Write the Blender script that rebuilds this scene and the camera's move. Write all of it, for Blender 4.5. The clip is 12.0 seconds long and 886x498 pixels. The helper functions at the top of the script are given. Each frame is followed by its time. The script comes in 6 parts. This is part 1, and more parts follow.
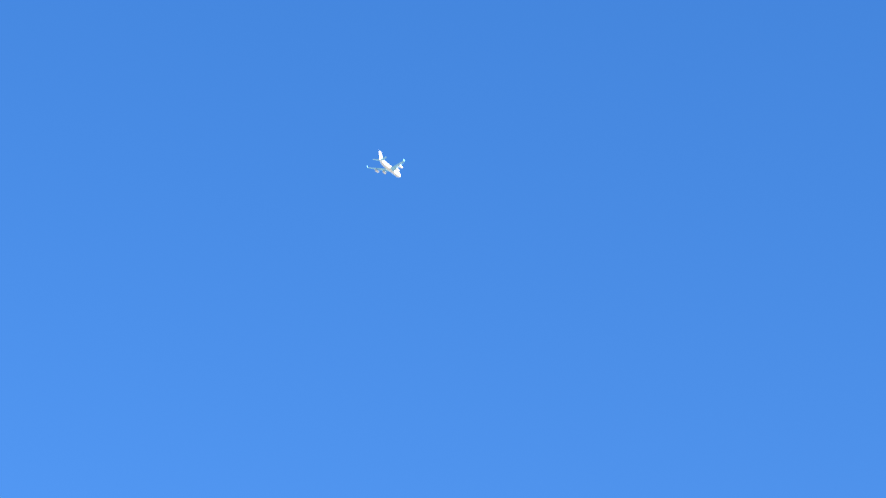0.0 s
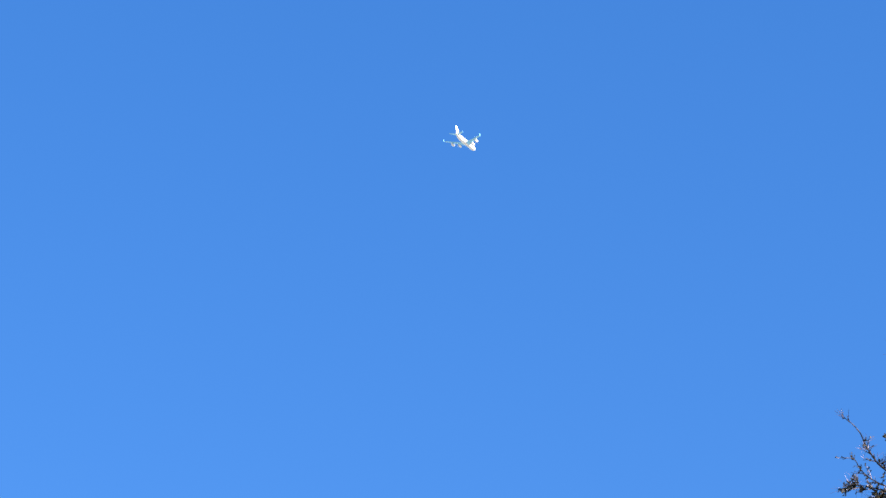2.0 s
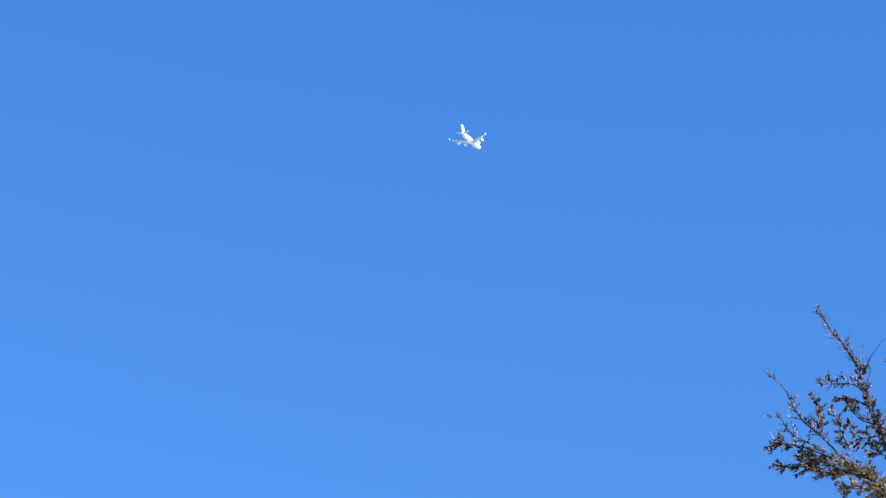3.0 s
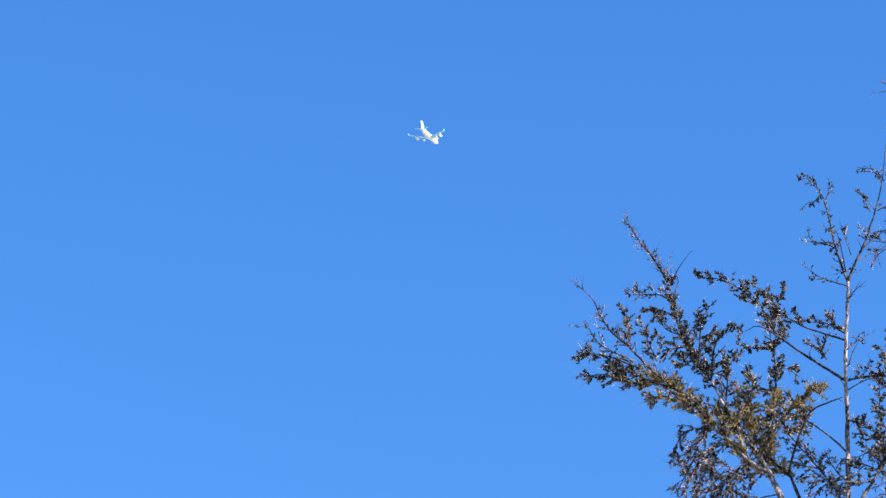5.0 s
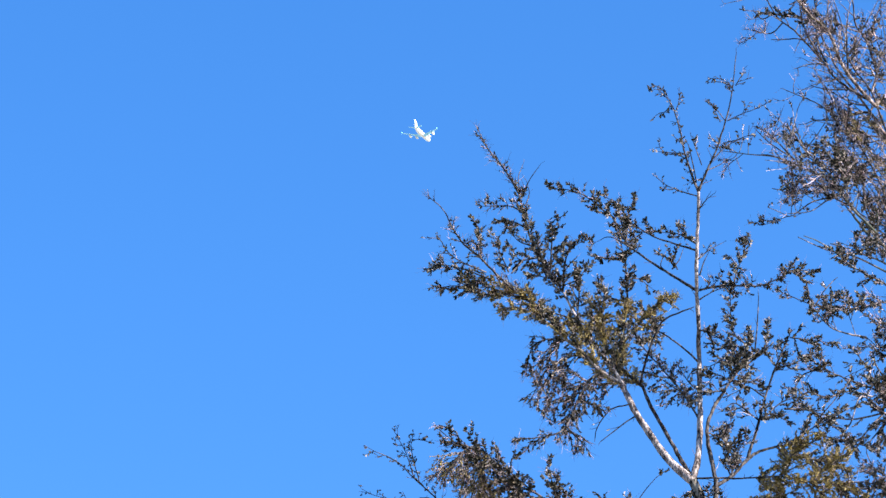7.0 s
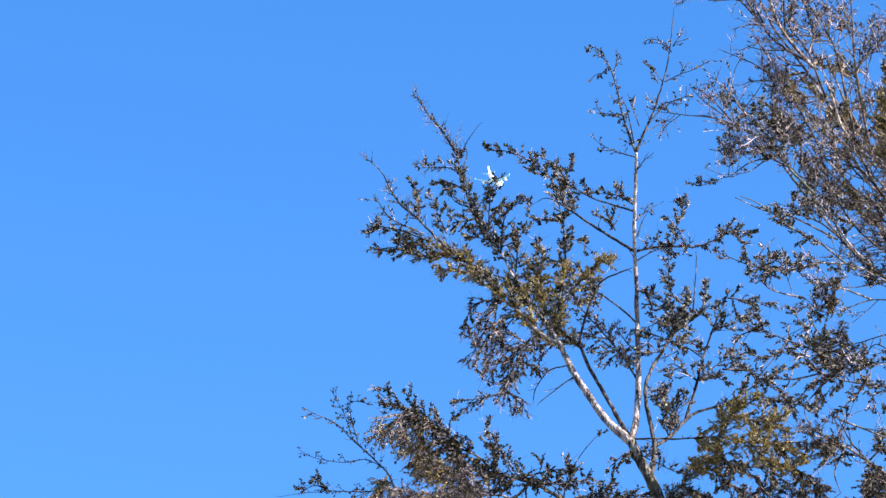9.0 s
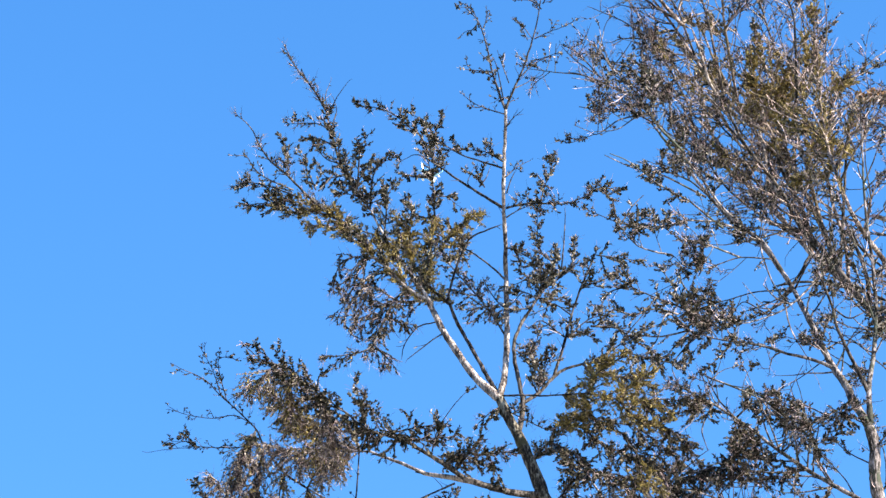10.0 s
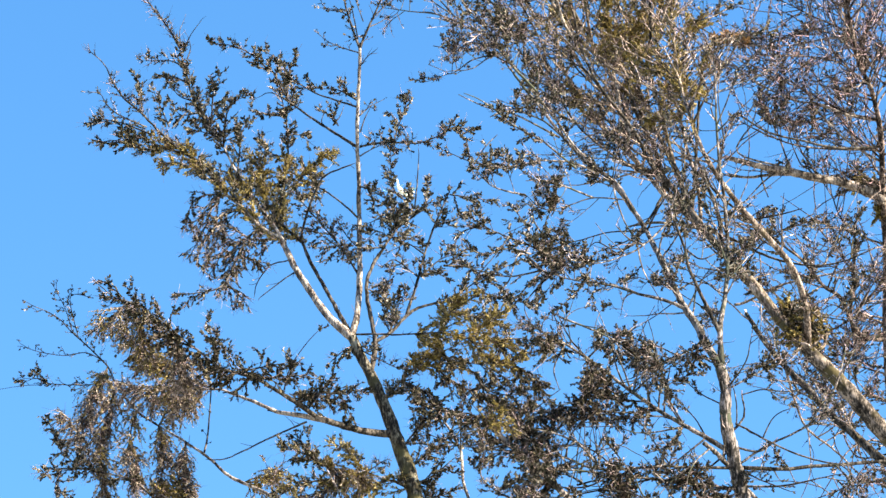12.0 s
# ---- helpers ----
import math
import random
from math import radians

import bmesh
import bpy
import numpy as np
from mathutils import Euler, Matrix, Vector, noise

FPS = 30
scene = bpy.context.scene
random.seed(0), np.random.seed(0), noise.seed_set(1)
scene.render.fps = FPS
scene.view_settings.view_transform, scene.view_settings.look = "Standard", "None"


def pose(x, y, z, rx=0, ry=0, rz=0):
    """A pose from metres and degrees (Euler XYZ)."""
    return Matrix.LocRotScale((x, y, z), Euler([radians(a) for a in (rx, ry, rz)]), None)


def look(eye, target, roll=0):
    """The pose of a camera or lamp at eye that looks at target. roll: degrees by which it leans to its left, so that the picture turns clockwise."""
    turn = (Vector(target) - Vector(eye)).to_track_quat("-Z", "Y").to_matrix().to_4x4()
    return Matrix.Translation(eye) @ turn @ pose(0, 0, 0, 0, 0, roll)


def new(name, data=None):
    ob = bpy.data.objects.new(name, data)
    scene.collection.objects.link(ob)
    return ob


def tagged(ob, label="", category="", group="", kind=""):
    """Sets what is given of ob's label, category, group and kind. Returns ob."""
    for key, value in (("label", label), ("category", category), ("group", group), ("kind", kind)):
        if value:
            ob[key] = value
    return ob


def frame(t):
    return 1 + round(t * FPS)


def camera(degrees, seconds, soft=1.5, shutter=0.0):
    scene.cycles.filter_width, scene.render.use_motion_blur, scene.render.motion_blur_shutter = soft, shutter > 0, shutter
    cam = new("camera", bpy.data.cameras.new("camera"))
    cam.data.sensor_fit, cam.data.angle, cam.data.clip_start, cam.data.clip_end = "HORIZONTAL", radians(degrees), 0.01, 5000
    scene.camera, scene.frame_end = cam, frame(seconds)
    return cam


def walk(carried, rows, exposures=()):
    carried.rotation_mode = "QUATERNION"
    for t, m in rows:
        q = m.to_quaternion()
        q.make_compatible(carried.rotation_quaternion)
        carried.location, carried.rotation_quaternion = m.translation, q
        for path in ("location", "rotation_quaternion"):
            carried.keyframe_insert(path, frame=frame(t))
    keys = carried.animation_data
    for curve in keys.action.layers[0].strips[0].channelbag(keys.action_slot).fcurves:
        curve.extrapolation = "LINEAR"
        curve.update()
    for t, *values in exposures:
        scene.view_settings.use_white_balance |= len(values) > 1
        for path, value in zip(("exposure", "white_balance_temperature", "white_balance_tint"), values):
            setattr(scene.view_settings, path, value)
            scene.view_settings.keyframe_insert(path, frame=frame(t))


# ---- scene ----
# ---- camera: a hand-held long zoom, turning from the sky to the trees ----
cam = camera(12.0, 12.0, soft=1.5)
walk(cam, [
    (0.0, pose(0, 0, 1.6, 122.569, -3.524, 6.030)),
    (0.5, pose(0, 0, 1.6, 122.169, -3.446, 5.945)),
    (1.0, pose(0, 0, 1.6, 121.803, -3.326, 5.780)),
    (1.5, pose(0, 0, 1.6, 121.446, -3.283, 5.509)),
    (2.0, pose(0, 0, 1.6, 121.170, -3.015, 5.068)),
    (2.5, pose(0, 0, 1.6, 120.886, -2.838, 4.567)),
    (4.5, pose(0, 0, 1.6, 119.885, -1.656, 2.684)),
    (5.0, pose(0, 0, 1.6, 119.493, -1.671, 1.703)),
    (5.5, pose(0, 0, 1.6, 119.096, -1.425, 0.909)),
    (6.0, pose(0, 0, 1.6, 118.760, -1.104, 0.319)),
    (6.5, pose(0, 0, 1.6, 118.515, -0.573, 0.133)),
    (6.7, pose(0, 0, 1.6, 118.429, -0.485, 0.100)),
    (8.3, pose(0, 0, 1.6, 118.057, -0.116, 0.112)),
    (8.5, pose(0, 0, 1.6, 118.000, 0.000, 0.000)),
    (9.0, pose(0, 0, 1.6, 117.807, 0.135, -0.569)),
    (9.5, pose(0, 0, 1.6, 117.542, 0.532, -1.324)),
    (10.0, pose(0, 0, 1.6, 117.201, 0.767, -2.246)),
    (10.5, pose(0, 0, 1.6, 116.874, 0.977, -3.077)),
    (11.0, pose(0, 0, 1.6, 116.596, 1.225, -3.648)),
    (11.5, pose(0, 0, 1.6, 116.413, 1.242, -4.025)),
    (12.0, pose(0, 0, 1.6, 116.334, 1.333, -4.196)),
], exposures=[(0.0, 1.54, 6500, 10), (2.5, 1.51, 6500, 10), (5.5, 1.62, 6500, 9), (6.5, 1.7, 6420, 6.5), (8.5, 1.75, 6450, 6.5), (9.0, 1.79, 6520, 6.0), (9.5, 1.85, 6750, 4.0), (10.5, 1.96, 7300, -1.0), (12.0, 2.11, 8250, -3.0)])

# ---- daylight ----
TO_SUN = Vector((0.80, -0.36, 0.52)).normalized()
world = bpy.data.worlds.new("sky")
scene.world = world
world.use_nodes = True
wn = world.node_tree.nodes
sky = wn.new("ShaderNodeTexSky")
sky.sky_type = "NISHITA"
sky.sun_disc = False
sky.sun_elevation = math.asin(TO_SUN.z)
sky.sun_rotation = math.atan2(TO_SUN.x, TO_SUN.y)
sky.altitude = 300
sky.air_density = 1.0
sky.dust_density = 0.3
sky.ozone_density = 3.0
vivid = wn.new("ShaderNodeHueSaturation")
vivid.inputs["Saturation"].default_value = 1.295
vivid.inputs["Hue"].default_value = 0.5095
world.node_tree.links.new(sky.outputs["Color"], vivid.inputs["Color"])
world.node_tree.links.new(vivid.outputs["Color"], wn["Background"].inputs["Color"])
wn["Background"].inputs["Strength"].default_value = 0.10

sun = new("sun", bpy.data.lights.new("sun", "SUN"))
sun.data.energy = 5.0
sun.data.angle = radians(0.5)
sun.data.color = (1.0, 0.93, 0.86)
sun.matrix_world = look((0, 0, 60), Vector((0, 0, 60)) - TO_SUN)


# ---- materials ----
def material(name, rough=0.7, metal=0.0):
    mat = bpy.data.materials.new(name)
    mat.use_nodes = True
    bsdf = mat.node_tree.nodes["Principled BSDF"]
    bsdf.inputs["Roughness"].default_value = rough
    bsdf.inputs["Metallic"].default_value = metal
    bsdf.inputs["Specular IOR Level"].default_value = 0.5 if rough < 0.7 else 0.12
    return mat, mat.node_tree.nodes, mat.node_tree.links, bsdf


def ramp(nodes, stops):
    node = nodes.new("ShaderNodeValToRGB")
    node.color_ramp.elements[0].position, node.color_ramp.elements[0].color = stops[0][0], (*stops[0][1], 1)
    node.color_ramp.elements[1].position, node.color_ramp.elements[1].color = stops[-1][0], (*stops[-1][1], 1)
    for at, colour in stops[1:-1]:
        node.color_ramp.elements.new(at).color = (*colour, 1)
    return node


def noisy(nodes, links, scale, detail=6, rough=0.6, stretch=None):
    coord = nodes.new("ShaderNodeTexCoord")
    tex = nodes.new("ShaderNodeTexNoise")
    tex.inputs["Scale"].default_value = scale
    tex.inputs["Detail"].default_value = detail
    tex.inputs["Roughness"].default_value = rough
    if stretch:
        mapping = nodes.new("ShaderNodeMapping")
        mapping.inputs["Scale"].default_value = stretch
        links.new(coord.outputs["Object"], mapping.inputs["Vector"])
        links.new(mapping.outputs["Vector"], tex.inputs["Vector"])
    else:
        links.new(coord.outputs["Object"], tex.inputs["Vector"])
    return tex


def bark(name, dark, mid, light, moss=None):
    """Bark mottled by patches a hand wide and by fine grain, with relief."""
    mat, nodes, links, bsdf = material(name, 0.85)
    patch = noisy(nodes, links, 13, 6, 0.7, (1, 1, 0.55))
    grain = noisy(nodes, links, 70, 4, 0.6, (1, 1, 0.3))
    add = nodes.new("ShaderNodeMath")
    add.operation = "MULTIPLY_ADD"
    add.inputs[1].default_value = 0.45
    links.new(grain.outputs["Fac"], add.inputs[0])
    half = nodes.new("ShaderNodeMath")
    half.operation = "MULTIPLY"
    half.inputs[1].default_value = 0.55
    links.new(patch.outputs["Fac"], half.inputs[0])
    links.new(half.outputs[0], add.inputs[2])
    colours = ramp(nodes, [(0.42, dark), (0.49, mid), (0.58, light)])
    links.new(add.outputs[0], colours.inputs["Fac"])
    last = colours.outputs["Color"]
    if moss:
        where = noisy(nodes, links, 3.5, 4, 0.6)
        mask = ramp(nodes, [(0.52, (0, 0, 0)), (0.62, (1, 1, 1))])
        links.new(where.outputs["Fac"], mask.inputs["Fac"])
        mix = nodes.new("ShaderNodeMix")
        mix.data_type = "RGBA"
        links.new(mask.outputs["Color"], mix.inputs["Factor"])
        links.new(last, mix.inputs[6])
        mix.inputs[7].default_value = (*moss, 1)
        last = mix.outputs[2]
    links.new(last, bsdf.inputs["Base Color"])
    bump = nodes.new("ShaderNodeBump")
    bump.inputs["Strength"].default_value = 0.9
    bump.inputs["Distance"].default_value = 0.01
    links.new(add.outputs[0], bump.inputs["Height"])
    links.new(bump.outputs["Normal"], bsdf.inputs["Normal"])
    return mat


def leaf_paint(name, stops, glow=0.35, rough=0.5):
    """Leaves that differ one from the next, a little light passing through them."""
    mat, nodes, links, bsdf = material(name, rough)
    bsdf.inputs["Specular IOR Level"].default_value = 0.15
    geo = nodes.new("ShaderNodeNewGeometry")
    colours = ramp(nodes, stops)
    links.new(geo.outputs["Random Per Island"], colours.inputs["Fac"])
    fleck = noisy(nodes, links, 90, 3)
    tone = nodes.new("ShaderNodeMix")
    tone.data_type, tone.blend_type = "RGBA", "MULTIPLY"
    tone.inputs["Factor"].default_value = 0.5
    links.new(colours.outputs["Color"], tone.inputs[6])
    shade = ramp(nodes, [(0.3, (0.55, 0.55, 0.55)), (0.7, (1.2, 1.2, 1.2))])
    links.new(fleck.outputs["Fac"], shade.inputs["Fac"])
    links.new(shade.outputs["Color"], tone.inputs[7])
    links.new(tone.outputs[2], bsdf.inputs["Base Color"])
    through_leaf = nodes.new("ShaderNodeBsdfTranslucent")
    links.new(tone.outputs[2], through_leaf.inputs["Color"])
    both = nodes.new("ShaderNodeMixShader")
    both.inputs[0].default_value = glow
    links.new(bsdf.outputs[0], both.inputs[1])
    links.new(through_leaf.outputs[0], both.inputs[2])
    links.new(both.outputs[0], nodes["Material Output"].inputs["Surface"])
    return mat


def paint(name, colour, rough, metal=0.0, spread=0.06, scale=0.4):
    mat, nodes, links, bsdf = material(name, rough, metal)
    tex = noisy(nodes, links, scale)
    low = tuple(c * (1 - spread) for c in colour)
    high = tuple(min(1, c * (1 + spread)) for c in colour)
    colours = ramp(nodes, [(0.3, low), (0.7, high)])
    links.new(tex.outputs["Fac"], colours.inputs["Fac"])
    links.new(colours.outputs["Color"], bsdf.inputs["Base Color"])
    return mat


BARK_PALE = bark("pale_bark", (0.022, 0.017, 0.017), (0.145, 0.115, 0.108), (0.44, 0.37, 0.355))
# lichen-mottled trunk, its ground tone darkened to paint in the foliage's shadow
BARK_MOTTLED_SHADED = bark("mottled_bark", (0.009, 0.007, 0.007), (0.032, 0.026, 0.022), (0.25, 0.22, 0.185), moss=(0.070, 0.060, 0.032))
BARK_LICHEN = bark("lichen_grey_bark", (0.014, 0.012, 0.011), (0.046, 0.039, 0.039), (0.31, 0.26, 0.268), moss=(0.055, 0.060, 0.046))
# dark bark of thin limbs; on thicker limbs it paints in their shade
BARK_DARK_AND_SHADED = bark("dark_and_shaded_bark", (0.006, 0.005, 0.005), (0.017, 0.014, 0.013), (0.12, 0.10, 0.095))
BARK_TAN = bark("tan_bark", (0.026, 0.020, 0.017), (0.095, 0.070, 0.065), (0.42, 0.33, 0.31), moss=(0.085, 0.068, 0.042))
BARK_RED = bark("reddish_bark", (0.009, 0.007, 0.007), (0.034, 0.025, 0.024), (0.28, 0.21, 0.20))
# mossy trunk bark, with the neighbouring tree's shade put into its colour
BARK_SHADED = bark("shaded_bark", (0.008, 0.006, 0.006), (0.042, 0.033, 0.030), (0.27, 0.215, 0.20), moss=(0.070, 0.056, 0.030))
# near-black and pale stops put shade and sunlit highlights into random twigs
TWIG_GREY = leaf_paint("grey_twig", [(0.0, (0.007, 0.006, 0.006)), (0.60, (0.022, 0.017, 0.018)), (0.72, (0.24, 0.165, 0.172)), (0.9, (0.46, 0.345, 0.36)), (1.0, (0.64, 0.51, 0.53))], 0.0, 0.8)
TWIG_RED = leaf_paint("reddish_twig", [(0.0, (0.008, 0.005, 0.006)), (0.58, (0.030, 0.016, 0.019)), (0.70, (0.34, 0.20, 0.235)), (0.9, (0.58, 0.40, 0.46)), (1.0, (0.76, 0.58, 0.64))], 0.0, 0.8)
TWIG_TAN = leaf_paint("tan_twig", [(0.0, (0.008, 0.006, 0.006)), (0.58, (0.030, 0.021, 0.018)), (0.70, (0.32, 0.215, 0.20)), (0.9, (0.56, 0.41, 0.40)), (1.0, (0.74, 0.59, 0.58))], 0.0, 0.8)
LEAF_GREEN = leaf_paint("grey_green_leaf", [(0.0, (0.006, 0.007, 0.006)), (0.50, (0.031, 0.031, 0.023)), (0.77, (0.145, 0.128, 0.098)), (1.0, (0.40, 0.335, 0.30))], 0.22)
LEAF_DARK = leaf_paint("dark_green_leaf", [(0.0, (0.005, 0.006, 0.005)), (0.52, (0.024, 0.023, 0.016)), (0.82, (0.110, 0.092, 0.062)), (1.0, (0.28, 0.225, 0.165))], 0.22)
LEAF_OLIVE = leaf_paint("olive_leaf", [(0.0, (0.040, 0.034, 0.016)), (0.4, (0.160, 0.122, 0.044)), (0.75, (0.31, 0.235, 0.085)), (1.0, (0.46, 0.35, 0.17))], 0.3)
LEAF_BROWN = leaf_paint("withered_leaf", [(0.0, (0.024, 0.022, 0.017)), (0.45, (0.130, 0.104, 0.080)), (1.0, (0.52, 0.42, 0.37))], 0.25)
HAIR_GREY = leaf_paint("fine_grey_twig", [(0.0, (0.014, 0.010, 0.011)), (0.40, (0.075, 0.052, 0.056)), (0.70, (0.24, 0.165, 0.18)), (1.0, (0.56, 0.41, 0.45))], 0.0, 0.8)
HAIR_OLIVE = leaf_paint("fine_dry_twig", [(0.0, (0.06, 0.05, 0.02)), (0.6, (0.22, 0.17, 0.07)), (1.0, (0.46, 0.36, 0.18))], 0.0, 0.8)
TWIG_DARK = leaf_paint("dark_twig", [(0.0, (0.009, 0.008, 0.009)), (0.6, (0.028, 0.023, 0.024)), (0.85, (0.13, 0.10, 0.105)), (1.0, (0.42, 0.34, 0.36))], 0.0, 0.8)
STRAW = leaf_paint("dry_straw", [(0.0, (0.36, 0.20, 0.08)), (1.0, (0.62, 0.38, 0.18))])
WHITE_PAINT = paint("white_aircraft_paint", (0.86, 0.86, 0.85), 0.3)
# blue haze of the long distance is put into the wing colour
WING_HAZE = paint("haze_tinted_wing_skin", (0.30, 0.70, 0.99), 0.3, 0.0)
BARE_METAL = paint("bare_engine_metal", (0.62, 0.62, 0.63), 0.32, 0.85)
DARK_GLASS = paint("dark_cockpit_glass", (0.03, 0.035, 0.04), 0.1)
INLET_DARK = paint("dark_inlet", (0.03, 0.03, 0.032), 0.6)
# paled so that the unseen ground bounces more light
GRASS = paint("dry_winter_grass", (0.27, 0.255, 0.21), 0.95, 0, 0.35, 0.35)


# ---- the ground ----
def part(name, bm, mat, parent=None, label=""):
    mesh = bpy.data.meshes.new(name)
    bm.to_mesh(mesh)
    bm.free()
    mesh.materials.append(mat)
    ob = new(name, mesh)
    ob.parent = parent
    return tagged(ob, label)


# out of view; reaches far to bounce light onto the airliner's underside
def ground():
    bm = bmesh.new()
    bmesh.ops.create_grid(bm, x_segments=80, y_segments=80, size=30000)
    for v in bm.verts:
        far = max(0.0, v.co.length - 150) / 30000
        v.co.z = -0.02 + 90 * far * noise.noise(v.co / 5000)
    bm.normal_update()
    tagged(part("ground", bm, GRASS), "level field of dry pale winter grass", "ground", kind="structure")


ground()


# ---- trees: tapered limbs, side shoots, and small leaves along the shoots ----
def smooth(points, steps):
    """A curve through the points, and how far along it each place lies (0 to 1)."""
    p = [Vector(q) for q in points]
    p = [2 * p[0] - p[1]] + p + [2 * p[-1] - p[-2]]
    out = []
    for i in range(1, len(p) - 2):
        for k in range(steps):
            s = k / steps
            out.append(0.5 * ((2 * p[i]) + (p[i + 1] - p[i - 1]) * s + (2 * p[i - 1] - 5 * p[i] + 4 * p[i + 1] - p[i + 2]) * s * s
                              + (3 * p[i] - p[i - 1] - 3 * p[i + 1] + p[i + 2]) * s ** 3))
    out.append(p[-2])
    return out


def side_of(d):
    a = d.cross(Vector((0, 0, 1)))
    if a.length < 1e-4:
        a = Vector((1, 0, 0))
    a.normalize()
    return a, d.cross(a).normalized()


def add_tube(buf, line, r0, r1, sides, knobbly=0.0, capped=True):
    """Append a tapered tube along the line to a pair of vertex and face lists."""
    verts, faces = buf
    first, n = len(verts), len(line)
    for i, c in enumerate(line):
        d = (line[min(i + 1, n - 1)] - line[max(i - 1, 0)]).normalized()
        a, b = side_of(d)
        r = r0 + (r1 - r0) * i / (n - 1)
        for k in range(sides):
            w = 2 * math.pi * k / sides
            rr = r * (1 + knobbly * random.uniform(-1, 1))
            q = c + a * (rr * math.cos(w)) + b * (rr * math.sin(w))
            verts.append((q.x, q.y, q.z))
    for i in range(n - 1):
        for k in range(sides):
            j = (k + 1) % sides
            faces.append((first + i * sides + k, first + i * sides + j, first + (i + 1) * sides + j, first + (i + 1) * sides + k))
    if capped:
        faces.append(tuple(first + (n - 1) * sides + k for k in range(sides)))
        faces.append(tuple(first + sides - 1 - k for k in range(sides)))


def add_leaf(buf, at, d, n, size, width):
    """A small oval leaf facing n, folded along its rib and bent at the tip."""
    verts, faces = buf
    d = d.normalized()
    a = d.cross(n)
    if a.length < 1e-3:
        return
    a.normalize()
    n = a.cross(d)
    w, first = size * width, len(verts)
    rib = at + d * (size * 0.5) - n * (size * 0.10)
    tip = at + d * size - n * (size * random.uniform(0.05, 0.35))
    for q in (at, at + d * (size * 0.22) + a * (w * 0.85) + n * (w * 0.3), at + d * (size * 0.76) + a * (w * 0.85) + n * (w * 0.2), tip,
              at + d * (size * 0.76) - a * (w * 0.85) + n * (w * 0.2), at + d * (size * 0.22) - a * (w * 0.85) + n * (w * 0.3), rib):
        verts.append((q.x, q.y, q.z))
    faces += [(first, first + 6, first + 2, first + 1), (first + 2, first + 6, first + 3), (first, first + 5, first + 4, first + 6), (first + 4, first + 3, first + 6)]


# for each kind of limb: metres from shoot to shoot; shortest and longest shoot; how far shoots rise (or hang);
# metres from leaf to leaf; share of leaves kept; leaf length; side twigs on a shoot; paint of the leaves
STYLES = {
    "tan": (0.20, 0.03, 0.12, 0.3, 0.05, 0.05, 0.025, 0, "green"),
    "bare": (0.20, 0.03, 0.12, 0.3, 0.05, 0.05, 0.025, 0, "green"),
    "shaded": (0.20, 0.03, 0.14, 0.3, 0.05, 0.05, 0.025, 0, "green"),
    "stem": (0.14, 0.03, 0.12, 0.4, 0.05, 0.05, 0.025, 0, "green"),
    "top": (0.020, 0.05, 0.16, 0.3, 0.020, 0.9, 0.0235, 1, "green"),
    "tip": (0.016, 0.03, 0.13, 0.5, 0.030, 0.35, 0.018, 1, "green"),
    "leafy": (0.026, 0.05, 0.16, 0.2, 0.020, 0.9, 0.023, 1, "green"),
    "olive": (0.014, 0.05, 0.16, 0.1, 0.018, 0.85, 0.020, 2, "olive"),
    "needle": (0.036, 0.06, 0.20, 0.2, 0.020, 0.9, 0.017, 1, "olive"),
    "tuft": (0.012, 0.05, 0.15, 0.2, 0.024, 0.9, 0.024, 1, "olive"),
    "dark": (0.021, 0.06, 0.20, -0.3, 0.020, 0.9, 0.021, 2, "dark"),
    "weep": (0.034, 0.08, 0.22, -0.6, 0.022, 0.8, 0.019, 2, "dark"),
    "bud": (0.024, 0.015, 0.045, 0.1, 0.018, 0.8, 0.020, 0, "green"),
    "bristle": (0.022, 0.03, 0.12, 0.4, 0.09, 0.12, 0.022, 1, "brown"),
    "hazy": (0.0075, 0.08, 0.30, -0.7, 0.026, 0.7, 0.017, 2, "brown"),
    "sparse": (0.036, 0.05, 0.19, 0.3, 0.026, 0.75, 0.021, 2, "green"),
    "few": (0.035, 0.03, 0.13, 0.3, 0.035, 0.45, 0.020, 1, "green"),
    "fine": (0.055, 0.08, 0.26, 0.3, 0.050, 0.35, 0.021, 1, "green"),
    "switch": (0.09, 0.06, 0.28, 0.3, 0.050, 0.3, 0.021, 1, "dark"),
    "red": (0.065, 0.10, 0.34, 0.2, 0.050, 0.3, 0.021, 1, "dark"),
    "moss": (0.005, 0.07, 0.19, -0.2, 0.024, 0.9, 0.024, 1, "olive"),
    "straw": (0.004, 0.03, 0.10, 0.0, 0.02, 0.5, 0.04, 1, "straw"),
}
LEAF_LABELS = {"green": "dull grey-green leaves, some withered", "dark": "dark green leaves in hanging sprays", "olive": "olive and yellow-brown leaf clusters",
               "brown": "small withered brown leaves", "straw": "tuft of dry orange straw caught in the twigs"}
HAIR_LABELS = {"grey": "hair-fine grey twigs", "olive": "hair-fine yellowish dry twigs"}
HAIR_PAINT = {"grey": HAIR_GREY, "olive": HAIR_OLIVE}
LEAVES = {"green": LEAF_GREEN, "dark": LEAF_DARK, "olive": LEAF_OLIVE, "brown": LEAF_BROWN, "straw": STRAW}


def in_gap(g, p):
    """True where the crown is open: each gap is a slanting tube with an oval mouth."""
    for x, z, wide, high, across, up in g["gaps"]:
        u, v = (p.x - x - across * p.y) / wide, (p.z - z - up * p.y) / high
        if u * u + v * v < random.uniform(0.8, 1.15):
            return True
    return False


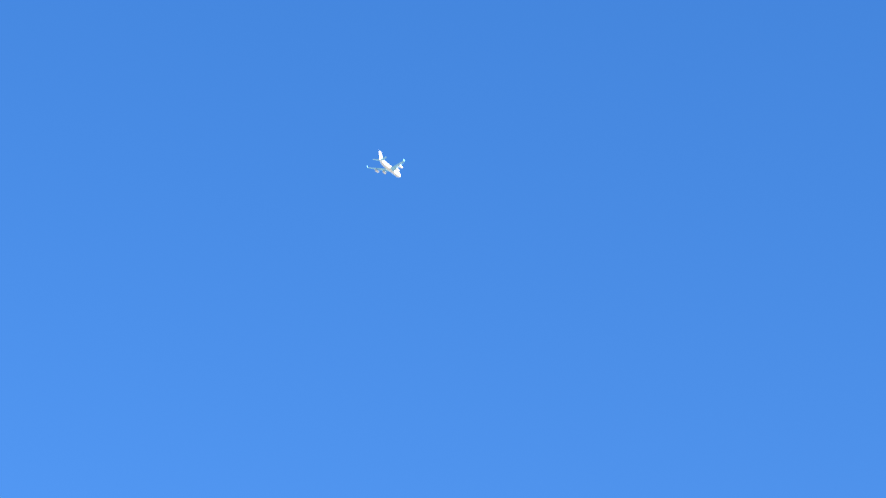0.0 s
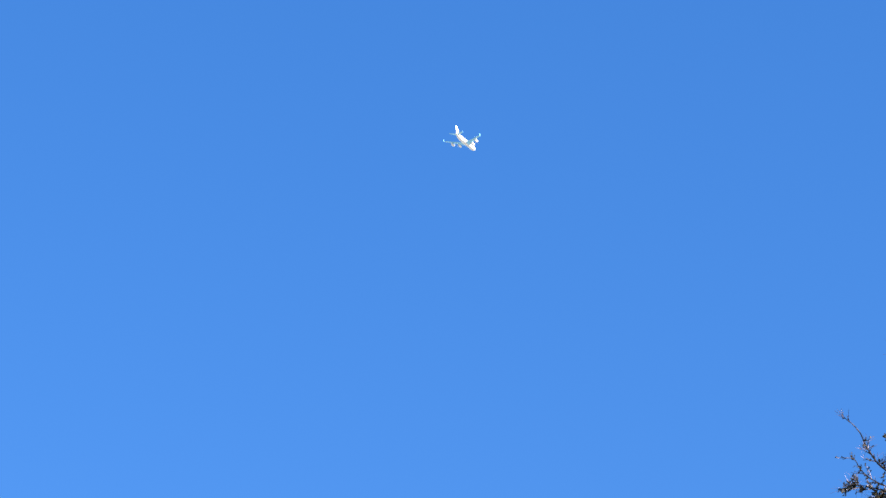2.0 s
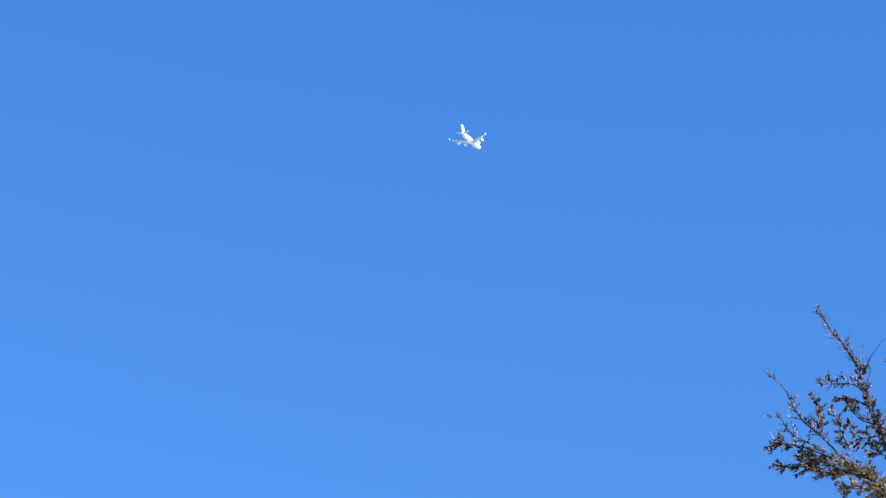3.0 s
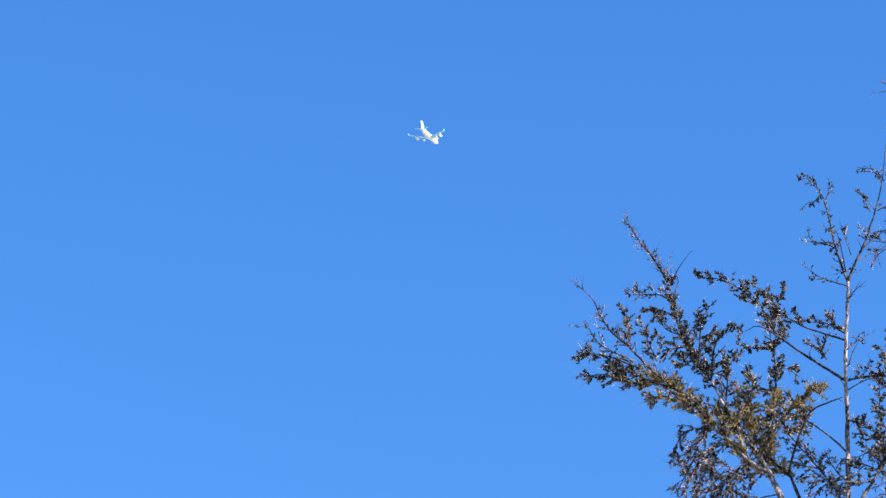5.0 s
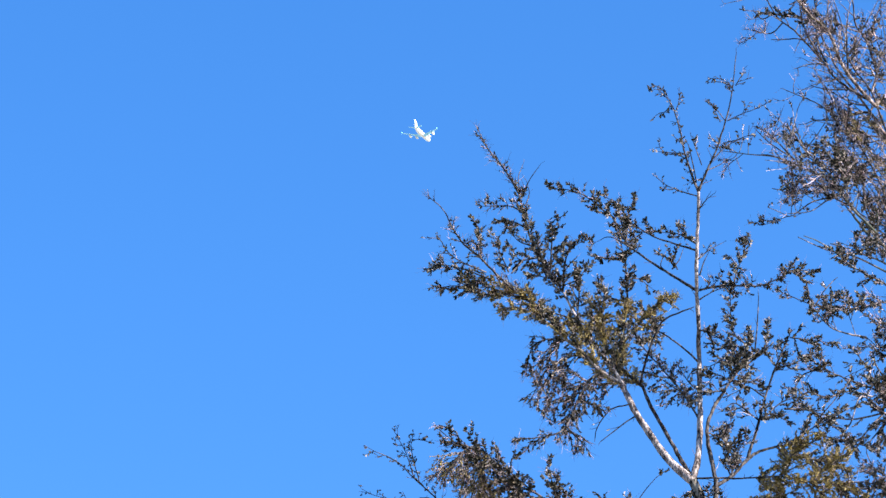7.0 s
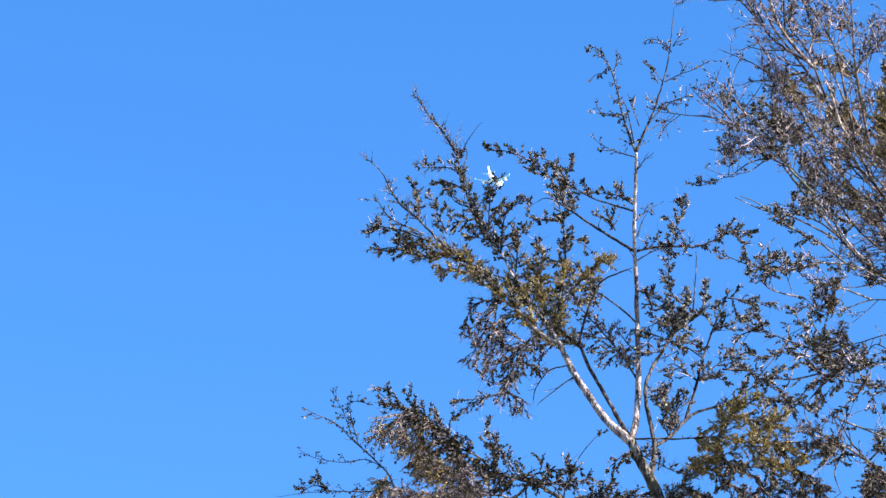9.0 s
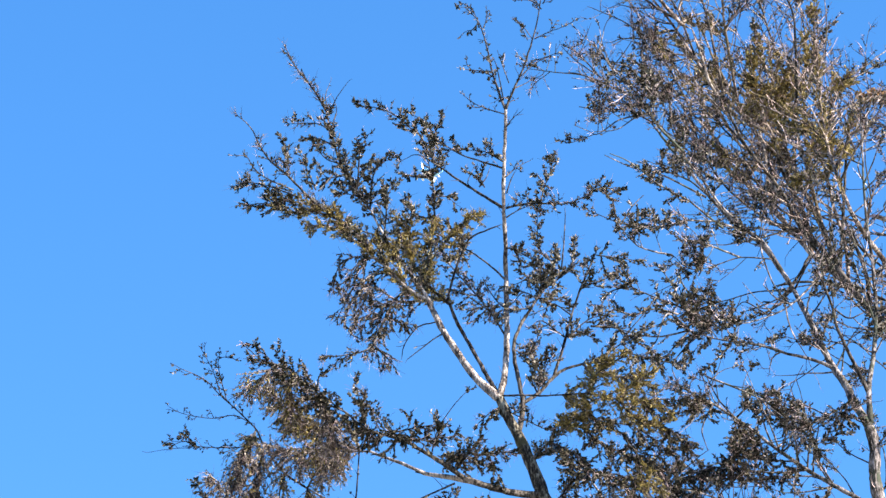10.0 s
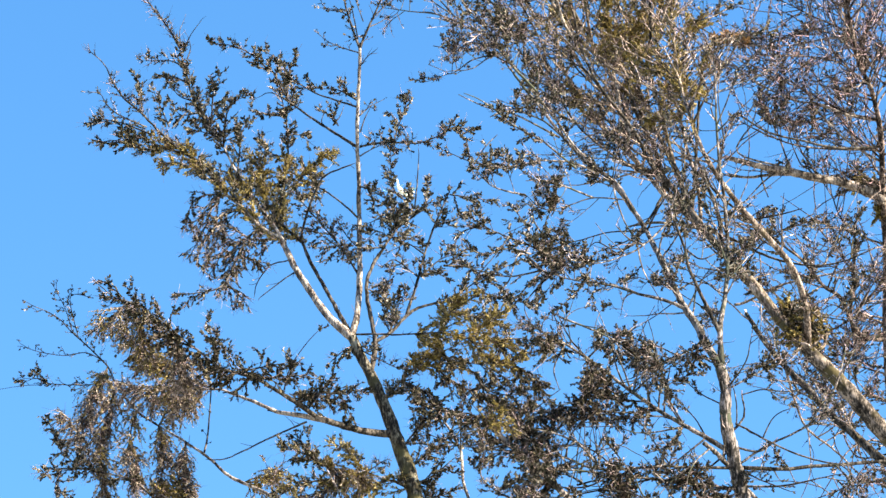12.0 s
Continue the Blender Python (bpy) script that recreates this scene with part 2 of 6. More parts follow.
# hair-fine twigs on each shoot, by kind of limb
HAIRS = {"top": 2, "leafy": 2, "tip": 2, "olive": 3, "needle": 3, "tuft": 3, "dark": 2, "weep": 4, "bristle": 3, "hazy": 3, "sparse": 3, "fine": 4, "switch": 3, "red": 3}


def hair(g, line, tint, rise):
    """A short twig no thicker than a straw, growing from a shoot."""
    i = random.randrange(len(line) - 1)
    ahead = (line[i + 1] - line[i]).normalized()
    p = line[i].lerp(line[i + 1], random.random())
    d = (ahead * random.uniform(0.4, 1.4) + Vector((random.gauss(0, 0.6), random.gauss(0, 0.6), random.gauss(0, 0.6) + rise * 0.5))).normalized()
    end = p + d * random.uniform(0.025, 0.08)
    if g["gaps"] and random.random() < 0.6 and in_gap(g, end):
        return
    add_tube(g["hairs"].setdefault(tint, ([], [])), [p, end], 0.0011, 0.0006, 3, capped=False)


def shoot(g, start, d, length, rise, r, style, depth):
    _, _, _, _, gap, share, size, sides, colour = STYLES[style]
    n = max(3, int(length / 0.06))
    line, p = [start], start.copy()
    d = d.normalized()
    for i in range(n):
        d = (d + Vector((random.gauss(0, 0.16), random.gauss(0, 0.16), random.gauss(0, 0.16) + rise * 0.25))).normalized()
        p = p + d * (length / n)
        line.append(p)
    if g["gaps"] and random.random() < 0.82 and (in_gap(g, line[n // 2]) or in_gap(g, line[-1])):
        return
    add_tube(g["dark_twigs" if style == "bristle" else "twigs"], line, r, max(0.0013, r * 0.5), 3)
    if share > 0 and random.random() < 0.88:
        along, roll = random.uniform(0.2, 0.8) * gap, random.gauss(0, 0.7)
        patch = noise.noise((start + g["tree"].location) * 4.2)
        tint = "green" if colour == "olive" and patch < g["olive_from"] else "olive" if colour == "brown" and patch > 0.15 else colour
        while along < length:
            i = min(n - 1, int(along / length * n))
            at = line[i].lerp(line[i + 1], along / length * n - i)
            ahead = (line[i + 1] - line[i]).normalized()
            a, b = side_of(ahead)
            across = a * math.cos(roll) + b * math.sin(roll)
            face = b * math.cos(roll) - a * math.sin(roll)
            for flip in (-1, 1):
                if random.random() < share:
                    out = across * (flip * random.uniform(0.3, 0.75)) + ahead * random.uniform(0.6, 1.1) + face * random.gauss(0, 0.3) + Vector((0, 0, -0.25))
                    tilt = face + Vector((random.gauss(0, 0.4), random.gauss(0, 0.4), random.gauss(0, 0.4)))
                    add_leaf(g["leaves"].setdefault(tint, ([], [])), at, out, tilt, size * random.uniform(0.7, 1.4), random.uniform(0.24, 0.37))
            along += 0.62 * gap * random.uniform(0.6, 1.4)
    for _ in range(HAIRS.get(style, 0)):
        hair(g, line, "olive" if colour == "olive" and random.random() < 0.6 else "grey", rise)
    if depth > 0:
        for k in range(sides):
            i = random.randrange(1, n)
            a, b = side_of((line[i + 1] - line[i]).normalized())
            w = random.uniform(0, 2 * math.pi)
            out = (line[i + 1] - line[i]).normalized() * 0.9 + a * math.cos(w) + b * math.sin(w)
            shoot(g, line[i], out, length * random.uniform(0.3, 0.65), rise, r * 0.75, style, depth - 1)


def limb(g, style, r0, r1, *points):
    """One limb of the tree, with the shoots that grow from it."""
    trunk = style == "trunk"
    if trunk:
        points = ((0, 0, 0), (points[0][0] * 0.25, points[0][1] * 0.3, points[0][2] * 0.35), (points[0][0] * 0.65, points[0][1] * 0.7, points[0][2] * 0.72), *points)
    line = smooth(points, 5)
    buf = ([], [])
    if trunk:
        add_tube(buf, line, r0 * 3.0, r1, 12, 0.05)
        verts = buf[0]
        for i, c in enumerate(line):
            up = c.z / points[3][2]
            r = r0 * (1 + 1.6 * max(0.0, 1 - up) + 1.2 * math.exp(-c.z / 0.25)) if up < 1 else r0 + (r1 - r0) * (c.z - points[3][2]) / (points[-1][2] - points[3][2])
            for k in range(12):
                q = Vector(verts[i * 12 + k])
                verts[i * 12 + k] = tuple(c + (q - c).normalized() * r * random.uniform(0.9, 1.1))
    else:
        line = [c + Vector((random.gauss(0, 0.10), random.gauss(0, 0.10), random.gauss(0, 0.10))) * min(r0 * 1.2, 0.012) if 0 < i < len(line) - 1 else c for i, c in enumerate(line)]
        add_tube(buf, line, r0, r1, 8 if r0 > 0.012 else 5, 0.13)
    mesh = bpy.data.meshes.new("trunk" if trunk else "limb")
    mesh.from_pydata(*buf[:1], [], buf[1])
    mesh.polygons.foreach_set("use_smooth", [True] * len(mesh.polygons))
    # a limb styled shaded has its shade put into the bark colour
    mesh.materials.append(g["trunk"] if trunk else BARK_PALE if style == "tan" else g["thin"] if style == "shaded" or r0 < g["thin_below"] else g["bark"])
    ob = new("trunk" if trunk else "limb", mesh)
    ob.parent = g["tree"]
    if trunk:
        return
    dress(g, line, r0, r1, style)
    if style in g["boughs"]:
        gap, short, long, kinds, thick = g["boughs"][style]
        for _ in range(max(1, int(sum((q - p).length for p, q in zip(line, line[1:])) / gap))):
            i = random.randrange(len(line) // 5, len(line) - 1)
            branchlet(g, line[i].lerp(line[i + 1], random.random()), line[i + 1] - line[i], random.uniform(short, long), random.choice(kinds), min(0.8 * r1, thick))


def dress(g, line, r0, r1, style):
    """Shoots all along a limb or branchlet, and one that carries its end on."""
    gap, short, long, rise, _, _, _, sides, _ = STYLES[style]
    n = len(line) - 1
    for i in range(n):
        d = line[i + 1] - line[i]
        count = d.length / gap
        for _ in range(int(count) + (random.random() < count % 1)):
            s = random.random()
            at, ahead = line[i] + d * s, d.normalized()
            share = (i + s) / n
            if noise.noise(at * 2.6) < g["patchy"] - 0.15 * random.random():
                continue
            a, b = side_of(ahead)
            w = random.uniform(0, 2 * math.pi)
            out = ahead * random.uniform(0.7, 1.7) + a * math.cos(w) + b * math.sin(w) + Vector((0, 0, rise * 0.5))
            shoot(g, at, out, random.uniform(short, long) * (1 - 0.4 * share), rise, min(g["twig_r"], 0.5 * (r0 + r1)), style, 1)
    if STYLES[style][5] > 0 or r1 < 0.004:
        shoot(g, line[-1], line[-1] - line[-2], random.uniform(short, long) * 0.6, rise, r1, style, 1)


def branchlet(g, start, ahead, length, style, r):
    """A thin crooked branch of its own, thrown out sideways from a limb."""
    ahead = ahead.normalized()
    a, b = side_of(ahead)
    w = random.uniform(0, 2 * math.pi)
    d = (ahead * random.uniform(0.3, 1.0) + a * math.cos(w) + b * math.sin(w) + Vector((0, 0, 0.25))).normalized()
    line, p = [start], start.copy()
    n = max(4, int(length / 0.09))
    bend = Vector((random.gauss(0, 0.04), random.gauss(0, 0.04), random.gauss(0.02, 0.04)))
    for _ in range(n):
        d = (d + bend + Vector((random.gauss(0, 0.11), random.gauss(0, 0.11), random.gauss(0, 0.11)))).normalized()
        p = p + d * (length / n)
        line.append(p)
    if g["gaps"] and random.random() < 0.9 and (in_gap(g, line[n // 2]) or in_gap(g, line[-1])):
        return
    r = max(1.35 * r, 0.0034)
    add_tube(g["branches"], line, r, 0.0026, 5)
    dress(g, line[1:], r, 0.0026, style)


def begin_tree(x, y, trunk, bark_paint, thin, twig, twig_r, patchy, boughs, label, gaps=(), thin_below=0.0085, olive_from=-0.1):
    tree = new("tree")
    tree.location = (x, y, 0)
    tagged(tree, label, "tree", "trees by the field")
    return {"tree": tree, "trunk": trunk, "bark": bark_paint, "thin": thin, "twig": twig, "boughs": boughs, "twig_r": twig_r, "patchy": patchy, "gaps": gaps, "thin_below": thin_below, "olive_from": olive_from, "twigs": ([], []), "dark_twigs": ([], []), "branches": ([], []), "hairs": {}, "leaves": {}}


def end_tree(g):
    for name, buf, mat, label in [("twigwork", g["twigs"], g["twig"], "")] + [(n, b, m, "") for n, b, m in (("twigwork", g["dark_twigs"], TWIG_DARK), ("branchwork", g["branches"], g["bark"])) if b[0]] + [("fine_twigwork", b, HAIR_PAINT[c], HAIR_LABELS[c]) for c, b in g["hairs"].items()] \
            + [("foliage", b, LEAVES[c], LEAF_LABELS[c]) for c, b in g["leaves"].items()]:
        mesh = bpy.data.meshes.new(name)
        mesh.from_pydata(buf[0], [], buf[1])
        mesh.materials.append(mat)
        ob = new(name, mesh)
        ob.parent = g["tree"]
        tagged(ob, label, kind="stuff")


# branchlets thrown out by the limbs: metres from one to the next, shortest, longest, kinds, thickest
B_BOUGHS = {"bristle": (0.2, 0.1, 0.3, ("bristle",), 0.003), "bare": (0.085, 0.2, 0.8, ("sparse", "leafy", "fine", "switch"), 0.006), "shaded": (0.14, 0.2, 0.6, ("sparse", "fine", "leafy"), 0.005), "sparse": (0.07, 0.15, 0.45, ("leafy", "sparse", "dark", "fine"), 0.004),
            "dark": (0.08, 0.15, 0.45, ("dark", "sparse"), 0.004), "fine": (0.10, 0.12, 0.35, ("fine", "sparse"), 0.003)}
C_BOUGHS = {"bristle": (0.14, 0.1, 0.24, ("bristle",), 0.0035), "bare": (0.11, 0.3, 1.0, ("fine", "sparse", "leafy", "switch"), 0.007), "needle": (0.075, 0.3, 1.0, ("needle", "switch", "switch", "fine", "tuft"), 0.008), "dark": (0.08, 0.2, 0.55, ("dark", "sparse", "switch"), 0.006),
            "fine": (0.075, 0.3, 0.8, ("fine", "switch", "sparse"), 0.006), "sparse": (0.08, 0.2, 0.6, ("leafy", "fine"), 0.005), "shaded": (0.16, 0.2, 0.7, ("switch", "red"), 0.006)}
D_BOUGHS = {"tan": (0.25, 0.3, 0.9, ("red", "switch", "fine"), 0.007), "bare": (0.06, 0.4, 1.2, ("red", "switch", "fine"), 0.007), "red": (0.045, 0.3, 1.0, ("red", "switch", "switch", "sparse"), 0.007), "sparse": (0.06, 0.3, 0.8, ("red", "leafy", "switch"), 0.006), "leafy": (0.08, 0.2, 0.5, ("leafy",), 0.004)}
# open places in the crowns: x, z, half width, half height, slant across and up
B_GAPS = [(-0.28, 17.08, 0.16, 0.11, 0.166, 0.543), (-0.15, 16.74, 0.24, 0.15, 0.17, 0.531), (-0.1, 16.3, 0.33, 0.12, 0.172, 0.516), (-0.99, 16.07, 0.13, 0.22, 0.141, 0.508), (-0.31, 15.03, 0.12, 0.18, 0.165, 0.471), (-0.13, 14.38, 0.25, 0.1, 0.171, 0.448), (-0.16, 13.83, 0.19, 0.1, 0.17, 0.429), (0.56, 14.36, 0.11, 0.19, 0.195, 0.448), (-0.53, 16.93, 0.07, 0.14, 0.157, 0.538), (-1.03, 15.11, 0.17, 0.12, 0.139, 0.474), (-0.38, 15.21, 0.07, 0.2, 0.162, 0.478), (-2.57, 18.65, 0.12, 0.27, 0.085, 0.598), (-2.82, 18.24, 0.18, 0.4, 0.077, 0.584), (-0.57, 15.69, 0.07, 0.1, 0.155, 0.494), (-2.26, 17.22, 0.31, 0.2, 0.096, 0.548), (-2.12, 16.73, 0.14, 0.12, 0.101, 0.531), (-1.77, 16.76, 0.11, 0.1, 0.113, 0.532), (-2.04, 16.29, 0.16, 0.11, 0.104, 0.516), (-1.5, 16.21, 0.19, 0.1, 0.123, 0.512), (-1.38, 15.92, 0.26, 0.12, 0.127, 0.502), (-1.15, 16.26, 0.1, 0.13, 0.135, 0.514), (-0.51, 16.68, 0.08, 0.18, 0.157, 0.529), (0.2, 16.23, 0.27, 0.15, 0.182, 0.513), (0.14, 16.68, 0.23, 0.08, 0.18, 0.529), (-0.09, 15.72, 0.18, 0.09, 0.172, 0.495), (-0.93, 15.35, 0.17, 0.08, 0.143, 0.482), (-0.76, 15.16, 0.1, 0.13, 0.149, 0.476), (0.33, 15.45, 0.16, 0.08, 0.187, 0.486), (-1.75, 14.64, 0.13, 0.15, 0.114, 0.457), (-2.05, 15.5, 0.11, 0.13, 0.103, 0.488), (0.29, 14.82, 0.1, 0.08, 0.186, 0.464), (0.44, 14.61, 0.12, 0.1, 0.191, 0.457), (0.21, 14.15, 0.24, 0.17, 0.183, 0.44), (0.02, 13.86, 0.29, 0.13, 0.176, 0.43), (-0.69, 14.19, 0.13, 0.08, 0.151, 0.442), (-2.51, 13.87, 0.13, 0.17, 0.088, 0.431), (-2.75, 17.62, 0.18, 0.34, 0.079, 0.562)]
C_GAPS = [(-2.95, 18.17, 0.17, 0.12, 0.166, 0.543), (-2.8, 17.8, 0.26, 0.16, 0.17, 0.531), (-2.76, 17.33, 0.35, 0.13, 0.172, 0.516), (-3.71, 17.08, 0.14, 0.23, 0.141, 0.508), (-2.98, 15.97, 0.13, 0.19, 0.165, 0.471), (-2.79, 15.27, 0.27, 0.11, 0.171, 0.448), (-2.82, 14.69, 0.2, 0.11, 0.17, 0.429), (-2.05, 15.25, 0.11, 0.2, 0.195, 0.448), (-3.22, 18.01, 0.07, 0.15, 0.157, 0.538), (-3.75, 16.06, 0.18, 0.13, 0.139, 0.474), (-3.06, 16.17, 0.07, 0.22, 0.162, 0.478), (-5.4, 19.84, 0.13, 0.29, 0.085, 0.598), (-5.66, 19.41, 0.19, 0.43, 0.077, 0.584), (-3.26, 16.68, 0.07, 0.1, 0.155, 0.494), (-5.06, 18.32, 0.33, 0.22, 0.096, 0.548), (-4.91, 17.79, 0.15, 0.13, 0.101, 0.531), (-4.54, 17.83, 0.12, 0.1, 0.113, 0.532), (-4.83, 17.33, 0.18, 0.12, 0.104, 0.516), (-4.26, 17.23, 0.21, 0.11, 0.123, 0.512), (-4.13, 16.92, 0.28, 0.13, 0.127, 0.502), (-3.88, 17.29, 0.1, 0.14, 0.135, 0.514), (-3.2, 17.74, 0.08, 0.19, 0.157, 0.529), (-2.44, 17.26, 0.29, 0.16, 0.182, 0.513), (-2.5, 17.74, 0.24, 0.08, 0.18, 0.529), (-2.74, 16.71, 0.19, 0.09, 0.172, 0.495), (-3.64, 16.31, 0.18, 0.09, 0.143, 0.482), (-3.47, 16.11, 0.11, 0.14, 0.149, 0.476), (-2.29, 16.42, 0.17, 0.08, 0.187, 0.486), (-4.53, 15.55, 0.14, 0.16, 0.114, 0.457), (-4.85, 16.48, 0.12, 0.14, 0.103, 0.488), (-2.34, 15.75, 0.11, 0.09, 0.186, 0.464), (-2.18, 15.53, 0.13, 0.11, 0.191, 0.457), (-2.43, 15.03, 0.26, 0.18, 0.183, 0.44), (-2.63, 14.72, 0.31, 0.14, 0.176, 0.43), (-3.39, 15.07, 0.13, 0.09, 0.151, 0.442), (-5.33, 14.74, 0.14, 0.18, 0.088, 0.431), (-5.59, 18.74, 0.19, 0.36, 0.079, 0.562)]
D_GAPS = [(-1.2, 18.98, 0.18, 0.12, 0.166, 0.543), (-1.05, 18.6, 0.27, 0.17, 0.17, 0.531), (-1.0, 18.1, 0.37, 0.14, 0.172, 0.516), (-2.0, 17.84, 0.15, 0.24, 0.141, 0.508), (-1.23, 16.68, 0.13, 0.2, 0.165, 0.471), (-1.03, 15.94, 0.29, 0.12, 0.171, 0.448), (-1.07, 15.34, 0.21, 0.12, 0.17, 0.429), (-0.26, 15.93, 0.12, 0.21, 0.195, 0.448), (-1.48, 18.81, 0.08, 0.15, 0.157, 0.538), (-2.04, 16.77, 0.19, 0.14, 0.139, 0.474), (-1.31, 16.89, 0.08, 0.23, 0.162, 0.478), (-3.77, 20.74, 0.14, 0.31, 0.085, 0.598), (-4.05, 20.29, 0.2, 0.45, 0.077, 0.584), (-1.53, 17.42, 0.08, 0.11, 0.155, 0.494), (-3.42, 19.14, 0.34, 0.23, 0.096, 0.548), (-3.26, 18.59, 0.16, 0.14, 0.101, 0.531), (-2.87, 18.62, 0.12, 0.11, 0.113, 0.532), (-3.18, 18.1, 0.18, 0.13, 0.104, 0.516), (-2.57, 18.0, 0.22, 0.12, 0.123, 0.512), (-2.44, 17.68, 0.29, 0.14, 0.127, 0.502), (-2.18, 18.06, 0.11, 0.15, 0.135, 0.514), (-1.46, 18.54, 0.09, 0.2, 0.157, 0.529), (-0.66, 18.03, 0.3, 0.17, 0.182, 0.513), (-0.73, 18.53, 0.25, 0.09, 0.18, 0.529), (-0.98, 17.45, 0.2, 0.1, 0.172, 0.495), (-1.93, 17.04, 0.19, 0.09, 0.143, 0.482), (-1.74, 16.83, 0.11, 0.15, 0.149, 0.476), (-0.51, 17.15, 0.18, 0.08, 0.187, 0.486), (-2.86, 16.24, 0.14, 0.17, 0.114, 0.457), (-3.19, 17.21, 0.12, 0.15, 0.103, 0.488), (-0.56, 16.45, 0.11, 0.09, 0.186, 0.464), (-0.39, 16.21, 0.13, 0.12, 0.191, 0.457), (-0.66, 15.69, 0.27, 0.19, 0.183, 0.44), (-0.87, 15.37, 0.33, 0.14, 0.176, 0.43), (-1.66, 15.73, 0.14, 0.09, 0.151, 0.442), (-3.7, 15.38, 0.15, 0.19, 0.088, 0.431), (-3.97, 19.58, 0.2, 0.38, 0.079, 0.562)]


def sparse_tree():
    g = begin_tree(2.4, 26.0, BARK_MOTTLED_SHADED, BARK_PALE, BARK_DARK_AND_SHADED, TWIG_DARK, 0.0030, -0.42, {}, "slender tree with pale mottled bark and thinning dull green leaves", (), 0.0125, -0.15)
    limb(g, "trunk", 0.0678, 0.0320, (-0.32, 0.00, 12.04), (-0.36, 0.03, 12.34), (-0.40, 0.05, 12.57), (-0.44, 0.07, 12.80), (-0.53, 0.10, 13.11), (-0.59, 0.12, 13.32), (-0.68, 0.14, 13.57), (-0.76, 0.16, 13.76), (-0.82, 0.17, 13.91))
    limb(g, "bare", 0.0311, 0.0194, (-0.82, 0.17, 13.91), (-0.96, 0.26, 14.09), (-1.11, 0.39, 14.39), (-1.22, 0.50, 14.66), (-1.28, 0.58, 14.86))
    limb(g, "top", 0.0179, 0.0040, (-1.26, 0.57, 14.82), (-1.35, 0.57, 14.98), (-1.48, 0.58, 15.18), (-1.59, 0.58, 15.37), (-1.69, 0.59, 15.59), (-1.79, 0.59, 15.76))
    limb(g, "top", 0.0121, 0.0040, (-1.79, 0.59, 15.76), (-1.90, 0.52, 15.92), (-1.96, 0.45, 16.11), (-2.01, 0.38, 16.28))
    limb(g, "tip", 0.0081, 0.0030, (-2.01, 0.38, 16.28), (-2.10, 0.25, 16.38), (-2.23, 0.10, 16.48), (-2.29, 0.01, 16.56))
    limb(g, "olive", 0.0159, 0.0040, (-1.28, 0.58, 14.86), (-1.43, 0.55, 14.94), (-1.55, 0.52, 15.07), (-1.67, 0.49, 15.16), (-1.84, 0.45, 15.30), (-2.00, 0.42, 15.37), (-2.11, 0.40, 15.36))
    limb(g, "olive", 0.0120, 0.0040, (-1.67, 0.49, 15.16), (-1.88, 0.44, 15.40), (-2.08, 0.42, 15.48), (-2.27, 0.39, 15.47), (-2.41, 0.37, 15.54))
    limb(g, "tip", 0.0100, 0.0030, (-1.96, 0.43, 15.45), (-2.14, 0.27, 15.53), (-2.28, 0.12, 15.61), (-2.40, 0.01, 15.66), (-2.48, -0.09, 15.74), (-2.54, -0.19, 15.82), (-2.64, -0.29, 15.87))
    limb(g, "few", 0.0060, 0.0020, (-2.24, 0.20, 15.54), (-2.42, 0.06, 15.55), (-2.52, -0.03, 15.59), (-2.57, -0.10, 15.64), (-2.67, -0.17, 15.61))
    limb(g, "leafy", 0.0060, 0.0020, (-2.20, 0.24, 15.50), (-2.40, 0.40, 15.67), (-2.54, 0.51, 15.76), (-2.63, 0.58, 15.78))
    limb(g, "leafy", 0.0060, 0.0020, (-2.27, 0.39, 15.50), (-2.45, 0.43, 15.55), (-2.56, 0.45, 15.55))
    limb(g, "leafy", 0.0060, 0.0020, (-2.28, 0.12, 15.61), (-2.28, 0.07, 15.72), (-2.30, 0.03, 15.80))
    limb(g, "leafy", 0.0060, 0.0020, (-2.08, 0.29, 15.59), (-2.14, 0.28, 15.74), (-2.19, 0.26, 15.86))
    limb(g, "bare", 0.0060, 0.0020, (-2.06, 0.29, 15.58), (-1.96, 0.41, 15.77), (-1.93, 0.44, 15.83))
    limb(g, "sparse", 0.0061, 0.0020, (-1.98, 0.43, 16.15), (-2.08, 0.50, 16.24), (-2.25, 0.60, 16.29))
    limb(g, "leafy", 0.0061, 0.0020, (-1.96, 0.47, 16.05), (-2.06, 0.53, 16.13), (-2.10, 0.57, 16.08))
    limb(g, "leafy", 0.0061, 0.0020, (-1.90, 0.52, 15.92), (-2.00, 0.50, 15.95), (-2.08, 0.48, 16.03))
    limb(g, "leafy", 0.0061, 0.0020, (-1.87, 0.54, 15.84), (-1.99, 0.54, 15.82), (-2.04, 0.54, 15.88))
    limb(g, "bare", 0.0051, 0.0020, (-1.99, 0.39, 16.27), (-2.01, 0.42, 16.42), (-1.98, 0.45, 16.54))
    limb(g, "bare", 0.0051, 0.0020, (-1.98, 0.39, 16.26), (-1.94, 0.31, 16.33), (-1.86, 0.21, 16.41))
    limb(g, "bare", 0.0051, 0.0020, (-1.96, 0.42, 16.19), (-1.93, 0.43, 16.31), (-1.95, 0.44, 16.41))
    limb(g, "leafy", 0.0081, 0.0020, (-1.78, 0.59, 15.76), (-1.77, 0.52, 15.92), (-1.76, 0.48, 16.02), (-1.72, 0.45, 16.10))
    limb(g, "leafy", 0.0081, 0.0020, (-1.73, 0.59, 15.64), (-1.85, 0.75, 16.00), (-1.87, 0.83, 16.18))
